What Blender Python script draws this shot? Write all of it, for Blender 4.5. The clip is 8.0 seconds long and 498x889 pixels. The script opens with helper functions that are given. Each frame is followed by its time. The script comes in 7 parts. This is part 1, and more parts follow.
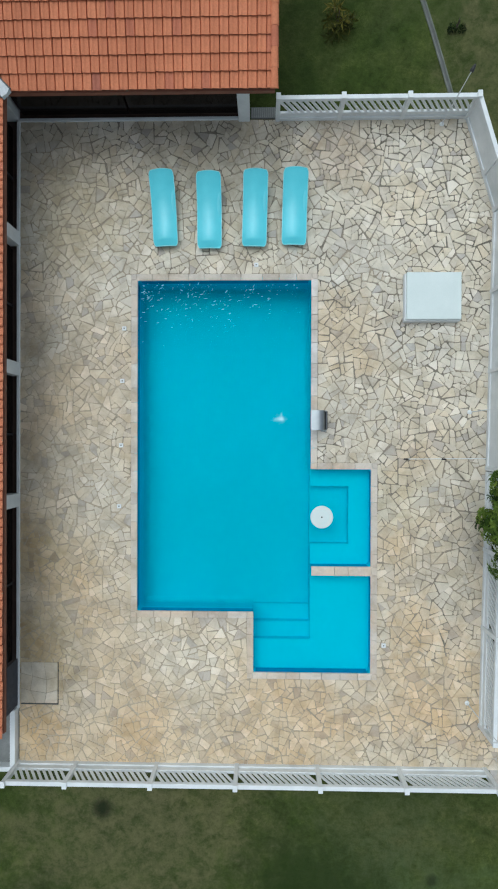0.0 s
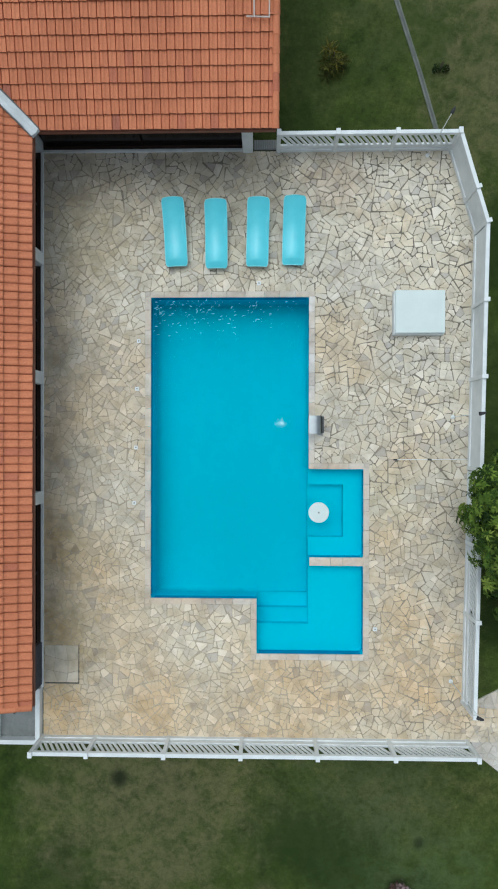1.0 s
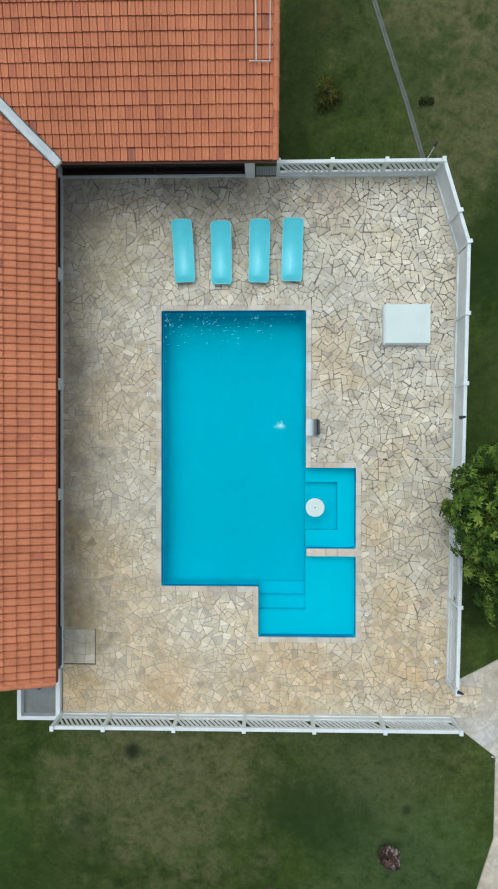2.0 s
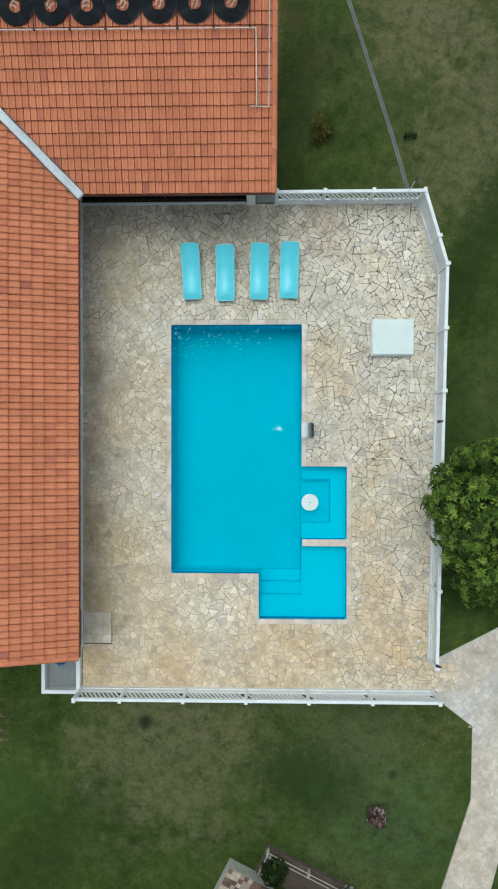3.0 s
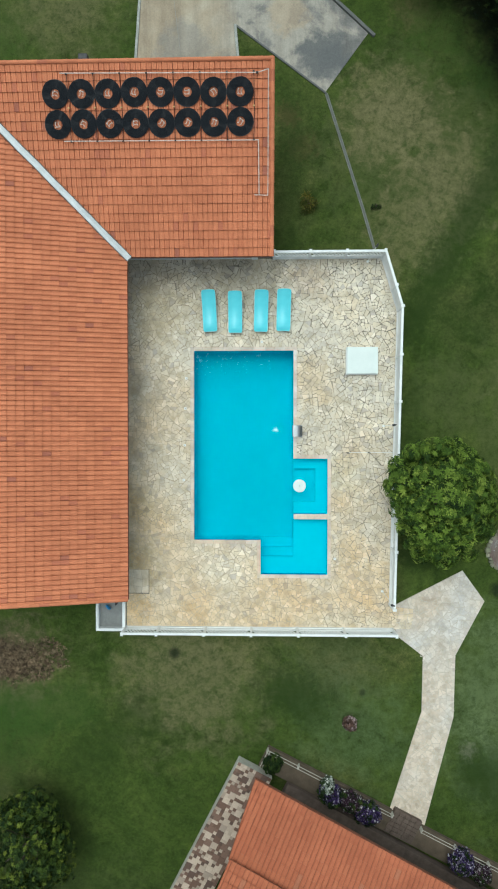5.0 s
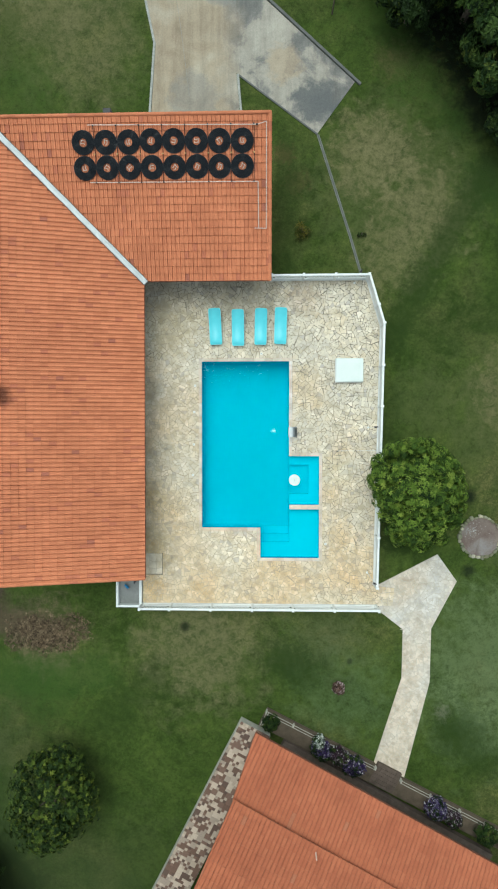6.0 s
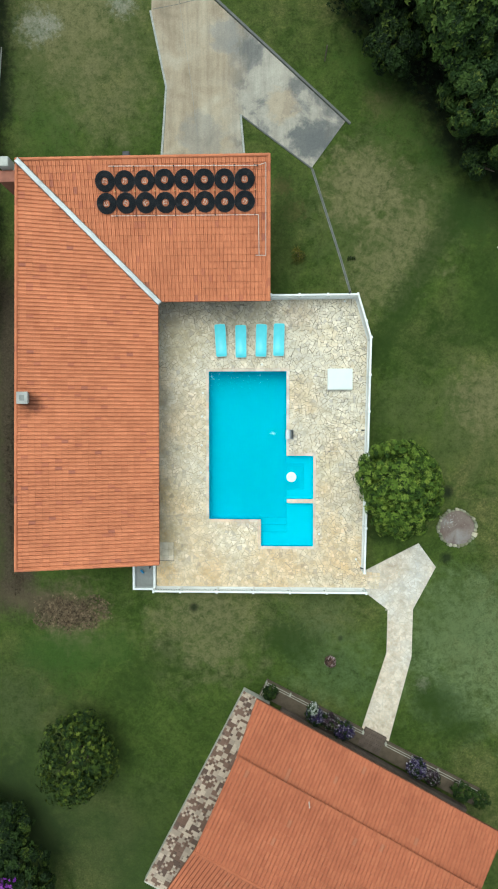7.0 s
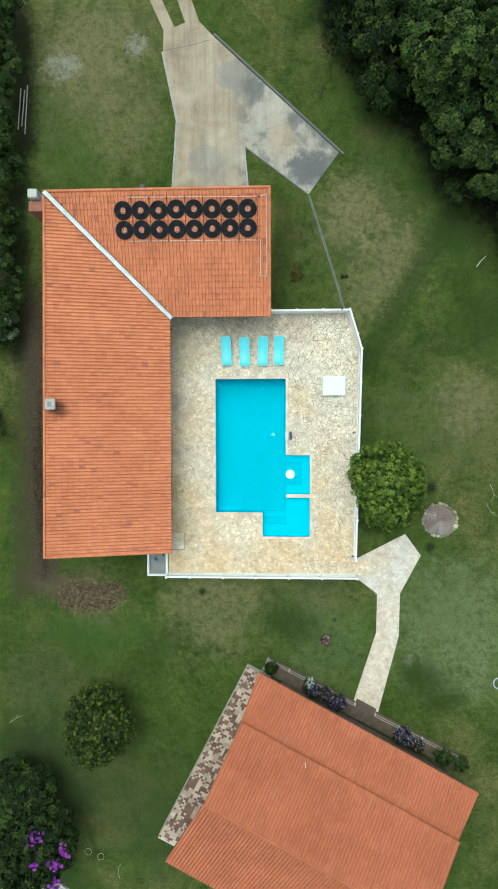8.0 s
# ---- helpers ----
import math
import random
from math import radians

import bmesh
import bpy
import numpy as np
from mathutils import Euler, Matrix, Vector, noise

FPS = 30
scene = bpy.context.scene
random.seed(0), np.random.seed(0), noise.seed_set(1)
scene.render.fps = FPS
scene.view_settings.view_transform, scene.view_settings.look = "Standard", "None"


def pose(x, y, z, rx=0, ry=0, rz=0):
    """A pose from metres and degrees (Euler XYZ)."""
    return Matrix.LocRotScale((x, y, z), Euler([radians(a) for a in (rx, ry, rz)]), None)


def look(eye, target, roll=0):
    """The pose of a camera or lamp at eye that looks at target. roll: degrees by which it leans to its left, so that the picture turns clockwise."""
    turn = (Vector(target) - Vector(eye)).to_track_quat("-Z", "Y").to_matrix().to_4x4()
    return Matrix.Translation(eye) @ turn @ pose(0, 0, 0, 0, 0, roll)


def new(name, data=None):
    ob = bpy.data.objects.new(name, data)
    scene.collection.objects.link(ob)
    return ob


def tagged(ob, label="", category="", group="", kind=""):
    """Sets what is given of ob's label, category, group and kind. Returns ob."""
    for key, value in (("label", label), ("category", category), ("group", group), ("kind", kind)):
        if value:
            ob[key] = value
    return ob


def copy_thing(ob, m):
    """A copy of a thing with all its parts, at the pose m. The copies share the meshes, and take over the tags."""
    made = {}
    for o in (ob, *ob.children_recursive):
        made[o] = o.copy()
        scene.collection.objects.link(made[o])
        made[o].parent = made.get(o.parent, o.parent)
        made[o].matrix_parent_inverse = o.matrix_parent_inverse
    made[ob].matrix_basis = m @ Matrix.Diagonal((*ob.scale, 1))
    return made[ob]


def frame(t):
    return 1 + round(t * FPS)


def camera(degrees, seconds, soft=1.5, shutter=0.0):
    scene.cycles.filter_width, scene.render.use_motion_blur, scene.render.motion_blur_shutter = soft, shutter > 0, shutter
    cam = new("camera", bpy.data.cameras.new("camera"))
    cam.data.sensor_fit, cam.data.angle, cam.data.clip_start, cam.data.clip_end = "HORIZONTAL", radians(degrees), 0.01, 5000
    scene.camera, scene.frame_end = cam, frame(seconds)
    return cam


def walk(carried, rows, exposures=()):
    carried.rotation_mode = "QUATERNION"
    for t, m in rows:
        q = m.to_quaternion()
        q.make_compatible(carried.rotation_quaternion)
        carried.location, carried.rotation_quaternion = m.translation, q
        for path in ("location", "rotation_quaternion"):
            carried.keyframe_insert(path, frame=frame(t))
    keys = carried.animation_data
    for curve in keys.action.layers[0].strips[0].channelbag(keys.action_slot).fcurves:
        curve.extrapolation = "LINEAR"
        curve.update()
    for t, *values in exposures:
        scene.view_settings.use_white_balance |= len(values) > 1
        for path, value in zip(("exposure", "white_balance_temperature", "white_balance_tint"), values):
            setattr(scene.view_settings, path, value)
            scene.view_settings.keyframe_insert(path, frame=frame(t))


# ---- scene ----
cam = camera(47.4, 8.0, soft=2.0)
PATH = [
    (0.0, pose(0.389, 0.085, 15.091, -0.275, 1.403, 0.173)),
    (0.5, pose(0.357, 0.108, 15.802, -0.275, 1.334, 0.141)),
    (1.0, pose(0.289, 0.156, 16.591, -0.285, 1.283, 0.115)),
    (1.5, pose(0.242, 0.181, 17.337, -0.306, 1.249, 0.095)),
    (3.0, pose(0.239, 0.293, 20.091, -0.452, 1.256, 0.057)),
    (3.5, pose(0.268, 0.332, 21.396, -0.530, 1.295, 0.049)),
    (4.0, pose(0.266, 0.322, 22.953, -0.626, 1.352, 0.042)),
    (4.5, pose(0.271, 0.357, 24.658, -0.739, 1.428, 0.035)),
    (6.0, pose(0.470, 0.605, 30.087, -1.195, 1.770, 0.009)),
    (6.5, pose(0.586, 0.759, 31.976, -1.389, 1.922, -0.005)),
    (7.0, pose(0.669, 0.977, 33.776, -1.606, 2.094, -0.023)),
    (7.5, pose(0.770, 1.199, 35.633, -1.847, 2.286, -0.045)),
    (8.0, pose(0.873, 1.434, 37.390, -2.113, 2.498, -0.073)),
]
EXPOSURES = [(t, stops, kelvin, tint) for t, stops, kelvin, tint in ((0.0, -0.03, 5820, 2), (1.5, 0.03, 5850, 1), (3.5, 0.15, 5960, -1), (4.5, 0.25, 6050, -3), (6.5, 0.47, 6170, -5), (8.0, 0.63, 6200, -6))]
walk(cam, PATH, EXPOSURES)

# ---- light: an overcast sky with a faint broad sun from the north-west ----
SUN_ELEVATION, SUN_AZIMUTH = 69.0, -25.0  # degrees, azimuth clockwise from +y
world = bpy.data.worlds.new("overcast_sky")
scene.world = world
world.use_nodes = True
wn = world.node_tree.nodes
wl = world.node_tree.links
wn.clear()
sky = wn.new("ShaderNodeTexSky")
sky.sky_type = "NISHITA"
sky.sun_disc = False
sky.sun_elevation = radians(SUN_ELEVATION)
sky.sun_rotation = radians(SUN_AZIMUTH)
sky.dust_density = 4.0
sky_grey = wn.new("ShaderNodeHueSaturation")
sky_grey.inputs["Saturation"].default_value = 0.30
sky_back = wn.new("ShaderNodeBackground")
sky_back.inputs["Strength"].default_value = 0.15
sky_out = wn.new("ShaderNodeOutputWorld")
wl.new(sky.outputs["Color"], sky_grey.inputs["Color"])
wl.new(sky_grey.outputs["Color"], sky_back.inputs["Color"])
wl.new(sky_back.outputs["Background"], sky_out.inputs["Surface"])
sun_data = bpy.data.lights.new("sun", "SUN")
sun_data.energy = 0.60
sun_data.angle = radians(55)
sun_data.color = (0.97, 0.99, 1.0)
sun = new("sun", sun_data)
_el, _az = radians(SUN_ELEVATION), radians(SUN_AZIMUTH)
sun.matrix_world = look((40 * math.sin(_az) * math.cos(_el), 40 * math.cos(_az) * math.cos(_el), 40 * math.sin(_el)), (0, 0, 0))


# ---- materials ----
def material(name, rough=0.7, metal=0.0, spec=0.5):
    m = bpy.data.materials.new(name)
    m.use_nodes = True
    b = m.node_tree.nodes["Principled BSDF"]
    b.inputs["Roughness"].default_value = rough
    b.inputs["Metallic"].default_value = metal
    b.inputs["Specular IOR Level"].default_value = spec
    return m, m.node_tree.nodes, m.node_tree.links, b


def node(nodes, kind, **values):
    n = nodes.new(kind)
    for key, value in values.items():
        n.inputs[key.replace("_", " ")].default_value = value
    return n


def place_of(nodes):
    return nodes.new("ShaderNodeTexCoord").outputs["Object"]


def ramp(nodes, links, fac, stops, smooth=True):
    r = nodes.new("ShaderNodeValToRGB")
    r.color_ramp.interpolation = "LINEAR" if smooth else "CONSTANT"
    while len(r.color_ramp.elements) < len(stops):
        r.color_ramp.elements.new(0.5)
    for e, (at, col) in zip(r.color_ramp.elements, stops):
        e.position = at
        e.color = (*col, 1) if len(col) == 3 else col
    links.new(fac, r.inputs["Fac"])
    return r.outputs["Color"]


def blend(nodes, links, fac, a, b, how="MIX"):
    m = nodes.new("ShaderNodeMix")
    m.data_type = "RGBA"
    m.blend_type = how
    for socket, value in ((m.inputs[0], fac), (m.inputs[6], a), (m.inputs[7], b)):
        if isinstance(value, (int, float)):
            socket.default_value = value
        elif isinstance(value, tuple):
            socket.default_value = (*value, 1)
        else:
            links.new(value, socket)
    return m.outputs[2]


def noise_of(nodes, links, vec, scale, detail=4.0, rough=0.55, distort=0.0):
    n = node(nodes, "ShaderNodeTexNoise", Scale=scale, Detail=detail, Roughness=rough, Distortion=distort)
    if vec is not None:
        links.new(vec, n.inputs["Vector"])
    return n.outputs["Fac"]


def math_of(nodes, links, op, a, b=None, clamp=False):
    m = nodes.new("ShaderNodeMath")
    m.operation = op
    m.use_clamp = clamp
    for socket, value in zip(m.inputs, (a, b)):
        if value is None:
            continue
        if isinstance(value, (int, float)):
            socket.default_value = value
        else:
            links.new(value, socket)
    return m.outputs[0]


def bump_of(nodes, links, bsdf, height, strength=0.3, distance=0.01):
    b = node(nodes, "ShaderNodeBump", Strength=strength, Distance=distance)
    links.new(height, b.inputs["Height"])
    links.new(b.outputs["Normal"], bsdf.inputs["Normal"])


def piece_random(nodes, links):
    """A random number for each piece, be it an object of its own or an island of a joined mesh."""
    a = nodes.new("ShaderNodeObjectInfo").outputs["Random"]
    b = nodes.new("ShaderNodeNewGeometry").outputs["Random Per Island"]
    return math_of(nodes, links, "FRACT", math_of(nodes, links, "ADD", a, b))


def speckled(name, dark, light, scale=6.0, fine=60.0, rough=0.75, metal=0.0, bump=0.2, spec=0.4, grime=None):
    """A surface that varies between two colours, at a large and a fine scale."""
    m, n, l, b = material(name, rough, metal, spec)
    p = place_of(n)
    big = noise_of(n, l, p, scale, 5)
    small = noise_of(n, l, p, fine, 3)
    f = math_of(n, l, "ADD", math_of(n, l, "MULTIPLY", big, 0.7), math_of(n, l, "MULTIPLY", small, 0.3))
    c = ramp(n, l, f, [(0.3, dark), (0.7, light)])
    if grime:
        g = ramp(n, l, noise_of(n, l, p, scale * 0.35, 6, 0.65), [(0.5, (0, 0, 0)), (0.72, (1, 1, 1))])
        c = blend(n, l, math_of(n, l, "MULTIPLY", g, 0.6), c, grime)
    l.new(c, b.inputs["Base Color"])
    if bump:
        bump_of(n, l, b, small, bump, 0.01)
    return m


def patch_of(n, l, p, a, b, reach, strength, ragged=1.0):
    """How far a stain that lies along the line from a to b has taken hold, 0 to strength, with a ragged rim."""
    rel = n.new("ShaderNodeVectorMath")
    rel.operation = "SUBTRACT"
    l.new(p, rel.inputs[0])
    rel.inputs[1].default_value = (a[0], a[1], 0)
    flat = n.new("ShaderNodeVectorMath")
    flat.operation = "MULTIPLY"
    l.new(rel.outputs[0], flat.inputs[0])
    flat.inputs[1].default_value = (1, 1, 0)
    where = flat.outputs[0]
    if a != b:
        ux, uy = b[0] - a[0], b[1] - a[1]
        dot = n.new("ShaderNodeVectorMath")
        dot.operation = "DOT_PRODUCT"
        l.new(where, dot.inputs[0])
        dot.inputs[1].default_value = (ux / (ux * ux + uy * uy), uy / (ux * ux + uy * uy), 0)
        along = math_of(n, l, "ADD", dot.outputs["Value"], 0.0, True)
        back = n.new("ShaderNodeVectorMath")
        back.operation = "SCALE"
        back.inputs[0].default_value = (ux, uy, 0)
        l.new(along, back.inputs["Scale"])
        off = n.new("ShaderNodeVectorMath")
        off.operation = "SUBTRACT"
        l.new(where, off.inputs[0])
        l.new(back.outputs[0], off.inputs[1])
        where = off.outputs[0]
    size = n.new("ShaderNodeVectorMath")
    size.operation = "LENGTH"
    l.new(where, size.inputs[0])
    rim = math_of(n, l, "MULTIPLY", math_of(n, l, "ADD", noise_of(n, l, p, 1.6 / max(0.35, reach * 0.4), 7, 0.65, 0.4), -0.5), 1.8 * ragged)
    e = math_of(n, l, "ADD", math_of(n, l, "DIVIDE", size.outputs["Value"], reach), rim)
    fall = n.new("ShaderNodeMapRange")
    fall.interpolation_type = "SMOOTHSTEP"
    for socket, value in (("From Min", 0.25), ("From Max", 1.15), ("To Min", strength), ("To Max", 0.0)):
        fall.inputs[socket].default_value = value
    l.new(e, fall.inputs["Value"])
    return fall.outputs["Result"]


def paving_material(name, colours, warm_scale=0.35, stains=()):
    """Split sandstone: each slab its own tone, with warmer and greyer stretches, lichen and fine grain."""
    m, n, l, b = material(name, 0.85, 0, 0.25)
    p = place_of(n)
    r = piece_random(n, l)
    tone = ramp(n, l, r, colours, False)
    sx = n.new("ShaderNodeSeparateXYZ")
    l.new(p, sx.inputs[0])
    batch = math_of(n, l, "ADD", noise_of(n, l, p, warm_scale, 4, 0.65, 0.4), math_of(n, l, "MULTIPLY", math_of(n, l, "ADD", math_of(n, l, "MULTIPLY", sx.outputs["Y"], -1.0), math_of(n, l, "MULTIPLY", sx.outputs["X"], -0.7)), 0.016))
    stretch = ramp(n, l, batch, [(0.34, (0.97, 0.985, 0.99)), (0.50, (1.0, 0.975, 0.925)), (0.68, (1.0, 0.90, 0.77))])
    c = blend(n, l, 1.0, tone, stretch, "MULTIPLY")
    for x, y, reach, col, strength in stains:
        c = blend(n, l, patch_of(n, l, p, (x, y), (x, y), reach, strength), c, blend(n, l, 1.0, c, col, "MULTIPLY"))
    stain = ramp(n, l, noise_of(n, l, p, 1.7, 6, 0.65, 0.3), [(0.36, (0.66, 0.63, 0.58)), (0.56, (1, 1, 1))])
    c = blend(n, l, 0.7, c, stain, "MULTIPLY")
    grain = noise_of(n, l, p, 38, 5, 0.7)
    c = blend(n, l, 0.55, c, ramp(n, l, grain, [(0.3, (0.82, 0.80, 0.78)), (0.65, (1.06, 1.05, 1.04))]), "MULTIPLY")
    l.new(c, b.inputs["Base Color"])
    bump_of(n, l, b, grain, 0.5, 0.012)
    return m


def mortar_material():
    """Sandy pointing, washed out and dark with dirt in patches, most of all in the open north-east of the yard."""
    m, n, l, b = material("sandy_mortar", 0.95, 0, 0.2)
    p = place_of(n)
    sx = n.new("ShaderNodeSeparateXYZ")
    l.new(p, sx.inputs[0])
    lean = math_of(n, l, "MULTIPLY", math_of(n, l, "ADD", sx.outputs["X"], math_of(n, l, "MULTIPLY", sx.outputs["Y"], 0.8)), 0.021)
    f = math_of(n, l, "ADD", noise_of(n, l, p, 0.75, 6, 0.7, 0.6), lean)
    c = ramp(n, l, f, [(0.33, (0.47, 0.40, 0.295)), (0.50, (0.37, 0.312, 0.232)), (0.62, (0.275, 0.238, 0.186)), (0.76, (0.175, 0.156, 0.124))])
    c = blend(n, l, 0.6, c, ramp(n, l, noise_of(n, l, p, 28, 4, 0.7), [(0.3, (0.6, 0.6, 0.6)), (0.7, (1.2, 1.2, 1.2))]), "MULTIPLY")
    l.new(c, b.inputs["Base Color"])
    return m


def tile_material(name, tones, weather, soot=False):
    """Fired clay roof tiles, each its own tone, with darker bleached and mossy ones among them."""
    m, n, l, b = material(name, 0.8, 0, 0.3)
    p = place_of(n)
    gp = nodes_geometry_position(n)
    r = piece_random(n, l)
    c = ramp(n, l, r, tones, False)
    w = ramp(n, l, noise_of(n, l, gp, 0.45, 5, 0.6, 0.5), [(0.35, weather), (0.62, (1.06, 1.05, 1.04))])
    c = blend(n, l, 0.8, c, w, "MULTIPLY")
    grain = noise_of(n, l, gp, 22, 4, 0.7)
    c = blend(n, l, 0.6, c, ramp(n, l, grain, [(0.3, (0.72, 0.70, 0.70)), (0.66, (1.1, 1.1, 1.1))]), "MULTIPLY")
    if soot:
        d = n.new("ShaderNodeVectorMath")
        d.operation = "DISTANCE"
        l.new(gp, d.inputs[0])
        d.inputs[1].default_value = (-12.0, 2.30, 4.0)
        wob = math_of(n, l, "ADD", d.outputs["Value"], math_of(n, l, "MULTIPLY", noise_of(n, l, gp, 2.5, 4), 0.9))
        s = ramp(n, l, math_of(n, l, "MULTIPLY", wob, 0.5), [(0.36, (0.30, 0.27, 0.27)), (0.60, (1, 1, 1))])
        c = blend(n, l, 1.0, c, s, "MULTIPLY")
    l.new(c, b.inputs["Base Color"])
    bump_of(n, l, b, grain, 0.35, 0.01)
    return m


def nodes_geometry_position(n):
    return n.new("ShaderNodeNewGeometry").outputs["Position"]


def leaf_material(name, tones, rough=0.65):
    m, n, l, b = material(name, rough, 0, 0.15)
    r = piece_random(n, l)
    c = ramp(n, l, r, tones)
    gp = nodes_geometry_position(n)
    c = blend(n, l, 0.6, c, ramp(n, l, noise_of(n, l, gp, 1.1, 3), [(0.3, (0.55, 0.6, 0.55)), (0.7, (1.15, 1.1, 1.0))]), "MULTIPLY")
    l.new(c, b.inputs["Base Color"])
    return m


def lawn_material():
    m, n, l, b = material("lawn_grass", 0.95, 0, 0.15)
    p = place_of(n)
    big = noise_of(n, l, p, 0.11, 4, 0.55, 0.6)
    mid = noise_of(n, l, p, 0.55, 6, 0.65, 0.8)
    fine = noise_of(n, l, p, 9.0, 6, 0.75)
    blades = noise_of(n, l, p, 70.0, 3, 0.7)
    green = ramp(n, l, mid, [(0.25, (0.026, 0.046, 0.008)), (0.48, (0.046, 0.074, 0.014)), (0.7, (0.070, 0.101, 0.021))])
    dry = ramp(n, l, fine, [(0.3, (0.065, 0.075, 0.022)), (0.7, (0.16, 0.145, 0.065))])
    dryness = math_of(n, l, "MULTIPLY", ramp(n, l, big, [(0.44, (0, 0, 0)), (0.62, (1, 1, 1))]), ramp(n, l, mid, [(0.34, (0, 0, 0)), (0.58, (1, 1, 1))]))
    c = blend(n, l, math_of(n, l, "MULTIPLY", dryness, 0.75), green, dry)
    tufts = noise_of(n, l, p, 2.6, 7, 0.7, 0.4)
    c = blend(n, l, 0.65, c, ramp(n, l, tufts, [(0.32, (0.58, 0.62, 0.56)), (0.5, (0.98, 1.0, 0.96)), (0.68, (1.45, 1.40, 1.30))]), "MULTIPLY")
    c = blend(n, l, 0.6, c, ramp(n, l, fine, [(0.3, (0.45, 0.5, 0.45)), (0.7, (1.45, 1.4, 1.3))]), "MULTIPLY")
    c = blend(n, l, 0.4, c, ramp(n, l, blades, [(0.3, (0.5, 0.55, 0.5)), (0.7, (1.4, 1.35, 1.3))]), "MULTIPLY")
    # bare and dry patches worn into the grass, and dimmed ones: place, reach, colour
    broken = math_of(n, l, "MULTIPLY", ramp(n, l, fine, [(0.3, (0.35,) * 3), (0.6, (1, 1, 1))]), ramp(n, l, tufts, [(0.36, (0.35,) * 3), (0.56, (1, 1, 1))]))
    olive, straw, dark, bare, lush = (0.080, 0.094, 0.033), (0.18, 0.160, 0.080), (0.016, 0.035, 0.009), (0.28, 0.275, 0.24), (0.045, 0.092, 0.015)
    worn = (
        (7.4, 13.6, 5.4, olive, 0.9), (6.1, 15.2, 2.8, straw, 0.95), (8.9, 12.3, 2.8, straw, 0.75), (7.1, 9.8, 2.4, straw, 0.6), (7.2, 19.9, 1.3, (0.13, 0.10, 0.05), 0.6),
        (12.9, 1.6, 4.6, olive, 0.8), (13.3, 2.8, 2.4, straw, 0.7), (8.4, 19.2, 2.2, lush, 0.7), (6.2, 22.6, 2.0, lush, 0.7), (8.6, 2.2, 2.4, olive, 0.6),
        (-10.9, 24.0, 6.6, olive, 0.95), (-11.0, 25.8, 4.2, straw, 0.8), (-9.0, 20.5, 3.4, straw, 0.45), (-13.2, 24.8, 1.25, bare, 0.65), (-12.3, 24.9, 0.8, bare, 0.6), (-8.0, 26.0, 0.9, bare, 0.65), (-12.5, 18.5, 2.4, lush, 0.5),
        (2.0, 13.8, 0.9, (0.10, 0.06, 0.03), 0.5), (13.4, -12.4, 5.6, (0.125, 0.165, 0.075), 0.95), (11.6, -10.6, 3.0, (0.095, 0.130, 0.052), 0.8), (4.6, -13.6, 3.4, (0.085, 0.125, 0.050), 0.7), (-6.7, -22.4, 3.2, olive, 0.4), (-15.2, -16.2, 3.2, (0.10, 0.105, 0.05), 0.7), (-11.7, -13.4, 2.8, lush, 0.7),
        (-3.0, -10.6, 4.4, (0.150, 0.138, 0.068), 0.88), (3.6, -10.2, 2.6, (0.085, 0.098, 0.045), 0.6),
        (1.6, -11.6, 1.5, dark, 0.55),
        (10.8, -15.2, 1.8, dark, 0.6),
        # the first three put the wood's shade into the grass along its edge
        (12.6, 13.6, 2.4, (0.028, 0.060, 0.012), 0.8), (10.6, 17.2, 1.8, (0.028, 0.062, 0.012), 0.7), (7.4, 21.8, 1.6, (0.03, 0.068, 0.012), 0.6), (9.8, -14.3, 0.5, (0.16, 0.16, 0.11), 0.7), (1.4, 15.2, 0.7, (0.15, 0.07, 0.045), 0.6),
        (-12.6, -9.6, 1.5, (0.075, 0.058, 0.036), 0.8), (-11.3, -10.3, 2.4, (0.17, 0.125, 0.08), 0.75),
    )
    for x, y, reach, col, strength in worn:
        f = math_of(n, l, "MULTIPLY", patch_of(n, l, p, (x, y), (x, y), reach, strength, 1.4), broken)
        c = blend(n, l, f, c, col)
    # dimmed grass in bands, burnt spots, and bare ground with the shade under wood and hedge
    dim_grass, shaded_soil, soot = (0.023, 0.043, 0.008), (0.010, 0.014, 0.006), (0.010, 0.016, 0.007)
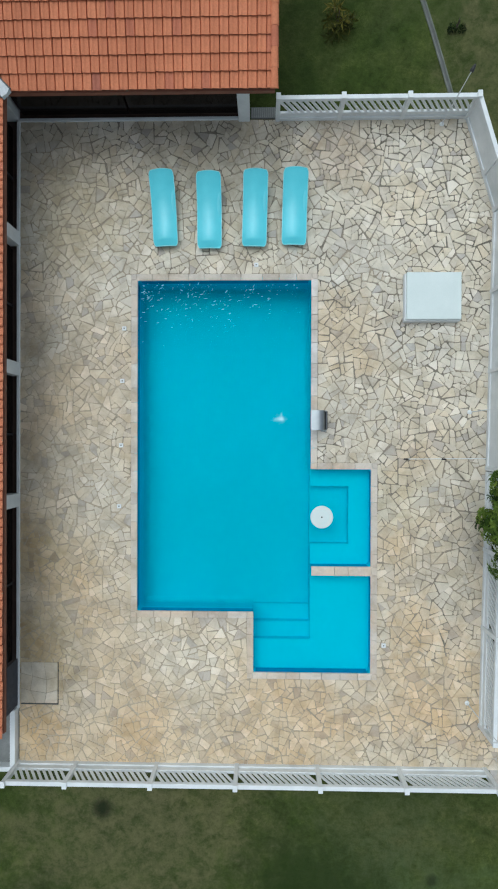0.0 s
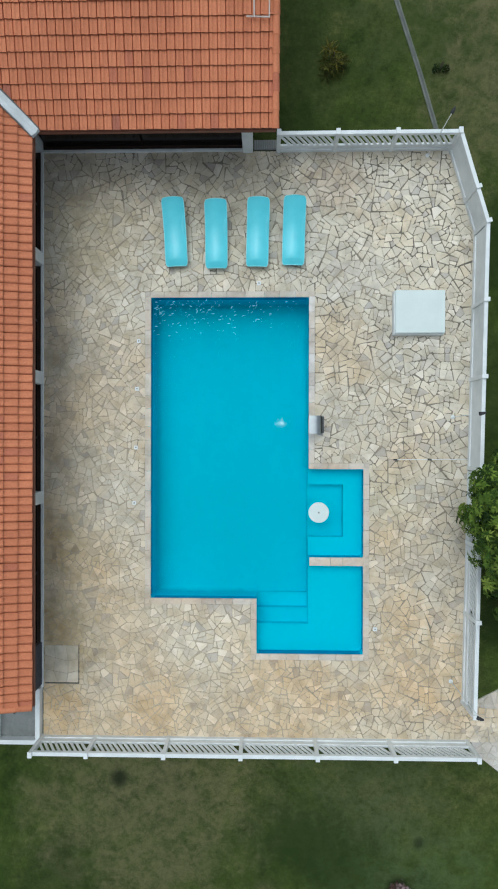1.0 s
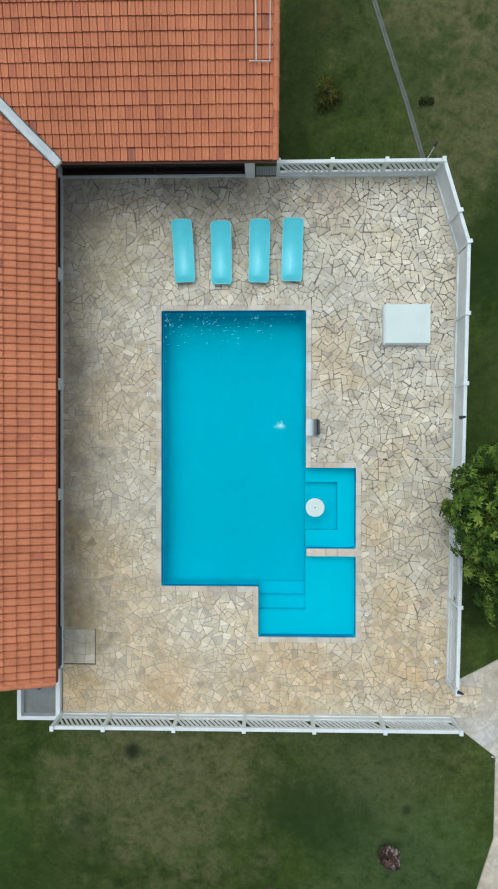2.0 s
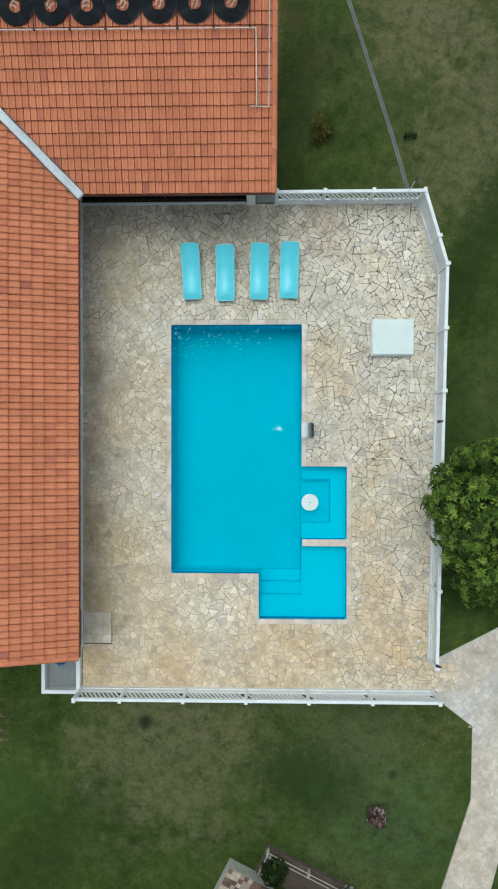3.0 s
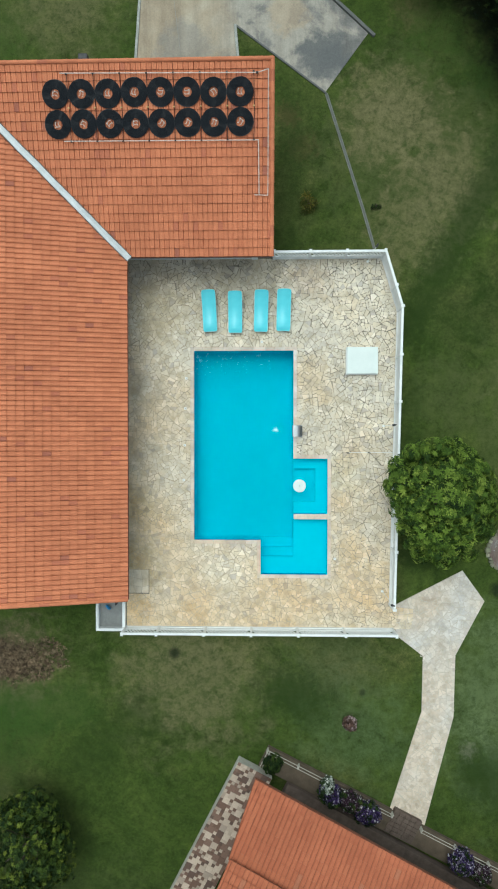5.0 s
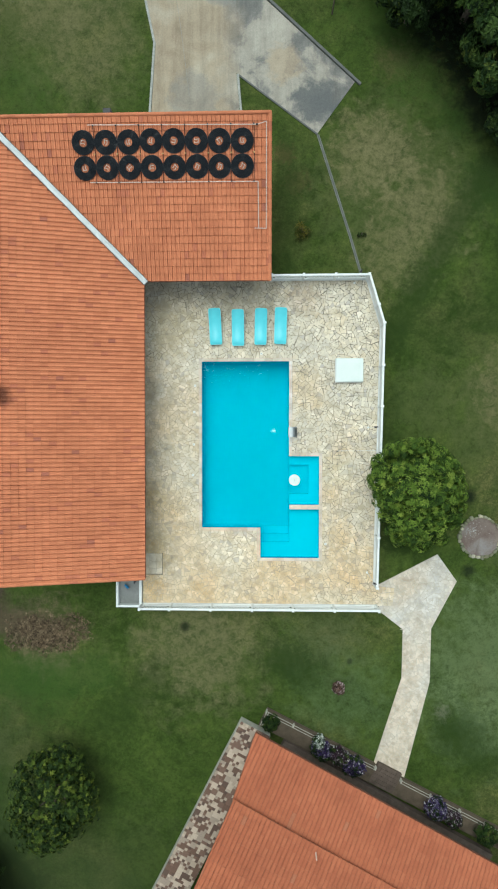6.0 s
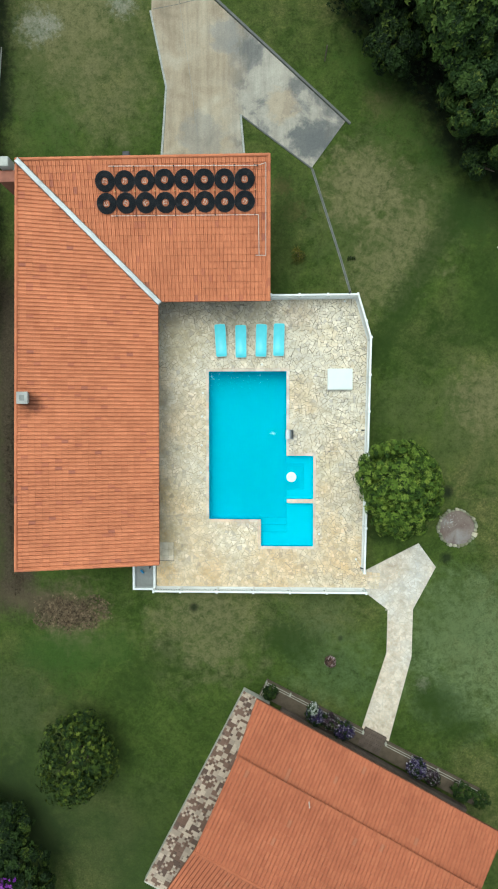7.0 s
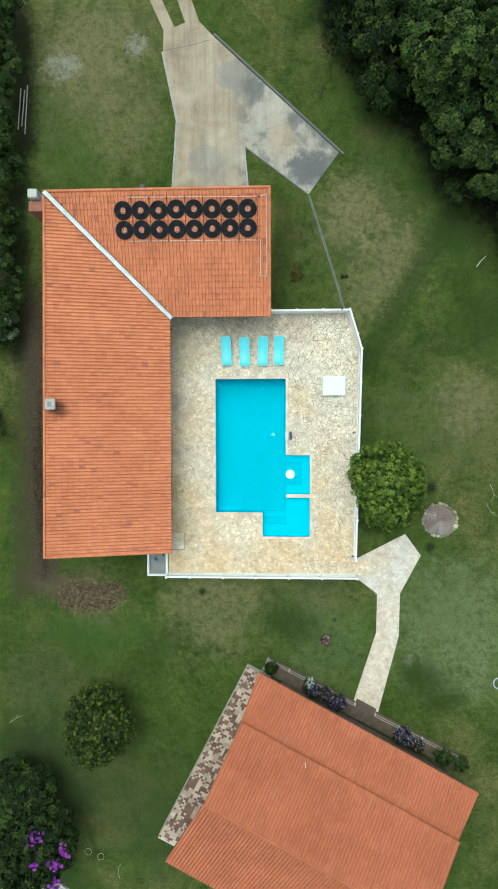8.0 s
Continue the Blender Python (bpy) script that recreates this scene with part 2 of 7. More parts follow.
    # bands paint in tree shade and the dimming towards the corners
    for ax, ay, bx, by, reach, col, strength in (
        (6.9, 5.4, 11.9, 14.4, 1.05, dim_grass, 0.7), (8.8, 5.6, 14.6, 8.4, 2.1, dim_grass, 0.42), (13.0, 13.2, 15.5, 6.5, 2.2, dim_grass, 0.4), (7.0, 2.6, 7.0, 0.6, 0.9, dim_grass, 0.35), (1.3, 9.4, 1.6, 15.5, 0.9, dim_grass, 0.55),
        (-14.5, -15.5, -8.5, -23.5, 5.0, dim_grass, 0.42), (0.9, -11.4, 2.6, -12.3, 1.5, dim_grass, 0.6), (10.2, -15.6, 12.2, -16.8, 1.5, dim_grass, 0.6), (-13.5, -21.0, -6.5, -27.5, 3.6, (0.040, 0.060, 0.018), 0.5), (-13.6, -12.6, -8.6, -12.4, 1.6, (0.036, 0.076, 0.013), 0.5), (-15.4, -9.0, -11.6, -10.3, 1.0, (0.10, 0.074, 0.048), 0.75), (-8.0, -14.8, -5.6, -13.0, 1.6, dim_grass, 0.5),
        # first band: shade of the broad tree, painted on its south side
        (7.1, -5.2, 8.6, -5.0, 0.9, dim_grass, 0.85), (-16.4, -20.5, -13.2, -24.0, 2.6, (0.022, 0.036, 0.010), 0.8), (-16.8, -28.6, -12.6, -30.6, 2.6, (0.030, 0.060, 0.012), 0.7), (-15.9, 28.0, -15.6, 20.0, 1.3, shaded_soil, 0.85), (-16.2, 19.0, -16.0, 6.0, 1.1, shaded_soil, 0.8), (-15.7, 5.0, -16.2, -10.0, 1.0, (0.045, 0.044, 0.020), 0.75),
        # near-black ground carries the deep shade below the crowns
        (5.2, 27.6, 9.6, 22.4, 2.2, shaded_soil, 0.95), (9.6, 22.4, 12.6, 18.0, 2.4, shaded_soil, 0.95), (12.6, 18.0, 17.6, 13.6, 2.2, shaded_soil, 0.95), (12.5, 27.0, 19.0, 19.0, 6.0, shaded_soil, 1.0),
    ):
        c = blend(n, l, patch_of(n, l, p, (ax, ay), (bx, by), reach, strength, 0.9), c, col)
    for x, y, reach, strength in ((-3.9, -9.8, 0.36, 0.8), (11.17, -2.75, 0.46, 0.9), (9.35, -4.75, 0.45, 0.8), (11.12, -6.68, 0.46, 0.8), (4.9, -11.6, 0.22, 0.6)):
        c = blend(n, l, patch_of(n, l, p, (x, y), (x, y), reach, strength, 0.5), c, soot)
    # a strip of bare soil behind the house
    sx = n.new("ShaderNodeSeparateXYZ")
    l.new(p, sx.inputs[0])
    off = math_of(n, l, "ABSOLUTE", math_of(n, l, "ADD", sx.outputs["X"], 14.65))
    off = math_of(n, l, "ADD", off, math_of(n, l, "MULTIPLY", noise_of(n, l, p, 0.9, 6, 0.7, 0.5), 1.2))
    soil = ramp(n, l, math_of(n, l, "MULTIPLY", off, 0.4), [(0.0, (0.97,) * 3), (0.52, (0.9,) * 3), (0.80, (0, 0, 0))])
    along = math_of(n, l, "ADD", math_of(n, l, "ABSOLUTE", math_of(n, l, "ADD", sx.outputs["Y"], -0.3)), math_of(n, l, "MULTIPLY", noise_of(n, l, p, 0.6, 6, 0.7), 5.0))
    inside = ramp(n, l, math_of(n, l, "MULTIPLY", along, 0.05), [(0.55, (1, 1, 1)), (0.70, (0, 0, 0))])
    c = blend(n, l, math_of(n, l, "MULTIPLY", soil, inside), c, ramp(n, l, fine, [(0.3, (0.026, 0.020, 0.014)), (0.7, (0.085, 0.062, 0.042))]))
    l.new(c, b.inputs["Base Color"])
    h = math_of(n, l, "ADD", math_of(n, l, "MULTIPLY", fine, 1.0), math_of(n, l, "MULTIPLY", blades, 0.5))
    bump_of(n, l, b, h, 0.9, 0.06)
    return m


def water_material(name, tint, surface=True):
    m, n, l, b = material(name, 0.03)
    n.remove(b)
    out = n["Material Output"]
    p = place_of(n)
    clear = node(n, "ShaderNodeBsdfTransparent")
    clear.inputs["Color"].default_value = tint
    if not surface:
        l.new(clear.outputs[0], out.inputs["Surface"])
        return m
    gloss = node(n, "ShaderNodeBsdfGlossy", Roughness=0.04)
    gloss.inputs["Color"].default_value = (0.13, 0.34, 0.40, 1)
    fres = node(n, "ShaderNodeFresnel", IOR=1.33)
    sx = n.new("ShaderNodeSeparateXYZ")
    l.new(p, sx.inputs[0])
    lively = ramp(n, l, math_of(n, l, "MULTIPLY", math_of(n, l, "ADD", sx.outputs["Y"], 4.5), 0.11), [(0.45, (0.06,) * 3), (0.72, (0.12,) * 3), (0.97, (1, 1, 1))])
    waves = math_of(n, l, "ADD", noise_of(n, l, p, 3.2, 3, 0.5, 1.2), math_of(n, l, "MULTIPLY", noise_of(n, l, p, 11.0, 3, 0.55, 0.8), 0.45))
    bu = node(n, "ShaderNodeBump", Strength=1.0, Distance=0.16)
    l.new(math_of(n, l, "MULTIPLY", waves, lively), bu.inputs["Height"])
    for s in (gloss, fres):
        l.new(bu.outputs["Normal"], s.inputs["Normal"])
    mix = n.new("ShaderNodeMixShader")
    l.new(fres.outputs[0], mix.inputs[0])
    l.new(clear.outputs[0], mix.inputs[1])
    l.new(gloss.outputs[0], mix.inputs[2])
    l.new(mix.outputs[0], out.inputs["Surface"])
    return m


def sett_material(name, tones):
    """Small square setts, each its own tone."""
    m, n, l, b = material(name, 0.85, 0, 0.25)
    r = piece_random(n, l)
    c = ramp(n, l, r, tones, False)
    g = noise_of(n, l, nodes_geometry_position(n), 18, 4)
    c = blend(n, l, 0.5, c, ramp(n, l, g, [(0.3, (0.7, 0.7, 0.7)), (0.7, (1.1, 1.1, 1.1))]), "MULTIPLY")
    l.new(c, b.inputs["Base Color"])
    bump_of(n, l, b, g, 0.3)
    return m


def concrete_material():
    """Old drive: buff concrete with grey weathered stretches, tyre marks and pale scuffs."""
    m, n, l, b = material("weathered_concrete", 0.9, 0, 0.2)
    p = place_of(n)
    c = ramp(n, l, noise_of(n, l, p, 0.5, 5, 0.6, 0.5), [(0.3, (0.235, 0.19, 0.138)), (0.5, (0.325, 0.272, 0.20)), (0.7, (0.385, 0.342, 0.268))])
    # the wing that turns off to the side is greyer
    sx = n.new("ShaderNodeSeparateXYZ")
    l.new(p, sx.inputs[0])
    side = math_of(n, l, "ADD", sx.outputs["X"], math_of(n, l, "MULTIPLY", noise_of(n, l, p, 0.8, 5, 0.6), 2.0))
    grey = ramp(n, l, noise_of(n, l, p, 0.36, 8, 0.68, 0.25), [(0.40, (0.13, 0.135, 0.135)), (0.47, (0.19, 0.19, 0.185)), (0.52, (0.315, 0.30, 0.262)), (0.66, (0.405, 0.388, 0.338))], True)
    f = ramp(n, l, math_of(n, l, "MULTIPLY", math_of(n, l, "ADD", side, 3.0), 0.2), [(0.38, (0, 0, 0)), (0.66, (0.9,) * 3)])
    c = blend(n, l, f, c, grey)
    st = n.new("ShaderNodeMapping")
    st.inputs["Scale"].default_value = (2.6, 0.22, 1)
    l.new(p, st.inputs["Vector"])
    streak = noise_of(n, l, st.outputs["Vector"], 1.0, 5, 0.65)
    c = blend(n, l, 0.5, c, ramp(n, l, streak, [(0.32, (0.58, 0.56, 0.54)), (0.50, (0.95, 0.93, 0.90)), (0.64, (1.14, 1.12, 1.08))]), "MULTIPLY")
    for (x, y, reach, col, strength) in ((2.95, 18.05, 1.5, (0.115, 0.12, 0.12), 0.9), (1.3, 19.9, 1.3, (0.38, 0.30, 0.20), 0.55), (-1.9, 24.0, 1.3, (0.22, 0.22, 0.21), 0.6), (-3.4, 18.2, 1.8, (0.20, 0.205, 0.20), 0.45)):
        d = n.new("ShaderNodeVectorMath")
        d.operation = "DISTANCE"
        l.new(p, d.inputs[0])
        d.inputs[1].default_value = (x, y, -0.03)
        e = math_of(n, l, "ADD", math_of(n, l, "DIVIDE", d.outputs["Value"], reach), math_of(n, l, "MULTIPLY", math_of(n, l, "ADD", noise_of(n, l, p, 1.1, 8, 0.7, 0.3), -0.5), 1.7))
        c = blend(n, l, ramp(n, l, e, [(0.55, (strength,) * 3), (0.85, (0, 0, 0))]), c, col)
    fine = noise_of(n, l, p, 14, 6, 0.75)
    c = blend(n, l, 0.5, c, ramp(n, l, fine, [(0.3, (0.62,) * 3), (0.7, (1.2,) * 3)]), "MULTIPLY")
    l.new(c, b.inputs["Base Color"])
    bump_of(n, l, b, fine, 0.3, 0.01)
    return m


# where the terrace stone is rustier, paler, dirtier or dimmed by the eaves: place, reach, tint, strength
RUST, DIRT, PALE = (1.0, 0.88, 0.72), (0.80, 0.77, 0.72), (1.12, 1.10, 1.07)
# the olive and grey tints by the west kerb mix grime with painted eaves shade
TERRACE_STAIN_AND_SHADE = ((-5.6, -7.7, 1.0, (1.0, 0.85, 0.62), 0.7), (-5.8, -5.6, 1.7, (0.80, 0.76, 0.62), 0.85), (-5.9, -2.8, 1.2, (0.80, 0.78, 0.68), 0.8), (2.5, 3.1, 1.4, RUST, 0.7), (1.2, -7.6, 2.4, RUST, 0.65), (5.2, -6.6, 1.8, RUST, 0.75), (4.4, -4.9, 1.0, RUST, 0.8), (-2.6, -7.8, 1.4, RUST, 0.6),
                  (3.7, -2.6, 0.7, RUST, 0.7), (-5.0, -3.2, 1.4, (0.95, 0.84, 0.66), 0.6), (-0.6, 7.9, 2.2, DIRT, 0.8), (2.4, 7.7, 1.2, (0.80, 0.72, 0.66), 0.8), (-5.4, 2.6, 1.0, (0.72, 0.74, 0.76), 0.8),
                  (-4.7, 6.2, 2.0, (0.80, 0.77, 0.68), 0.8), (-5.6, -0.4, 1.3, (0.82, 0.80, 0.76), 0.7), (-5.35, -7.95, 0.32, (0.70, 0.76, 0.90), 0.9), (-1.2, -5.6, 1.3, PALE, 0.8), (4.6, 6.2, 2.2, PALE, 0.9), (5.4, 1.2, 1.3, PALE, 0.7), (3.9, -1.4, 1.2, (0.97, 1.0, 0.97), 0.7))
STONE = paving_material("sandstone_paving", [(0.0, (0.6148, 0.5512, 0.4387)), (0.16, (0.6572, 0.5989, 0.4922)), (0.34, (0.6254, 0.5724, 0.4815)), (0.5, (0.689, 0.6307, 0.519)), (0.66, (0.583, 0.53, 0.4494)), (0.78, (0.6466, 0.5724, 0.4494)), (0.86, (0.742, 0.6837, 0.5885)), (0.95, (0.4982, 0.4558, 0.4066))], 0.35, TERRACE_STAIN_AND_SHADE)
COPING = paving_material("sandstone_coping", [(0.0, (0.60, 0.55, 0.49)), (0.3, (0.64, 0.59, 0.53)), (0.55, (0.57, 0.52, 0.47)), (0.75, (0.68, 0.65, 0.61)), (0.9, (0.62, 0.54, 0.46))], 0.6)
PATHSTONE = paving_material("path_flagstone", [(0.0, (0.55, 0.52, 0.4851)), (0.3, (0.6, 0.575, 0.545)), (0.6, (0.52, 0.495, 0.4742)), (0.8, (0.64, 0.615, 0.5886))], 0.5)
MORTAR = mortar_material()
PATHMORTAR = speckled("pale_mortar", (0.40, 0.365, 0.30), (0.52, 0.475, 0.39), 1.5, 40, 0.95)
TILE = tile_material("clay_roof_tile", [(0.0, (0.5, 0.1782, 0.0868)), (0.25, (0.525, 0.1881, 0.0924)), (0.5, (0.48, 0.1683, 0.0825)), (0.72, (0.535, 0.194, 0.0955)), (0.945, (0.43, 0.1465, 0.0804)), (0.99, (0.34, 0.1208, 0.0760))], (0.86, 0.82, 0.80), soot=True)
# darker clay for the shadowed gap and the dirt at the tile butts
TILE_EDGE = speckled("shaded_tile_edge", (0.21, 0.072, 0.038), (0.32, 0.112, 0.058), 3, 30)
TILE_2 = tile_material("clay_roof_tile_older", [(0.0, (0.385, 0.122, 0.060)), (0.3, (0.40, 0.128, 0.063)), (0.6, (0.372, 0.116, 0.057)), (0.85, (0.405, 0.133, 0.066)), (0.99, (0.37, 0.142, 0.078))], (0.86, 0.83, 0.81))
# darker clay that puts shade and dirt into the older roof's grooves
GROOVE = speckled("dark_tile_groove", (0.20, 0.070, 0.038), (0.29, 0.098, 0.052), 3, 30)
ROOFBASE = speckled("roof_boarding", (0.16, 0.06, 0.035), (0.22, 0.085, 0.05), 3, 30)
WHITE = speckled("white_paint", (0.62, 0.645, 0.64), (0.77, 0.785, 0.78), 2.2, 45, 0.6, grime=(0.50, 0.525, 0.52))
PLASTER = speckled("pale_plaster", (0.55, 0.54, 0.51), (0.68, 0.67, 0.63), 1.5, 35, 0.85, grime=(0.36, 0.35, 0.33))
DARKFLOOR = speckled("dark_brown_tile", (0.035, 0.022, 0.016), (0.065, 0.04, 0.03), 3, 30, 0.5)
# near-black, so that the sheets carry the shade of the interior
DARKGLASS = speckled("interior_dark_glass", (0.009, 0.007, 0.006), (0.018, 0.014, 0.012), 1.2, 8, 0.12, bump=0, spec=0.2)
GUTTER = speckled("valley_flashing", (0.44, 0.46, 0.46), (0.66, 0.68, 0.68), 1.6, 25, 0.55, 0.0, grime=(0.27, 0.28, 0.28))
POOLBLUE = speckled("pool_paint_blue", (0.010, 0.605, 0.775), (0.014, 0.65, 0.835), 0.5, 14, 0.6, bump=0.1)
# the shade on the upper pool walls, as a darker blue
POOLBAND = speckled("dark_blue_wall_shade", (0.006, 0.22, 0.44), (0.010, 0.30, 0.54), 3, 40, 0.4, bump=0.05)
WATER = water_material("pool_water", (0.05, 0.95, 0.94, 1))
WATER_DEEP = water_material("deeper_pool_water", (0.6, 0.955, 0.96, 1), False)
CYAN = speckled("turquoise_fibreglass", (0.11, 0.55, 0.63), (0.14, 0.61, 0.69), 3, 50, 0.24, bump=0.0, spec=0.45)
# paler turquoise that paints the edge highlight of the lounger rim
CYANRIM = speckled("worn_turquoise_rim", (0.26, 0.66, 0.70), (0.36, 0.74, 0.77), 5, 50, 0.4, bump=0.02)
LID = speckled("white_enamel_lid", (0.57, 0.64, 0.61), (0.65, 0.71, 0.68), 1.3, 30, 0.45, grime=(0.49, 0.56, 0.53))
STEEL = speckled("brushed_steel", (0.26, 0.28, 0.29), (0.36, 0.38, 0.39), 4, 80, 0.4, 1.0, bump=0.05)
PVC = speckled("dusty_plastic_pipe", (0.48, 0.40, 0.35), (0.62, 0.54, 0.48), 4, 60, 0.5)
RUBBER = speckled("black_hose", (0.005, 0.007, 0.010), (0.011, 0.014, 0.018), 8, 90, 0.7, spec=0.18)
BLACK = speckled("black_metal", (0.012, 0.012, 0.013), (0.03, 0.03, 0.032), 8, 60, 0.5)
WEAVE = speckled("dark_woven_strip", (0.045, 0.05, 0.062), (0.085, 0.09, 0.105), 9, 60, 0.7)
BRASS = speckled("brass_tee", (0.45, 0.33, 0.15), (0.55, 0.42, 0.2), 9, 60, 0.4, 0.8)
GREYCONC = speckled("grey_concrete", (0.17, 0.175, 0.17), (0.30, 0.305, 0.29), 1.8, 30, 0.9, grime=(0.10, 0.11, 0.10))
CHIMNEY = speckled("grey_chimney_render", (0.26, 0.26, 0.25), (0.42, 0.42, 0.40), 3, 40, 0.9, grime=(0.12, 0.12, 0.12))
CONCRETE = concrete_material()
SETT_BROWN = sett_material("brown_setts", [(0.0, (0.150, 0.090, 0.066)), (0.4, (0.185, 0.115, 0.086)), (0.75, (0.115, 0.074, 0.058))])
SETT_BUFF = sett_material("buff_setts", [(0.0, (0.42, 0.335, 0.262)), (0.35, (0.50, 0.40, 0.315)), (0.7, (0.34, 0.27, 0.215))])
LAWN = lawn_material()
SOIL = speckled("dark_soil", (0.066, 0.049, 0.033), (0.135, 0.104, 0.072), 2.5, 40, 0.95, bump=0.6)
LITTER = leaf_material("dry_leaf_litter", [(0.0, (0.0432, 0.03072, 0.02112)), (0.35, (0.1056, 0.07488, 0.048)), (0.7, (0.1824, 0.1344, 0.0864)), (1.0, (0.2784, 0.2112, 0.144))], 0.9)
SOILLEAF = leaf_material("rotting_leaf", [(0.0, (0.016, 0.012, 0.008)), (0.5, (0.045, 0.032, 0.021)), (1.0, (0.10, 0.072, 0.048))], 0.9)
BARK = speckled("grey_brown_bark", (0.07, 0.055, 0.04), (0.16, 0.13, 0.10), 4, 30, 0.95, bump=0.6)
LEAF_BRIGHT = leaf_material("broad_green_leaf", [(0.0, (0.010, 0.026, 0.004)), (0.4, (0.048, 0.092, 0.012)), (0.75, (0.118, 0.185, 0.025)), (1.0, (0.22, 0.285, 0.050))])
LEAF_DARK = leaf_material("dark_green_leaf", [(0.0, (0.004541, 0.01179, 0.0025)), (0.5, (0.01021, 0.02358, 0.004644)), (0.85, (0.02497, 0.04822, 0.008576)), (1.0, (0.05903, 0.08358, 0.01286))])
LEAF_MID = leaf_material("mid_green_leaf", [(0.0, (0.008053, 0.02255, 0.004832)), (0.5, (0.02094, 0.04431, 0.00886)), (0.85, (0.0435, 0.07575, 0.0145)), (1.0, (0.08459, 0.1064, 0.01934))])
LEAF_SHRUB = leaf_material("garden_tree_leaf", [(0.0, (0.008, 0.021, 0.004)), (0.5, (0.022, 0.042, 0.007)), (0.80, (0.055, 0.088, 0.012)), (1.0, (0.125, 0.155, 0.022))])
LEAF_WOOD = leaf_material("wood_edge_leaf", [(0.0, (0.0051, 0.0136, 0.0034)), (0.45, (0.0204, 0.0442, 0.0085)), (0.8, (0.04675, 0.085, 0.0153)), (1.0, (0.08925, 0.1275, 0.0238))])
LEAF_PALE = leaf_material("pale_green_leaf", [(0.0, (0.03, 0.05, 0.025)), (0.5, (0.09, 0.13, 0.075)), (1.0, (0.22, 0.27, 0.19))])
PURPLE = leaf_material("purple_petal", [(0.0, (0.020, 0.010, 0.05)), (0.5, (0.040, 0.022, 0.095)), (0.78, (0.085, 0.058, 0.165)), (0.9, (0.30, 0.27, 0.36)), (1.0, (0.60, 0.58, 0.62))])
WHITEPETAL = leaf_material("white_petal", [(0.0, (0.05, 0.08, 0.04)), (0.5, (0.22, 0.26, 0.22)), (0.75, (0.55, 0.58, 0.55)), (1.0, (0.72, 0.74, 0.72))])
MAROON = leaf_material("maroon_petal", [(0.0, (0.018, 0.010, 0.016)), (0.6, (0.045, 0.020, 0.040)), (0.82, (0.10, 0.06, 0.09)), (0.92, (0.45, 0.42, 0.45)), (1.0, (0.62, 0.60, 0.62))])
RAIL = speckled("pale_weathered_rail", (0.34, 0.33, 0.28), (0.52, 0.50, 0.43), 5, 50, 0.85)
DRYLEAF = leaf_material("yellowing_leaf", [(0.0, (0.03, 0.035, 0.010)), (0.6, (0.065, 0.075, 0.014)), (1.0, (0.14, 0.12, 0.02))])
MAGENTA = leaf_material("magenta_petal", [(0.0, (0.088, 0.011, 0.165)), (0.6, (0.165, 0.022, 0.275)), (1.0, (0.231, 0.055, 0.33))])
TWIG = leaf_material("pale_dry_flower", [(0.0, (0.07, 0.05, 0.04)), (0.5, (0.20, 0.14, 0.14)), (1.0, (0.40, 0.32, 0.34))], 0.9)
TWIGLEAF = leaf_material("red_brown_leaf", [(0.0, (0.020, 0.014, 0.010)), (0.6, (0.06, 0.035, 0.026)), (1.0, (0.13, 0.075, 0.06))])
FOAM = speckled("white_foam", (0.62, 0.86, 0.91), (0.78, 0.93, 0.95), 8, 60, 0.5)
# pale blue that paints the glints on the rippled water
GLINT = speckled("pale_glint", (0.08, 0.60, 0.78), (0.34, 0.78, 0.90), 5, 60, 0.4)
PITSTONE = paving_material("mossy_field_stone", [(0.0, (0.20, 0.21, 0.15)), (0.3, (0.36, 0.36, 0.28)), (0.55, (0.27, 0.28, 0.21)), (0.8, (0.44, 0.43, 0.35))], 1.2)
ASH = speckled("ash_and_earth", (0.10, 0.066, 0.053), (0.20, 0.165, 0.145), 1.6, 18, 0.95, grime=(0.30, 0.31, 0.32))
GREYRAIL = speckled("weathered_rail", (0.20, 0.21, 0.19), (0.40, 0.41, 0.38), 5, 50, 0.85)
BRICKPATH = speckled("old_brick", (0.07, 0.05, 0.04), (0.14, 0.105, 0.082), 4, 40, 0.9)
BLUE = speckled("blue_plastic", (0.02, 0.16, 0.36), (0.03, 0.22, 0.45), 5, 40, 0.4)
PALEBLUE = speckled("pale_blue_plastic", (0.30, 0.38, 0.52), (0.42, 0.50, 0.62), 5, 40, 0.4)
TANKWHITE = speckled("white_tank", (0.32, 0.33, 0.30), (0.44, 0.45, 0.41), 3, 40, 0.6)
TERRACOTTA = speckled("red_brown_board", (0.20, 0.075, 0.05), (0.30, 0.12, 0.08), 3, 40, 0.8)
CHANNEL = speckled("dark_wet_concrete", (0.075, 0.078, 0.075), (0.13, 0.132, 0.125), 2, 40, 0.8)
MOSSY = speckled("mossy_concrete", (0.10, 0.11, 0.09), (0.19, 0.20, 0.17), 2.5, 40, 0.9, grime=(0.05, 0.07, 0.03))
# steel darkened to carry the dark reflection on the cascade's back
DARKSTEEL = speckled("dark_steel_housing", (0.05, 0.052, 0.055), (0.10, 0.105, 0.11), 4, 60, 0.35, 0.6)


# ---- mesh helpers ----
def mesh_of(name, verts, faces):
    me = bpy.data.meshes.new(name)
    me.from_pydata([tuple(map(float, v)) for v in verts], [], [tuple(map(int, f)) for f in faces])
    me.update()
    return me


def smooth(me, angle=40):
    me.shade_smooth()
    me.set_sharp_from_angle(angle=radians(angle))
    return me


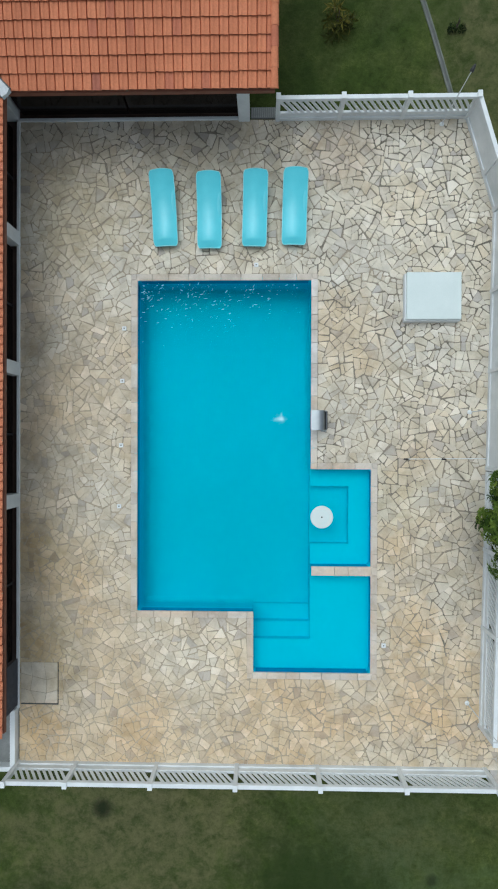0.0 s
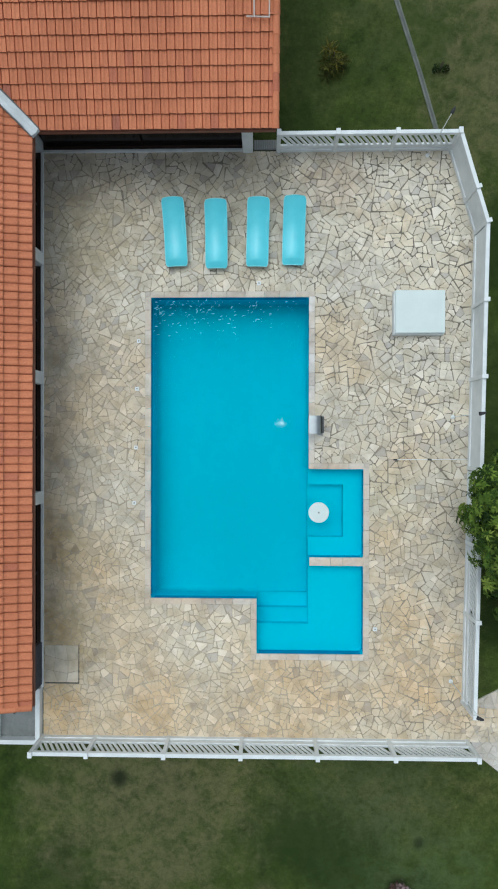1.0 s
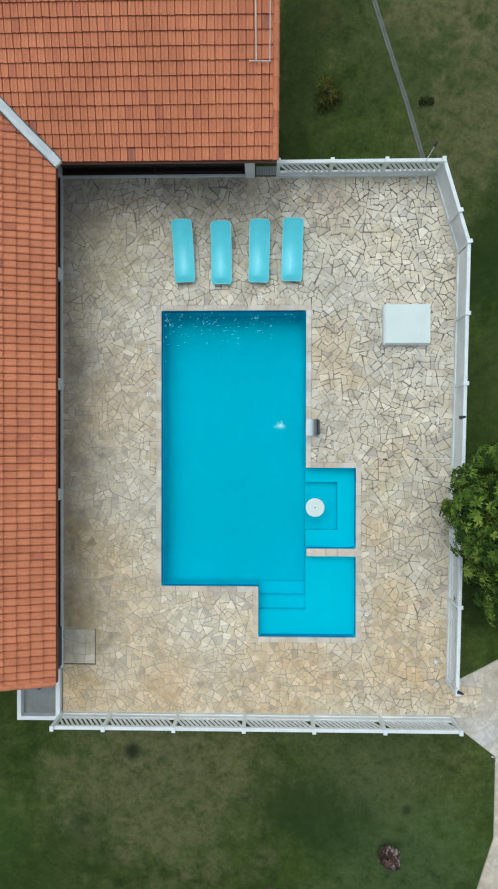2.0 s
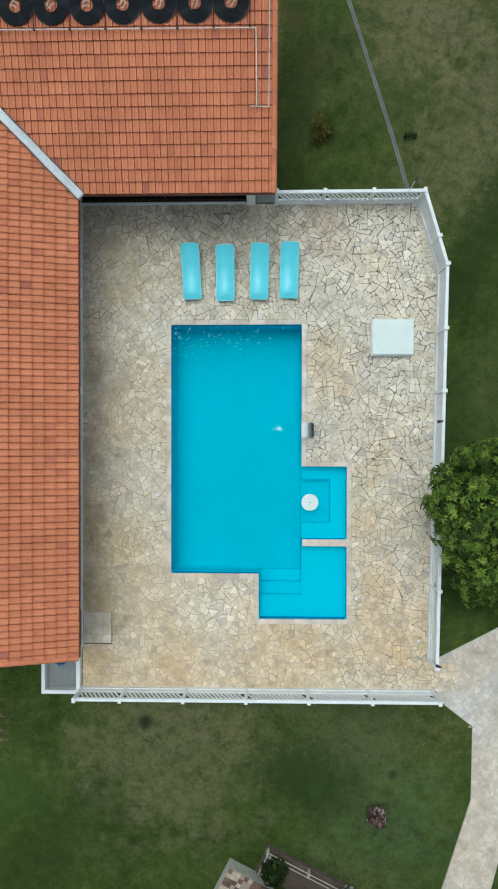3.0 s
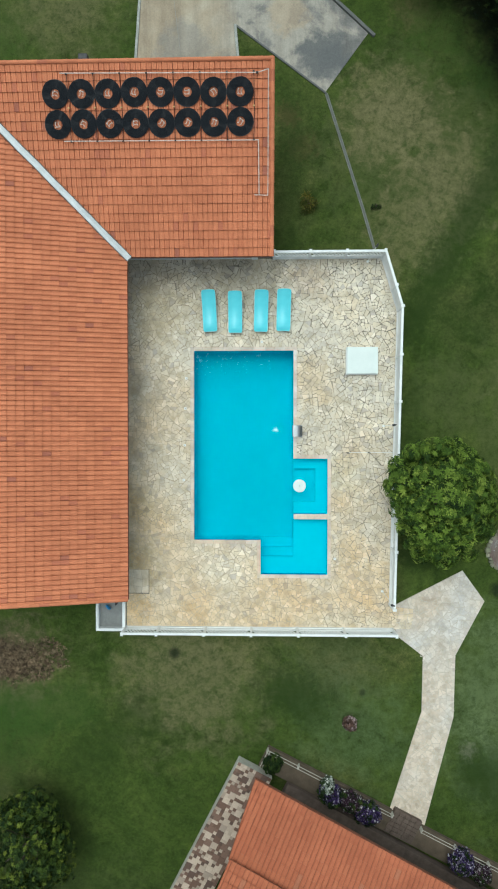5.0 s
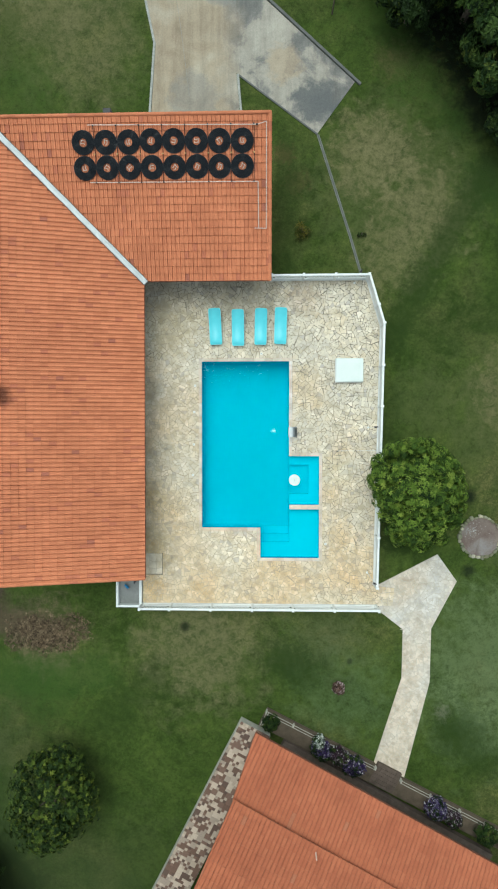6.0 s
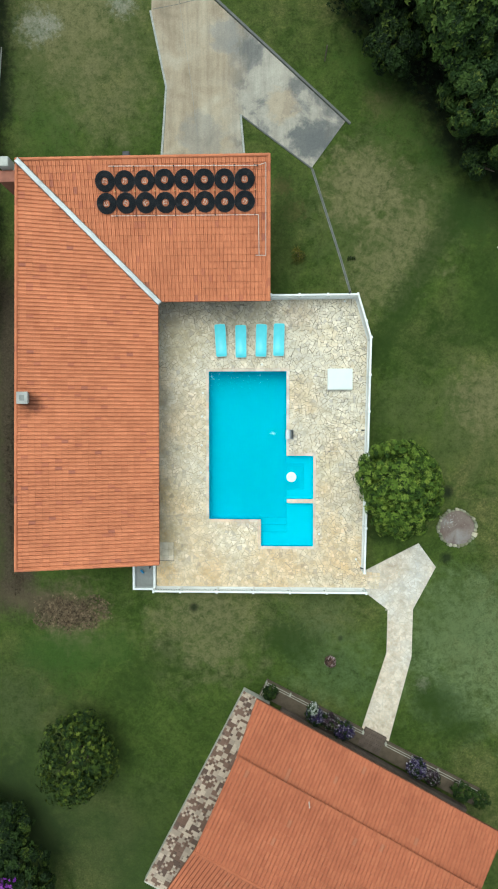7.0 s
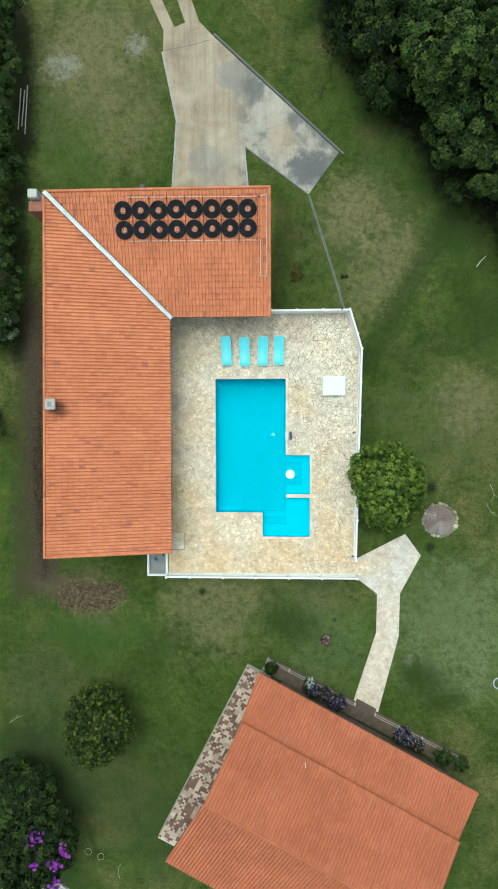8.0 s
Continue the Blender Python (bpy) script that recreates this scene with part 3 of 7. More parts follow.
def part(name, data, mat, parent=None, label="", at=None):
    """Links a bmesh or a mesh as one object, under a thing or a part."""
    if isinstance(data, bmesh.types.BMesh):
        me = bpy.data.meshes.new(name)
        bmesh.ops.recalc_face_normals(data, faces=data.faces)
        data.to_mesh(me)
        data.free()
    else:
        me = data
    if mat is not None and not me.materials:
        me.materials.append(mat)
    ob = new(name, me)
    if parent is not None:
        ob.parent = parent
    if at is not None:
        ob.matrix_local = at
    if label:
        ob["label"] = label
    return ob


def thing(name, m, label, category, group="", kind=""):
    ob = new(name)
    ob.empty_display_size = 0.2
    ob.matrix_world = m
    return tagged(ob, label, category, group, kind)


def box(bm, x0, x1, y0, y1, z0, z1, bevel=0.0, m=None):
    made = bmesh.ops.create_cube(bm, size=1.0)["verts"]
    for v in made:
        v.co = Vector(((x0 + x1) / 2 + v.co.x * (x1 - x0), (y0 + y1) / 2 + v.co.y * (y1 - y0), (z0 + z1) / 2 + v.co.z * (z1 - z0)))
        if m is not None:
            v.co = m @ v.co
    if bevel:
        edges = list({e for v in made for e in v.link_edges})
        bmesh.ops.bevel(bm, geom=edges, offset=bevel, segments=2, profile=0.5, affect="EDGES")


def one_box(*size, bevel=0.0):
    bm = bmesh.new()
    box(bm, *size, bevel=bevel)
    return bm


def prism(bm, poly, z0, z1):
    """An upright prism on a polygon given counter-clockwise."""
    n = len(poly)
    low = [bm.verts.new((x, y, z0)) for x, y in poly]
    top = [bm.verts.new((x, y, z1)) for x, y in poly]
    bm.faces.new(top)
    bm.faces.new(low[::-1])
    for i in range(n):
        j = (i + 1) % n
        bm.faces.new((low[i], low[j], top[j], top[i]))


def tube(bm, points, radius, sides=8):
    """A round bar along a line of points, its ends closed."""
    pts = [Vector(p) for p in points]
    rings = []
    for i, p in enumerate(pts):
        a = pts[max(i - 1, 0)]
        b = pts[min(i + 1, len(pts) - 1)]
        way = (b - a).normalized()
        side = way.cross(Vector((0, 0, 1)))
        if side.length < 0.05:
            side = way.cross(Vector((0, 1, 0)))
        side.normalize()
        up = side.cross(way)
        r = radius[i] if isinstance(radius, (list, tuple)) else radius
        rings.append([bm.verts.new(p + r * (math.cos(2 * math.pi * k / sides) * side + math.sin(2 * math.pi * k / sides) * up)) for k in range(sides)])
    for a, b in zip(rings, rings[1:]):
        for k in range(sides):
            bm.faces.new((a[k], a[(k + 1) % sides], b[(k + 1) % sides], b[k]))
    bm.faces.new(rings[0][::-1])
    bm.faces.new(rings[-1])


def lathe(bm, profile, sides=32, at=(0, 0, 0)):
    """A turned form from (radius, height) pairs, bottom to top, capped."""
    rings = [[bm.verts.new((at[0] + r * math.cos(2 * math.pi * k / sides), at[1] + r * math.sin(2 * math.pi * k / sides), at[2] + z)) for k in range(sides)] for r, z in profile]
    for a, b in zip(rings, rings[1:]):
        for k in range(sides):
            bm.faces.new((a[k], a[(k + 1) % sides], b[(k + 1) % sides], b[k]))
    bm.faces.new(rings[0][::-1])
    bm.faces.new(rings[-1])


# ---- the ground: one sheet to the horizon, left out under the pool yard ----
def build_ground():
    near = [float(v) for v in np.arange(-34, 34.1, 1.0)]
    xs = sorted(set(near + [-5.9, 5.6, -60, -100, -200, -500, -1200, 60, 100, 200, 500, 1200]))
    ys = sorted(set(near + [-8.3, 8.3, -60, -100, -200, -500, -1200, 60, 100, 200, 500, 1200]))
    verts = []
    for y in ys:
        for x in xs:
            d = max(abs(x) - 17, 0) + max(abs(y) - 17, 0)
            rise = 0.05 * noise.noise((x * 0.13, y * 0.13, 0)) * min(d / 3, 1.0)
            verts.append((x, y, -0.06 + rise))
    faces = []
    w = len(xs)
    for j in range(len(ys) - 1):
        for i in range(w - 1):
            cx, cy = (xs[i] + xs[i + 1]) / 2, (ys[j] + ys[j + 1]) / 2
            if -5.9 < cx < 5.6 and -8.3 < cy < 8.3:
                continue
            faces.append((j * w + i, j * w + i + 1, (j + 1) * w + i + 1, (j + 1) * w + i))
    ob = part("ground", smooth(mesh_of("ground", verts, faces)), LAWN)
    return tagged(ob, "mown green lawn with drier olive patches", "lawn", kind="structure")


ground = build_ground()

# ---- plan of the yard ----
XW, XE, YS, YN = -6.15, 6.40, -8.58, 8.64
POOL = {"main": (-2.98, 1.68, -4.46, 4.39), "wading": (0.13, 3.27, -6.07, -3.48), "spa": (1.68, 3.27, -3.20, -0.62)}
NE_A, NE_B, SE_A = (5.69, 8.64), (6.44, 6.16), (6.14, -7.45)


def east_edge(y):
    if y > NE_B[1]:
        return NE_B[0] + (NE_A[0] - NE_B[0]) * (y - NE_B[1]) / (NE_A[1] - NE_B[1])
    return SE_A[0] + (NE_B[0] - SE_A[0]) * (y - SE_A[1]) / (NE_B[1] - SE_A[1])


def build_deck():
    bm = bmesh.new()
    top, low = -0.012, -0.25
    k = 0.08    # the slab stops behind the pool walls
    n, w, s, e = 4.39 + k, -2.98 - k, -4.46 - k, 1.68 + k
    prism(bm, [(XW, n), (east_edge(n), n), NE_B, NE_A, (XW, YN)], low, top)
    prism(bm, [(XW, s), (w, s), (w, n), (XW, n)], low, top)
    prism(bm, [(e, -0.62 + k), (east_edge(-0.62), -0.62 + k), (east_edge(n), n), (e, n)], low, top)
    prism(bm, [(3.27 + k, -6.07 - k), (east_edge(-6.07), -6.07 - k), (east_edge(-0.62), -0.62 + k), (3.27 + k, -0.62 + k)], low, top)
    prism(bm, [(XW, -6.07 - k), (0.13 - k, -6.07 - k), (0.13 - k, s), (XW, s)], low, top)
    prism(bm, [(XW, YS), (6.45, YS), (6.42, -7.8), SE_A, (east_edge(-6.07), -6.07 - k), (XW, -6.07 - k)], low, top)
    ob = part("pavement", bm, MORTAR)
    return tagged(ob, "pool terrace of beige crazy-paved sandstone slabs", "terrace", kind="structure")


deck = build_deck()


# ---- the pool ----
def cove(bm, pts, floor, radius=0.16):
    """A rounded foot between the wall that runs along pts, water on its left, and the floor."""
    for (ax, ay), (bx, by) in zip(pts, pts[1:]):
        n = math.hypot(bx - ax, by - ay)
        ix, iy = -(by - ay) / n, (bx - ax) / n
        rows = []
        for x, y in ((ax, ay), (bx, by)):
            row = []
            for k in range(7):
                a = math.pi / 2 * k / 6
                o = radius * (1 - math.cos(a)) - 0.003
                row.append(bm.verts.new((x + ix * o, y + iy * o, floor + radius * (1 - math.sin(a)) + 0.002)))
            rows.append(row)
        for k in range(6):
            bm.faces.new((rows[0][k], rows[1][k], rows[1][k + 1], rows[0][k + 1]))


def build_pool():
    pool = thing("swimming_pool", pose(0, 0, 0), "turquoise painted swimming pool with wading area and corner spa", "pool", kind="structure")
    bm = bmesh.new()
    t, d = -0.03, -1.0
    box(bm, -3.2, 1.9, -4.7, 4.6, d - 0.2, d)
    box(bm, -3.18, -2.98, -4.66, 4.59, d - 0.1, t)
    box(bm, -2.98, 1.88, 4.39, 4.59, d - 0.1, t)
    box(bm, -2.98, 0.13, -4.66, -4.46, d - 0.1, t)
    box(bm, 1.68, 1.88, -0.42, 4.39, d - 0.1, t)
    box(bm, 1.68, 3.47, -0.62, -0.42, d - 0.1, t)
    box(bm, 3.27, 3.47, -6.27, -0.62, d - 0.1, t)
    box(bm, -0.07, 3.27, -6.27, -6.07, d - 0.1, t)
    box(bm, -0.07, 0.13, -6.07, -4.66, d - 0.1, t)
    box(bm, 1.68, 3.27, -3.45, -3.23, d - 0.1, t)
    cove(bm, [(-2.98, 4.39), (-2.98, -4.46), (0.13, -4.46)], d)
    cove(bm, [(1.68, -0.62), (1.68, 4.39), (-2.98, 4.39)], d)
    # the corners are rounded
    corners = ((-2.98, 4.39, 1, -1), (1.68, 4.39, -1, -1), (-2.98, -4.46, 1, 1), (3.27, -0.62, -1, -1), (3.27, -3.23, -1, 1), (3.27, -3.45, -1, -1), (3.27, -6.07, -1, 1), (0.13, -6.07, 1, 1))

    def rounded(x, y, sx, sy, r, out):
        arc = [(x + sx * r * (1 - math.sin(a)), y + sy * r * (1 - math.cos(a))) for a in np.linspace(0, math.pi / 2, 7)]
        poly = [(x - sx * out, y - sy * out), (x + sx * r, y - sy * out)] + arc + [(x - sx * out, y + sy * r)]
        area = sum(poly[i - 1][0] * poly[i][1] - poly[i][0] * poly[i - 1][1] for i in range(len(poly)))
        return poly if area > 0 else poly[::-1]

    for c in corners:
        prism(bm, rounded(*c, 0.11, 0.03), d - 0.05, t - 0.004)
    part("basin", bm, POOLBLUE, pool)
    for x, y, sx, sy in corners:
        bm = bmesh.new()
        prism(bm, rounded(x, y, sx, sy, 0.085, 0.03), -0.024, 0.030)
        part("coping_corner", bm, COPING, pool)
    # a darker blue band along the waterline, which paints in the walls' shade
    b0, b1, w = -0.34, -0.032, 0.004
    for x0, x1, y0, y1 in ((-2.98, -2.98 + w, -4.39, 4.32), (-2.91, 1.61, 4.39 - w, 4.39), (-2.91, 0.13, -4.46, -4.46 + w), (1.68 - w, 1.68, -0.62, 4.32),
                           (1.68, 3.20, -0.62 - w, -0.62), (3.27 - w, 3.27, -3.14, -0.69), (1.68, 3.20, -3.23, -3.23 + w), (1.68, 3.20, -3.45 - w, -3.45),
                           (3.27 - w, 3.27, -6.00, -3.53), (0.20, 3.20, -6.07, -6.07 + w), (0.13, 0.13 + w, -6.00, -4.46)):
        part("wall_shade_band", one_box(x0, x1, y0, y1, b0, b1), POOLBAND, pool)
    part("wading_floor", one_box(1.68, 3.27, -6.07, -3.45, d - 0.05, -0.38), POOLBLUE, pool)
    part("step", one_box(0.13, 1.68, -6.07, -5.29, d - 0.05, -0.384), POOLBLUE, pool)
    part("step", one_box(0.13, 1.68, -5.29, -4.87, d - 0.05, -0.60), POOLBLUE, pool)
    part("step", one_box(0.13, 1.68, -4.87, -4.46, d - 0.05, -0.82), POOLBLUE, pool)
    part("spa_floor", one_box(1.68, 2.72, -2.69, -1.12, d - 0.05, -0.70), POOLBLUE, pool)
    part("bench", one_box(1.68, 3.27, -1.12, -0.62, d - 0.05, -0.42), POOLBLUE, pool)
    part("bench", one_box(1.68, 3.27, -3.23, -2.69, d - 0.05, -0.42), POOLBLUE, pool)
    part("bench", one_box(2.72, 3.27, -2.69, -1.12, d - 0.05, -0.42), POOLBLUE, pool)
    # the water: one level sheet over all three basins
    z = -0.10
    v = [(-2.98, -4.46), (0.13, -4.46), (0.13, -6.07), (1.68, -6.07), (3.27, -6.07), (3.27, -3.45), (1.68, -3.45), (1.68, -3.23), (3.27, -3.23), (3.27, -0.62), (1.68, -0.62), (1.68, 4.39), (-2.98, 4.39)]
    w = part("water", mesh_of("water", [(x, y, z) for x, y in v], [range(len(v))]), WATER, pool, "clear turquoise water, rippled at one end")
    w.visible_shadow = False
    # what the depth of water takes out of the light, in two steps
    for depth in (-0.48, -0.90):
        deep = part("deep_water", mesh_of("deep_water", [(x, y, depth) for x, y in v], [range(len(v))]), WATER_DEEP, pool, "deeper, bluer water")
        deep.visible_shadow = False
    # coping: dressed slabs along every edge, their mitred corners left to larger corner slabs
    rng = random.Random(4)

    def run(x0, y0, x1, y1, outward, out=0.15, lip=0.02):
        length = math.hypot(x1 - x0, y1 - y0)
        ux, uy = (x1 - x0) / length, (y1 - y0) / length
        count = max(1, round(length / 0.46))
        cuts = [0.0] + sorted((k + rng.uniform(-0.22, 0.22)) * length / count for k in range(1, count)) + [length]
        for a, b in zip(cuts, cuts[1:]):
            a, b = a + 0.004, b - 0.004
            h = 0.036 + rng.uniform(-0.003, 0.004)
            c = [(x0 + ux * s + outward[0] * o, y0 + uy * s + outward[1] * o) for s, o in ((a, -lip), (b, -lip), (b, out), (a, out))]
            area = sum(c[i][0] * c[(i + 1) % 4][1] - c[(i + 1) % 4][0] * c[i][1] for i in range(4))
            slab(pool, c if area > 0 else c[::-1], -0.02, h, COPING, "coping_slab", 0.008)

    run(-2.98, 4.39, 1.68, 4.39, (0, 1))
    run(-2.98, -4.46, -2.98, 4.39, (-1, 0))
    run(-2.98, -4.46, -0.02, -4.46, (0, -1))
    run(0.13, -6.07, 0.13, -4.46 - 0.15, (-1, 0))
    run(0.13, -6.07, 3.27, -6.07, (0, -1))
    run(3.27, -6.07, 3.27, -3.45, (1, 0))
    run(3.27, -3.23, 3.27, -0.62, (1, 0))
    run(1.83, -0.62, 3.27, -0.62, (0, 1))
    run(1.68, -0.47, 1.68, 4.39, (1, 0))
    run(1.68, -3.34, 3.27, -3.34, (0, 1), 0.122, 0.122)
    for (x0, y0, x1, y1) in ((-3.13, 4.39, -2.98, 4.54), (1.68, 4.39, 1.83, 4.54), (-3.13, -4.61, -2.98, -4.46), (-0.02, -6.22, 0.13, -6.07), (3.27, -6.22, 3.42, -6.07),
                             (3.27, -0.62, 3.42, -0.47), (1.66, -0.64, 1.83, -0.47), (-0.02, -4.61, 0.15, -4.44), (3.27, -3.45, 3.42, -3.23)):
        slab(pool, [(x0, y0), (x1, y0), (x1, y1), (x0, y1)], -0.02, 0.037, COPING, "coping_slab", 0.012)
    return pool


def slab_mesh(name, poly, z0, z1, edge=0.006, tilt=(0.0, 0.0)):
    """A thick slab on a polygon, its upper edge worn round."""
    n = len(poly)
    cx, cy = sum(p[0] for p in poly) / n, sum(p[1] for p in poly) / n
    verts = []
    for k, z in ((1.0, z0), (1.0, z1 - edge), (None, z1)):
        for x, y in poly:
            d = math.hypot(x - cx, y - cy) or 1.0
            s = k or max(0.3, 1 - 1.6 * edge / d)
            px, py = cx + (x - cx) * s, cy + (y - cy) * s
            dz = (px - cx) * tilt[0] + (py - cy) * tilt[1] if z != z0 else 0
            verts.append((px, py, z + dz))
    faces = [tuple(range(2 * n, 3 * n))]
    for r in (0, 1):
        for i in range(n):
            j = (i + 1) % n
            faces.append((r * n + i, r * n + j, (r + 1) * n + j, (r + 1) * n + i))
    return verts, faces


def slab(parent, poly, z0, z1, mat, name, edge=0.006):
    v, f = slab_mesh(name, poly, z0, z1, edge)
    return part(name, mesh_of(name, v, f), mat, parent)


pool = build_pool()


# ---- roofs of clay tiles ----
TILE_W, TILE_L, TILE_LAP = 0.207, 0.41, 0.06
# a roll beside a shallow pan, with a groove between one tile and the next
PROFILE = [(0.0, -0.030), (0.060, 0.010), (0.17, 0.027), (0.34, 0.028), (0.46, 0.012), (0.53, 0.006), (0.76, 0.006), (0.94, 0.014), (1.0, -0.030)]


TILE_BUTT = 0.048


def tile_shape():
    """One pantile in its own frame: u across, s up the slope from its lower edge, h above the roof."""
    verts = []
    for s, lift in ((0.0, TILE_BUTT), (TILE_L, 0.0)):
        verts += [(u * TILE_W, s, h + lift) for u, h in PROFILE]
    n = len(PROFILE)
    verts += [(u * TILE_W, 0.004, h + 0.002) for u, h in PROFILE]
    faces = [(i, i + 1, n + i + 1, n + i) for i in range(n - 1)] + [(2 * n + i, 2 * n + i + 1, i + 1, i) for i in range(n - 1)]
    return np.array(verts), faces


TILE_V, TILE_F = tile_shape()
TILE_ME = {}


def tiled_slope(parent, mat, origin, across, up, width, run, slope, low_edge, high_edge, parts_rows, key, seed=1, warp=0.0, far=None):
    """Lays tiles on a slope. across and up are plan directions, run the plan depth of the slope; low_edge and high_edge
    bound each course at a depth. The first rows are parts of their own, the rest one joined part."""
    rng = random.Random(seed)
    ox, oy, oz = origin
    c = 1 / math.hypot(1, slope)
    gauge = (TILE_L - TILE_LAP) * c
    rows = int(round(run / gauge))
    gauge = run / rows
    ax, ay = across
    bx, by = up
    base = Matrix(((ax, bx * c, -bx * slope * c, 0), (ay, by * c, -by * slope * c, 0), (0, slope * c, c, 0), (0, 0, 0, 1)))
    if mat.name not in TILE_ME:
        TILE_ME[mat.name] = dark_edged(smooth(mesh_of("tile", TILE_V, TILE_F)), mat)
    verts, faces = [], []
    for r in range(rows):
        d0 = r * gauge
        lo, hi = low_edge(d0 + gauge * 0.5), high_edge(d0 + gauge * 0.5)
        count = int(math.ceil(width / TILE_W))
        for k in range(count):
            u0 = k * TILE_W
            if u0 + TILE_W < min(low_edge(d0), lo, low_edge(d0 + gauge)) or u0 > max(high_edge(d0), hi, high_edge(d0 + gauge)):
                continue
            jit = (rng.uniform(-0.004, 0.004), rng.uniform(-0.005, 0.005), rng.uniform(0, 0.004))
            sag = warp * math.sin(u0 * 0.55 + r * 0.2) * 0.02
            whole = u0 >= max(low_edge(d0), low_edge(d0 + gauge * 1.15)) and u0 + TILE_W <= min(high_edge(d0), high_edge(d0 + gauge * 1.15))
            if r < parts_rows and whole:
                px, py = ox + ax * (u0 + jit[0]) + bx * (d0 + jit[1]), oy + ay * (u0 + jit[0]) + by * (d0 + jit[1])
                m = Matrix.Translation((px, py, oz + slope * (d0 + jit[1]) + jit[2] + sag)) @ base
                part("tile", TILE_ME[mat.name], None, parent, at=parent.matrix_world.inverted() @ m)
                continue
            off = len(verts)
            for u, s, h in TILE_V:
                d = d0 + s * c + jit[1] - h * slope * c
                if far is not None:
                    d = min(d, far(u0 + u))
                uu = min(max(u0 + u + jit[0], low_edge(d)), high_edge(d))
                verts.append((ox + ax * uu + bx * d, oy + ay * uu + by * d, oz + slope * d + h / c * c + jit[2] + sag))
            faces += [tuple(off + i for i in f) for f in TILE_F]
    inv = parent.matrix_world.inverted()
    me = dark_edged(smooth(mesh_of("tiles", [inv @ Vector(v) for v in verts], faces)), mat)
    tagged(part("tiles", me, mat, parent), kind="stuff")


def dark_edged(me, mat):
    """The clay on top; shade and dirt coloured into the butt ends of the tiles, and on the older roof into the grooves
    between them.
    """
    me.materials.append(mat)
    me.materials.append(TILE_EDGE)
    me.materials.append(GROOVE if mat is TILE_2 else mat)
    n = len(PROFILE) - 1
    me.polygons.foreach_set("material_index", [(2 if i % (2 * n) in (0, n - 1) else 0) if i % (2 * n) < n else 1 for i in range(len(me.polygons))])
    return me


def plane_slab(bm, corners, thick):
    """A sloping slab under four or more corners."""
    top = [bm.verts.new(c) for c in corners]
    low = [bm.verts.new((x, y, z - thick)) for x, y, z in corners]
    bm.faces.new(top)
    bm.faces.new(low[::-1])
    for i in range(len(top)):
        j = (i + 1) % len(top)
        bm.faces.new((low[i], low[j], top[j], top[i]))


def cap_row(parent, mat, a, b, radius=0.10, length=0.40):
    """A row of half-round ridge tiles from a to b."""
    a, b = Vector(a), Vector(b)
    way = (b - a).normalized()
    side = way.cross(Vector((0, 0, 1))).normalized()
    up = side.cross(way)
    count = max(1, round((b - a).length / length))
    step = (b - a).length / count
    key = "cap" + mat.name + str(round(step, 3)) + str(radius)
    if key not in TILE_ME:
        verts, faces = [], []
        for s, r in ((0, radius), (step * 1.08, radius * 0.86)):
            for k in range(9):
                an = math.pi * k / 8
                verts.append((r * math.cos(an), s, r * math.sin(an) * 0.8))
        for k in range(8):
            faces.append((k, k + 1, 9 + k + 1, 9 + k))
        faces.append(tuple(range(8, -1, -1)))
        me = smooth(mesh_of("ridge_tile", verts, faces), 60)
        me.materials.append(mat)
        TILE_ME[key] = me
    for k in range(count):
        p = a + way * (k * step)
        m = Matrix(((side.x, way.x, up.x, p.x), (side.y, way.y, up.y, p.y), (side.z, way.z, up.z, p.z), (0, 0, 0, 1)))
        part("ridge_tile", TILE_ME[key], None, parent, at=parent.matrix_world.inverted() @ m)


# ---- the main house: two wings whose roofs fall to the yard ----
EAVE, PITCH = 2.30, 0.265
EX, EY = -5.53, 8.02           # eaves of the west and the north wing
WX, WXS, NY = -12.60, -12.86, 15.08   # their high outer edges; the west one drifts out towards the south
RX, RS, RSW = 0.64, -6.64, -6.60           # the free ends
TOP_W, TOP_N = EAVE + PITCH * (EX - WX), EAVE + PITCH * (NY - EY)


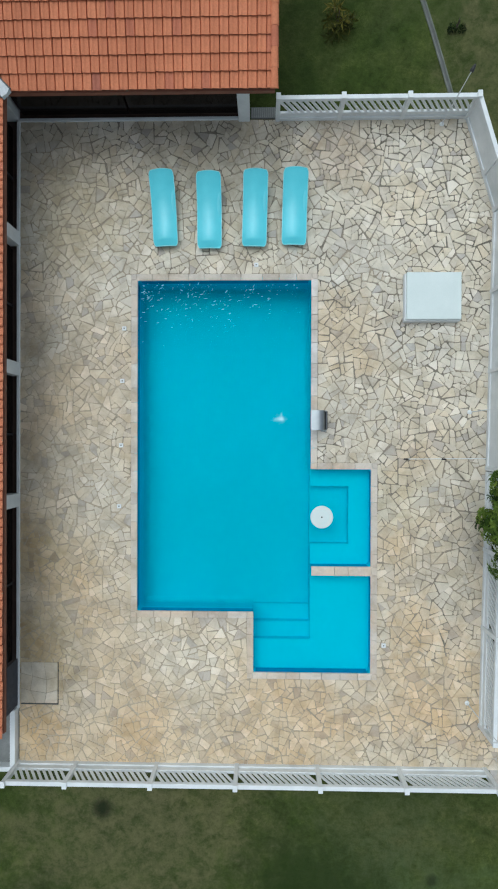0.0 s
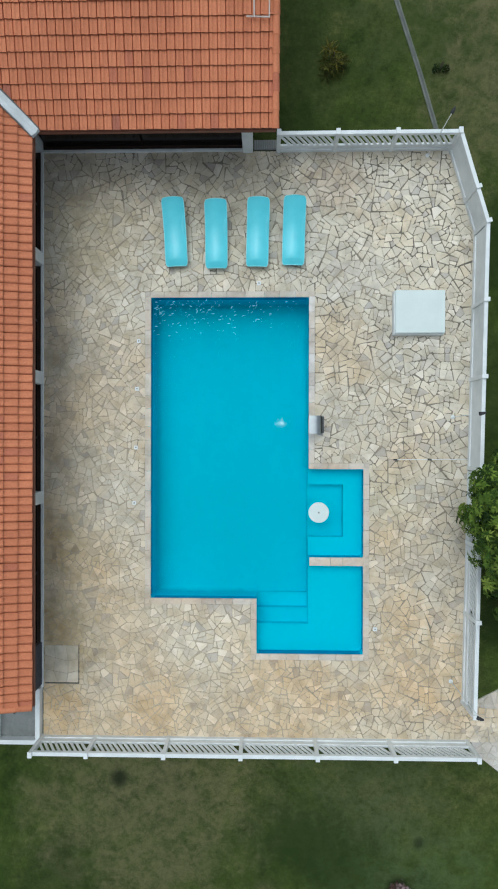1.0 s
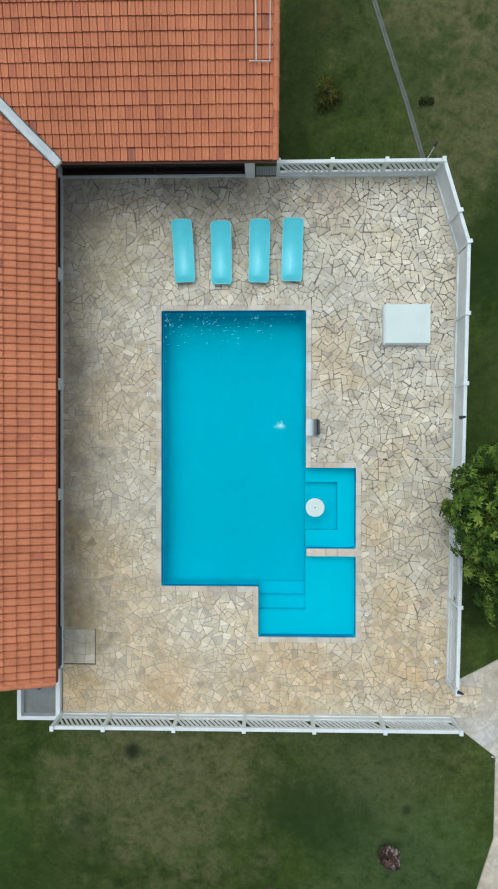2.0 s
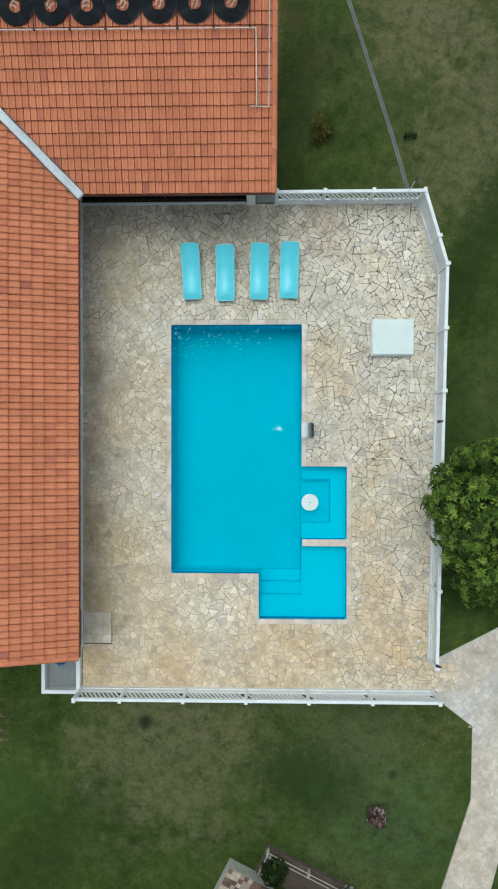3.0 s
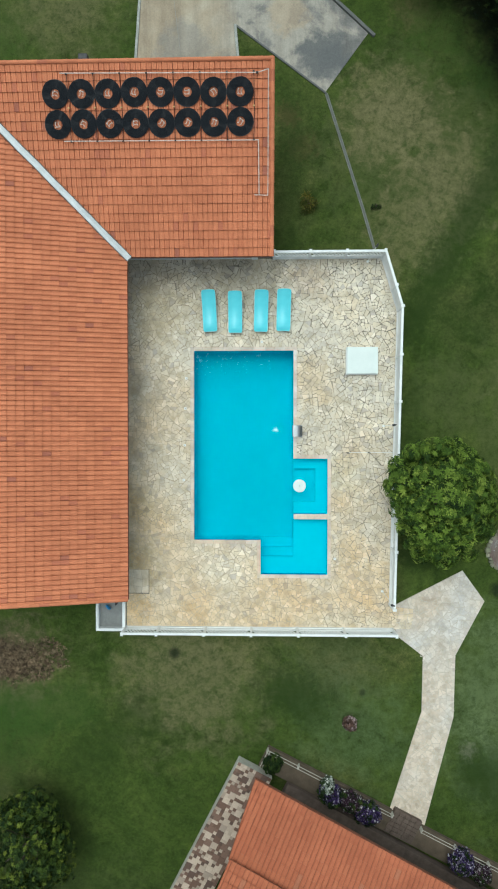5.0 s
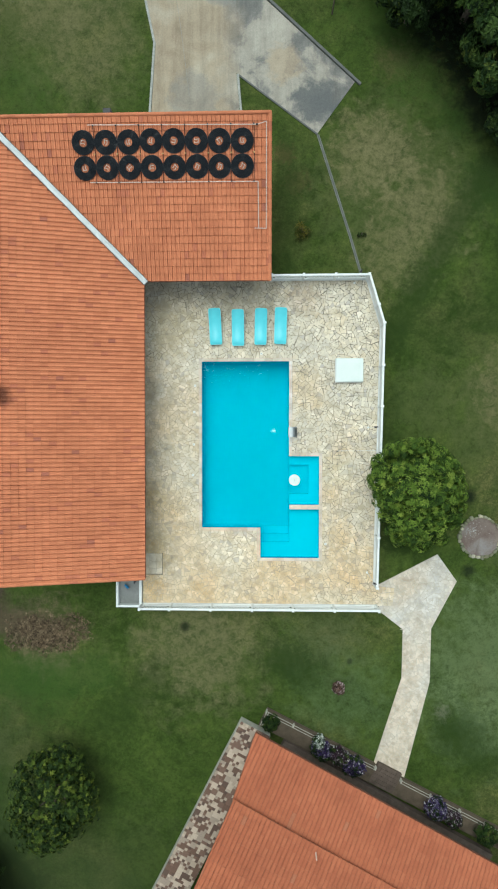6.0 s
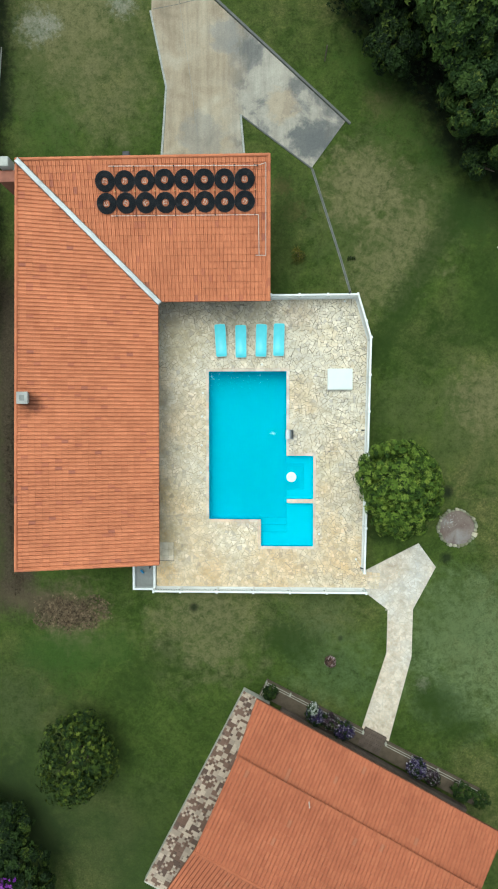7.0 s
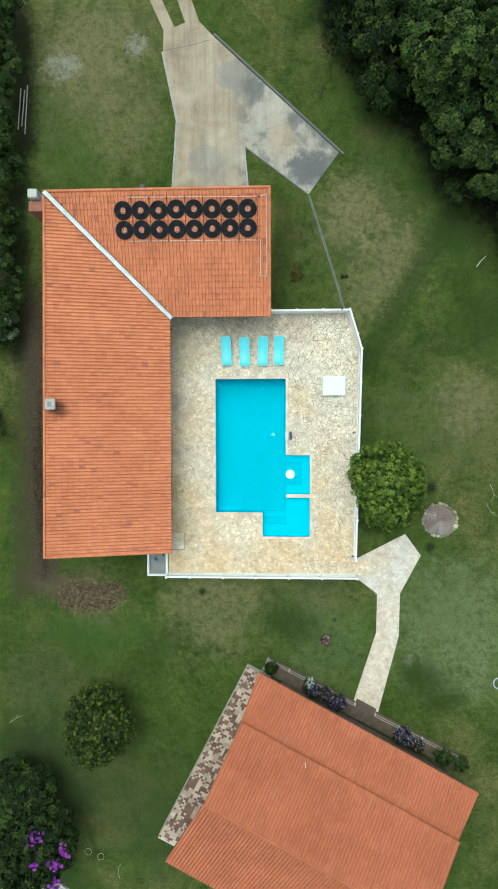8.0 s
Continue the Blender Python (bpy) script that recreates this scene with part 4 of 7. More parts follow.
def build_house():
    house = thing("house", pose(-6.3, 8.8, 0), "single-storey white house with L-shaped orange clay tile roof", "house")

    def piece(name, bm, mat, label="", parent=house):
        return part(name, bm, mat, parent, label, at=parent.matrix_world.inverted())

    # outer walls up to the roof
    bm = bmesh.new()
    box(bm, -12.25, -12.05, -6.3, 14.6, -0.3, 3.88)
    piece("wall", bm, PLASTER)
    bm = bmesh.new()
    box(bm, -12.05, 0.25, 14.4, 14.6, -0.3, 3.84)
    piece("wall", bm, PLASTER)
    bm = bmesh.new()
    prism(bm, [(0.05, 10.6), (0.25, 10.6), (0.25, 14.4), (0.05, 14.4)], -0.3, 2.84)
    piece("wall", bm, PLASTER)
    bm = bmesh.new()
    prism(bm, [(-12.05, -6.3), (-8.4, -6.3), (-8.4, -6.1), (-12.05, -6.1)], -0.3, 2.92)
    piece("wall", bm, PLASTER)
    # inner walls behind the veranda, with near-black glass sheets before them
    bm = bmesh.new()
    box(bm, -8.55, -8.40, -6.1, 10.45, -0.05, 2.75)
    piece("wall", bm, PLASTER)
    bm = bmesh.new()
    box(bm, -8.40, 0.05, 10.45, 10.6, -0.05, 2.75)
    piece("wall", bm, PLASTER)
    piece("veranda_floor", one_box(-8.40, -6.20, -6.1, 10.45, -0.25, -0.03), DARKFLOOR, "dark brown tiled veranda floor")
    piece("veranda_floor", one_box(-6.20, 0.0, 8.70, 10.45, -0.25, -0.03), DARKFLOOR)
    # low kerb at the foot of the openings
    piece("kerb", one_box(-6.21, -6.13, -7.1, 8.62, -0.2, 0.06, bevel=0.012), WHITE)
    piece("kerb", one_box(-6.21, 0.02, 8.62, 8.70, -0.2, 0.06, bevel=0.012), WHITE)
    # full-height glass set just behind the kerb, near-black to stand for the dark interior
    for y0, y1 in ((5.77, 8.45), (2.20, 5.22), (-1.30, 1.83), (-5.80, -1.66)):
        g = piece("glass_panel", one_box(-6.36, -6.34, y0, y1, 0.0, 2.2), DARKGLASS, "near-black glass standing for the dark veranda interior")
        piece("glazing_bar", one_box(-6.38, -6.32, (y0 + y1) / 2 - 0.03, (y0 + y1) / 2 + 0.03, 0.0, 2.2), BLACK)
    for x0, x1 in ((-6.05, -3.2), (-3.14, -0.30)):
        piece("glass_panel", one_box(x0, x1, 8.82, 8.84, 0.0, 2.2), DARKGLASS, "near-black glass standing for the dark veranda interior")
    # columns along the yard
    for y in (5.50, 2.01, -1.49):
        piece("column", one_box(-6.42, -6.14, y - 0.18, y + 0.18, -0.2, 2.30, bevel=0.01), WHITE)
    piece("column", one_box(-6.50, -6.16, 8.66, 9.00, -0.2, 2.30, bevel=0.01), WHITE)
    piece("column", one_box(-0.28, 0.02, 8.58, 8.92, -0.2, 2.3, bevel=0.01), WHITE)
    # woven screen that closes the last bay
    screen = piece("screen", one_box(-6.20, -6.18, -7.0, -5.75, 0.04, 1.9), BLACK, "dark woven lattice screen")
    for k in range(30):
        piece("lath", one_box(-6.178, -6.166, -7.0, -5.75, 0.06 + k * 0.061, 0.095 + k * 0.061), WEAVE, parent=screen)
    # eaves boards and beams
    piece("beam", one_box(-6.42, -6.18, -6.3, 8.7, 2.18, 2.33), WHITE)
    piece("beam", one_box(-6.2, 0.25, 8.66, 8.88, 2.18, 2.33), WHITE)
    # the roof: sloping decks, tiles, valley gutter, verges
    bm = bmesh.new()
    s = 0.075
    plane_slab(bm, [(WXS, RSW, EAVE + PITCH * (EX - WXS) - s), (EX, RS, EAVE - s), (EX, EY, EAVE - s), (WX, NY, TOP_W - s)], 0.10)
    plane_slab(bm, [(EX, EY, EAVE - s), (RX, EY, EAVE - s), (RX, NY, TOP_N - s), (WX, NY, TOP_N - s)], 0.10)
    roof = piece("roof", bm, ROOFBASE, "orange clay pantile roof")
    k = (NY - EY) / (EX - WX)
    # north wing: across runs +x from the valley, up runs +y
    tiled_slope(roof, TILE, (WX, EY, EAVE), (1, 0), (0, 1), RX - WX, NY - EY, PITCH, lambda d: (EX - WX) - d / k, lambda d: RX - WX, 8, "n", 3, 0.5)
    # west wing: across runs +y, up runs -x
    tiled_slope(roof, TILE, (EX, RS, EAVE), (0, 1), (-1, 0), NY - RS, EX - WXS, PITCH, lambda d: (RSW - RS) * d / (EX - WXS), lambda d: min((EY - RS) + d * k, NY - RS), 0, "w", 5, 0.5, lambda u: EX - WXS + (WXS - WX) * u / (NY - RS))
    # valley gutter
    a, b = Vector((WX + 0.05, NY - 0.08, TOP_N + 0.07)), Vector((EX + 0.10, EY - 0.10, EAVE + 0.02))
    way = (b - a).normalized()
    side = Vector((-way.y, way.x, 0)).normalized()
    bm = bmesh.new()
    rings = []
    for i in range(25):
        p = a.lerp(b, i / 24)
        wob = 0.012 * math.sin(i * 1.7)
        rings.append([bm.verts.new(p + side * (o + wob) + Vector((0, 0, h))) for o, h in ((-0.125, 0.095), (-0.108, 0.105), (0, 0.060), (0.108, 0.105), (0.125, 0.095), (0.12, -0.02), (-0.12, -0.02))])
    for r0, r1 in zip(rings, rings[1:]):
        for i in range(7):
            bm.faces.new((r0[i], r0[(i + 1) % 7], r1[(i + 1) % 7], r1[i]))
    bm.faces.new(rings[0])
    bm.faces.new(rings[-1][::-1])
    piece("valley_gutter", bm, GUTTER, "pale painted valley gutter")
    # dark bars stand in for the shadow lines and dirt along the gutter
    for o in (-0.138, 0.138):
        bm = bmesh.new()
        tube(bm, [a.lerp(b, i / 12) + side * (o + 0.01 * math.sin(i * 2.3 + o)) + Vector((0, 0, 0.085)) for i in range(13)], 0.02, 6)
        piece("gutter_edge", bm, CHANNEL, "dark edge of the gutter for its shadow line and dirt")
    cap_row(roof, TILE, (RX - 0.02, EY - 0.02, EAVE + 0.03), (RX - 0.02, NY, TOP_N + 0.03), 0.095)
    cap_row(roof, TILE, (RX, NY - 0.02, TOP_N + 0.03), (WX, NY - 0.02, TOP_N + 0.03), 0.085)
    cap_row(roof, TILE, (WX + 0.02, NY, TOP_W + 0.03), (WXS + 0.02, RSW, EAVE + PITCH * (EX - WXS) + 0.03), 0.085)
    cap_row(roof, TILE, (EX, RS + 0.02, EAVE + 0.03), (WXS, RSW + 0.02, EAVE + PITCH * (EX - WXS) + 0.03), 0.085)
    # chimney through the high edge of the west wing
    bm = bmesh.new()
    box(bm, -12.59, -12.09, 2.33, 2.87, 3.4, 4.32, bevel=0.015)
    ch = piece("chimney", bm, CHIMNEY, "grey rendered chimney with sooty cap")
    piece("chimney_cap", one_box(-12.64, -12.04, 2.28, 2.92, 4.32, 4.40, bevel=0.015), CHIMNEY, parent=ch)
    piece("flue", one_box(-12.47, -12.21, 2.45, 2.75, 4.40, 4.42), GREYCONC, parent=ch)
    # wall lamp on the high side
    piece("wall_lamp", one_box(-6.98, -6.62, 15.10, 15.36, 3.95, 4.22, bevel=0.02), BLACK, "small black lamp box")
    return house


house = build_house()


# ---- solar coils on the north roof, with their pipes ----
def roof_n(x, y, lift=0.0):
    return Vector((x, y, EAVE + PITCH * (y - EY) + lift))


def build_coils():
    bm = bmesh.new()
    sides, turns = 6, 11
    pts = []
    for i in range(turns * 20 + 1):
        a = 2 * math.pi * i / 20
        r = 0.19 + (0.52 - 0.19) * i / (turns * 20)
        pts.append((r * math.cos(a), r * math.sin(a), 0.05 + 0.012 * math.sin(3 * a)))
    tube(bm, pts, 0.0165, sides)
    me = bpy.data.meshes.new("hose")
    bmesh.ops.recalc_face_normals(bm, faces=bm.faces)
    bm.to_mesh(me)
    bm.free()
    smooth(me, 70)
    bm = bmesh.new()
    lathe(bm, [(0.515, 0.015), (0.53, 0.03), (0.525, 0.045), (0.2, 0.045), (0.185, 0.03), (0.19, 0.015)], 32)
    bm.faces.ensure_lookup_table()
    for f in [f for f in bm.faces if len(f.verts) > 4]:
        bm.faces.remove(f)
    disc = bpy.data.meshes.new("backing")
    bm.to_mesh(disc)
    bm.free()
    bars = bmesh.new()
    for y in (-0.06, 0.06):
        tube(bars, [(-0.10, y - 0.03, 0.055), (-0.02, y + 0.02, 0.07), (0.08, y + 0.025, 0.06), (0.10, y - 0.02, 0.055)], 0.014, 6)
    tube(bars, [(-0.09, -0.10, 0.055), (-0.085, 0.11, 0.06)], 0.014, 6)
    clip = bpy.data.meshes.new("clip")
    bars.to_mesh(clip)
    bars.free()
    first = None
    tilt = math.degrees(math.atan(PITCH))
    rng = random.Random(8)
    for row, y in ((0, 13.96), (1, 12.92)):
        for k in range(8):
            x = -7.98 + k * (7.33 / 7)
            p = roof_n(x, y + rng.uniform(-0.02, 0.02), 0.055)
            m = pose(p.x, p.y, p.z, tilt, 0, 0) @ pose(0, 0, 0, 0, 0, rng.uniform(0, 360))
            if first is None:
                first = thing("hose_coil", m, "black coiled hose solar heater on clay roof tiles", "solar coil", "solar coils on the roof")
                part("hose", me, RUBBER, first)
                part("backing", disc, BLACK, first)
                part("clip", clip, PVC, first, "pale pipe clips in the centre")
            else:
                copy_thing(first, m)


build_coils()


def build_pipes():
    lift = 0.13
    r = thing("pipe_run", Matrix.Translation(roof_n(-3.8, 14.3, 0.1)), "grey-white solar water pipes fixed on the roof", "pipes")

    def run(name, pts, radius, mat, label=""):
        bm = bmesh.new()
        tube(bm, pts, radius, 8)
        return part(name, bm, mat, r, label, at=r.matrix_world.inverted())

    run("pipe", [roof_n(-7.72, 14.62, lift), roof_n(-3.8, 14.58, lift), roof_n(0.03, 14.54, lift)], 0.019, PVC)
    run("pipe", [roof_n(-7.78, 12.29, lift), roof_n(-3.8, 12.27, lift), roof_n(0.07, 12.25, lift)], 0.019, PVC)
    run("pipe", [roof_n(0.07, 12.26, lift), roof_n(0.09, 10.27, lift)], 0.019, PVC)
    run("pipe", [roof_n(0.46, 14.66, lift), roof_n(0.45, 10.26, lift)], 0.017, PVC)
    run("pipe", [roof_n(-0.10, 10.29, lift), roof_n(0.46, 10.27, lift)], 0.018, PVC)
    run("pipe", [roof_n(0.03, 14.54, lift), roof_n(0.47, 14.66, lift)], 0.017, PVC)
    run("valve", [roof_n(-0.02, 14.54, lift), roof_n(0.07, 14.54, lift)], 0.045, BLACK)
    for k in range(8):
        x = -7.47 + k * (7.36 / 7)
        run("feed_hose", [roof_n(x, 14.59, lift), roof_n(x + 0.02, 13.44, 0.09), roof_n(x - 0.01, 12.27, lift)], 0.013, RUBBER)
        for y in (14.59, 13.44, 12.27):
            p = roof_n(x, y, lift)
            run("tee", [p + Vector((-0.035, 0, 0)), p + Vector((0.035, 0, 0))], 0.030, BLACK if y != 13.44 else BRASS)


build_pipes()


# ---- white balustrade fences with slanted slats ----
def fence(name_label, a, b, posts, lean, top=1.0, end_posts=(True, True), solid=False):
    """A run from a to b (plan points) with posts at fractions of it; lean is the way the slats slant along the run."""
    ax, ay = a
    bx, by = b
    length = math.hypot(bx - ax, by - ay)
    ang = math.degrees(math.atan2(by - ay, bx - ax))
    f = thing("fence", pose(ax, ay, -0.02, 0, 0, ang), name_label, "fence")
    part("plinth", one_box(0, length, -0.055, 0.055, -0.15, 0.14, bevel=0.01), WHITE, f)
    if not solid:
        part("lower_rail", one_box(0, length, -0.035, 0.035, 0.26, 0.33, bevel=0.01), WHITE, f)
    part("infill_wall", one_box(0, length, -0.02, 0.02, 0.14, top - 0.13 if solid else 0.26), WHITE, f)
    part("top_rail", one_box(-0.03, length + 0.03, -0.055, 0.055, top - 0.14, top - 0.03, bevel=0.012), WHITE, f)
    post = None
    at = [0.0] * end_posts[0] + list(posts) + [length] * end_posts[1]
    for s in at:
        if post is None:
            bm = bmesh.new()
            box(bm, -0.055, 0.055, -0.07, 0.07, -0.15, top + 0.0, bevel=0.01)
            box(bm, -0.06, 0.06, -0.085, 0.085, top, top + 0.04, bevel=0.012)
            post = part("post", bm, WHITE, f, at=pose(s, 0, 0))
        else:
            part("post", post.data, None, f, at=pose(s, 0, 0))
    bm = bmesh.new()
    z0, z1, d, w = 0.32, top - 0.13, 0.17 * lean, 0.036
    v = [[bm.verts.new((x, y, z)) for x, z in ((-d - w, z0), (-d + w, z0), (d + w, z1), (d - w, z1))] for y in (-0.018, 0.018)]
    bm.faces.new(v[0][::-1])
    bm.faces.new(v[1])
    for i in range(4):
        bm.faces.new((v[0][i], v[0][(i + 1) % 4], v[1][(i + 1) % 4], v[1][i]))
    first = None
    if solid:
        bm.free()
        return f
    edges = [0.0] + list(posts) + [length]
    for s0, s1 in zip(edges, edges[1:]):
        count = max(1, int((s1 - s0 - 0.34) / 0.145))
        gap = (s1 - s0 - 0.34) / count
        for k in range(count + 1):
            s = s0 + 0.17 + k * gap
            if first is None:
                first = part("slat", bm, WHITE, f, at=pose(s, 0, 0))
            else:
                part("slat", first.data, None, f, at=pose(s, 0, 0))
    return f


fence("white slatted balustrade along the lawn edge of the terrace", (-6.15, -8.575), (6.26, -8.56), [1.57, 3.73, 5.87, 8.00, 10.14], 1)
fence("white slatted balustrade beside the tiled house", (0.75, 8.64), (5.70, 8.65), [1.62, 3.25], -1)
fence("short angled white panelled balustrade at the terrace corner", (5.74, 8.60), (6.46, 6.19), [1.54], 1, end_posts=(False, True), solid=True)
fence("white panelled balustrade along the outer lawn", (6.46, 6.10), (6.31, -0.60), [2.05, 4.15], 1, end_posts=(False, True), solid=True)
fence("white slatted balustrade under the broad tree", (6.31, -0.68), (6.16, -7.38), [2.05, 4.10], 1, end_posts=(False, True))


# ---- garden lamps on thin poles ----
def garden_lamp(x, y, heading, group="garden lamps"):
    t = thing("garden_lamp", pose(x, y, 0, 0, 0, heading), "thin grey pole with a small dark spotlight head", "lamp", group)
    bm = bmesh.new()
    lathe(bm, [(0.06, -0.01), (0.06, 0.015), (0.03, 0.03)], 16)
    part("base_plate", bm, WHITE, t)
    bm = bmesh.new()
    tube(bm, [(0, 0, 0.02), (0, 0, 2.22)], 0.011, 8)
    part("pole", bm, WHITE, t)
    bm = bmesh.new()
    tube(bm, [(-0.08, 0, 2.22), (-0.04, 0, 2.25), (0.03, 0, 2.27), (0.08, 0, 2.26)], [0.05, 0.048, 0.035, 0.02], 12)
    part("lamp_head", bm, BLACK, t)
    return t


garden_lamp(5.07, 8.46, 60)
garden_lamp(5.83, 0.88, 10)
garden_lamp(5.80, -6.80, -15)


# ---- the loungers ----
def lounger():
    t = thing("sun_lounger", pose(0, 0, 0), "turquoise moulded fibreglass sun lounger on the paving", "sun lounger", "sun loungers by the pool")
    ny, nx = 48, 29
    L, W = 1.82, 0.63

    def height(s):   # from the foot (0) to the head (1)
        rise = max(0.0, (s - 0.36) / 0.64)
        foot = max(0.0, (0.22 - s) / 0.22)
        return 0.23 - 0.07 * foot * foot + 0.33 * rise ** 1.9

    verts, faces = [], []
    for j in range(ny):
        s = 0.5 - 0.5 * math.cos(math.pi * j / (ny - 1))
        end = min(s, 1 - s) * L / 0.13
        taper = 1.0 - 0.20 * (1 - math.sqrt(max(0.0, 1 - (1 - min(1, end)) ** 2)))
        for i in range(nx):
            u = -math.cos(math.pi * i / (nx - 1))
            crown = 0.072 * (1 - abs(u) ** 1.85) * (0.35 + 0.65 * min(1.0, s * L / 0.16))
            verts.append((u * W / 2 * taper, (s - 0.5) * L, height(s) + crown))
    for j in range(ny - 1):
        for i in range(nx - 1):
            k = j * nx + i
            faces.append((k, k + 1, k + nx + 1, k + nx))
    part("shell", smooth(mesh_of("shell", verts, faces), 180), CYAN, t)
    # skirt under the rim, and the under shell
    ring = [i for i in range(nx)] + [j * nx + nx - 1 for j in range(1, ny)] + [(ny - 1) * nx + i for i in range(nx - 2, -1, -1)] + [j * nx for j in range(ny - 2, 0, -1)]
    n = len(ring)
    side = [verts[k] for k in ring] + [(verts[k][0] * 0.985, verts[k][1] * 0.992, verts[k][2] - 0.075) for k in ring]
    walls = [(a, n + a, n + (a + 1) % n, (a + 1) % n) for a in range(n)] + [tuple(range(n, 2 * n))]
    part("skirt", smooth(mesh_of("skirt", side, walls), 50), CYAN, t)
    # the edge highlight, put in as a paler tube round the shell
    bm = bmesh.new()
    edge = [Vector(verts[k]) + Vector((0, 0, 0.004)) for k in ring]
    tube(bm, edge + edge[:1], 0.009, 6)
    part("rim", bm, CYANRIM, t, "rim coloured paler as an edge highlight")
    for y0, h in ((-0.62, 0.20), (0.42, 0.33)):
        for sx in (-1, 1):
            part("leg", one_box(sx * 0.22 - 0.035, sx * 0.22 + 0.035, y0 - 0.09, y0 + 0.09, 0.0, h, bevel=0.015), CYAN, t)
    return t


first_lounger = lounger()
first_lounger.matrix_world = pose(-2.22, 6.15, 0, 0, 0, 2.6)
for x, y, rz in ((-1.03, 6.09, 0.2), (0.165, 6.135, -1.4), (1.20, 6.17, -1.2)):
    copy_thing(first_lounger, pose(x, y, 0, 0, 0, rz))


# ---- hatch lid, cascade, spa table, small things on the terrace ----
def build_hatch():
    t = thing("pump_hatch", pose(4.80, 3.87, 0), "large white lid over a low pump-house hatch", "hatch")
    part("curb", one_box(-0.73, 0.71, -0.63, 0.61, -0.05, 0.20, bevel=0.012), WHITE, t)
    bm = bmesh.new()
    box(bm, -0.70, 0.71, -0.60, 0.62, 0.23, 0.29, bevel=0.012)
    box(bm, -0.69, 0.70, -0.59, 0.61, 0.20, 0.232)
    part("lid", bm, LID, t, "white sheet lid with faint stains")
    for x in (-0.4, 0.4):
        part("hinge", one_box(x - 0.05, x + 0.05, 0.61, 0.635, 0.17, 0.26, bevel=0.006), STEEL, t)


def build_cascade():
    t = thing("pool_cascade", pose(1.95, 0.64, 0), "brushed steel waterfall blade on the pool edge", "pool cascade")
    line = [(0.05, 0.0), (0.05, 0.30), (0.045, 0.43), (0.015, 0.53), (-0.05, 0.585), (-0.14, 0.60), (-0.26, 0.595), (-0.34, 0.58)]
    verts, faces = [], []
    for x, z in line:
        verts += [(x, -0.255, z), (x, 0.255, z)]
    n = len(line)
    for x, z in line:
        verts += [(x - 0.02, -0.255, z - 0.03), (x - 0.02, 0.255, z - 0.03)]
    for i in range(n - 1):
        a, b = 2 * i, 2 * n + 2 * i
        faces += [(a, a + 1, a + 3, a + 2), (b, b + 2, b + 3, b + 1), (a, a + 2, b + 2, b), (a + 1, b + 1, b + 3, a + 3)]
    faces += [(2 * n - 2, 2 * n - 1, 4 * n - 1, 4 * n - 2)]
    part("blade", smooth(mesh_of("blade", verts, faces), 35), STEEL, t)
    # added strip whose dark colour stands for the reflection on the blade's back
    part("back_strip", one_box(0.045, 0.10, -0.24, 0.24, 0.0, 0.50, bevel=0.02), DARKSTEEL, t, "dark strip standing for the reflection on the steel back")
    part("foot_plate", one_box(-0.03, 0.12, -0.28, 0.28, -0.01, 0.035, bevel=0.006), STEEL, t)


def build_spa_table():
    t = thing("spa_table", pose(1.95, -1.90, -0.70), "round white table standing in the spa", "table")
    bm = bmesh.new()
    lathe(bm, [(0.16, 0), (0.16, 0.04), (0.055, 0.08), (0.05, 0.74)], 20)
    part("pedestal", bm, WHITE, t)
    bm = bmesh.new()
    lathe(bm, [(0.27, 0.74), (0.295, 0.75), (0.302, 0.765), (0.295, 0.785), (0.02, 0.79)], 40)
    part("tabletop", bm, LID, t)
    bm = bmesh.new()
    lathe(bm, [(0.022, 0.785), (0.022, 0.796)], 14)
    part("umbrella_socket", bm, BLACK, t)


def build_splash():
    """Bubbles that well up where the inlet jet reaches the surface."""
    rng = random.Random(12)
    bm = bmesh.new()
    for k in range(300):
        a, r = rng.uniform(0, 6.283), abs(rng.gauss(0, 0.10))
        size = rng.uniform(0.003, 0.008)
        m = Matrix.Translation((r * math.cos(a) * 1.25, r * math.sin(a) * 0.85, 0.0)) @ Matrix.Diagonal((1.4, 1.2, 0.5, 1))
        bmesh.ops.create_icosphere(bm, subdivisions=1, radius=size, matrix=m)
    ob = part("water_bubbles", bm, FOAM, at=pose(0.86, 0.70, -0.10))
    tagged(ob, "patch of white bubbles on the pool water", "bubbles", kind="stuff")


def build_flecks():
    """Glints on the ripples at the lively end of the pool, put in as small pale flecks."""
    rng = random.Random(14)
    verts, faces = [], []
    count = 0
    while count < 235:
        x, y = rng.uniform(-2.9, 1.4), 4.33 - abs(rng.gauss(0, 0.62))
        if rng.random() < (x + 2.9) / 6.5 or y < 1.2:
            continue
        count += 1
        a, ln, w = rng.gauss(0.35, 0.5), 0.012 + 0.055 * rng.random() ** 2.2, rng.uniform(0.005, 0.016)
        if y < 3.2:
            ln *= 0.6
        ux, uy = math.cos(a), math.sin(a)
        off = len(verts)
        for s, o in ((-1, 0), (-0.4, -1), (0.5, -0.8), (1, 0.1), (0.4, 1), (-0.5, 0.8)):
            verts.append((x + ux * ln * s - uy * w * o, y + uy * ln * s + ux * w * o, -0.101))
        verts.append((x, y, -0.090))
        faces += [(off + i, off + (i + 1) % 6, off + 6) for i in range(6)]
    ob = part("foam_flecks", mesh_of("foam_flecks", verts, faces), GLINT)
    tagged(ob, "small white flecks in place of glints on rippled pool water", "foam", kind="stuff")


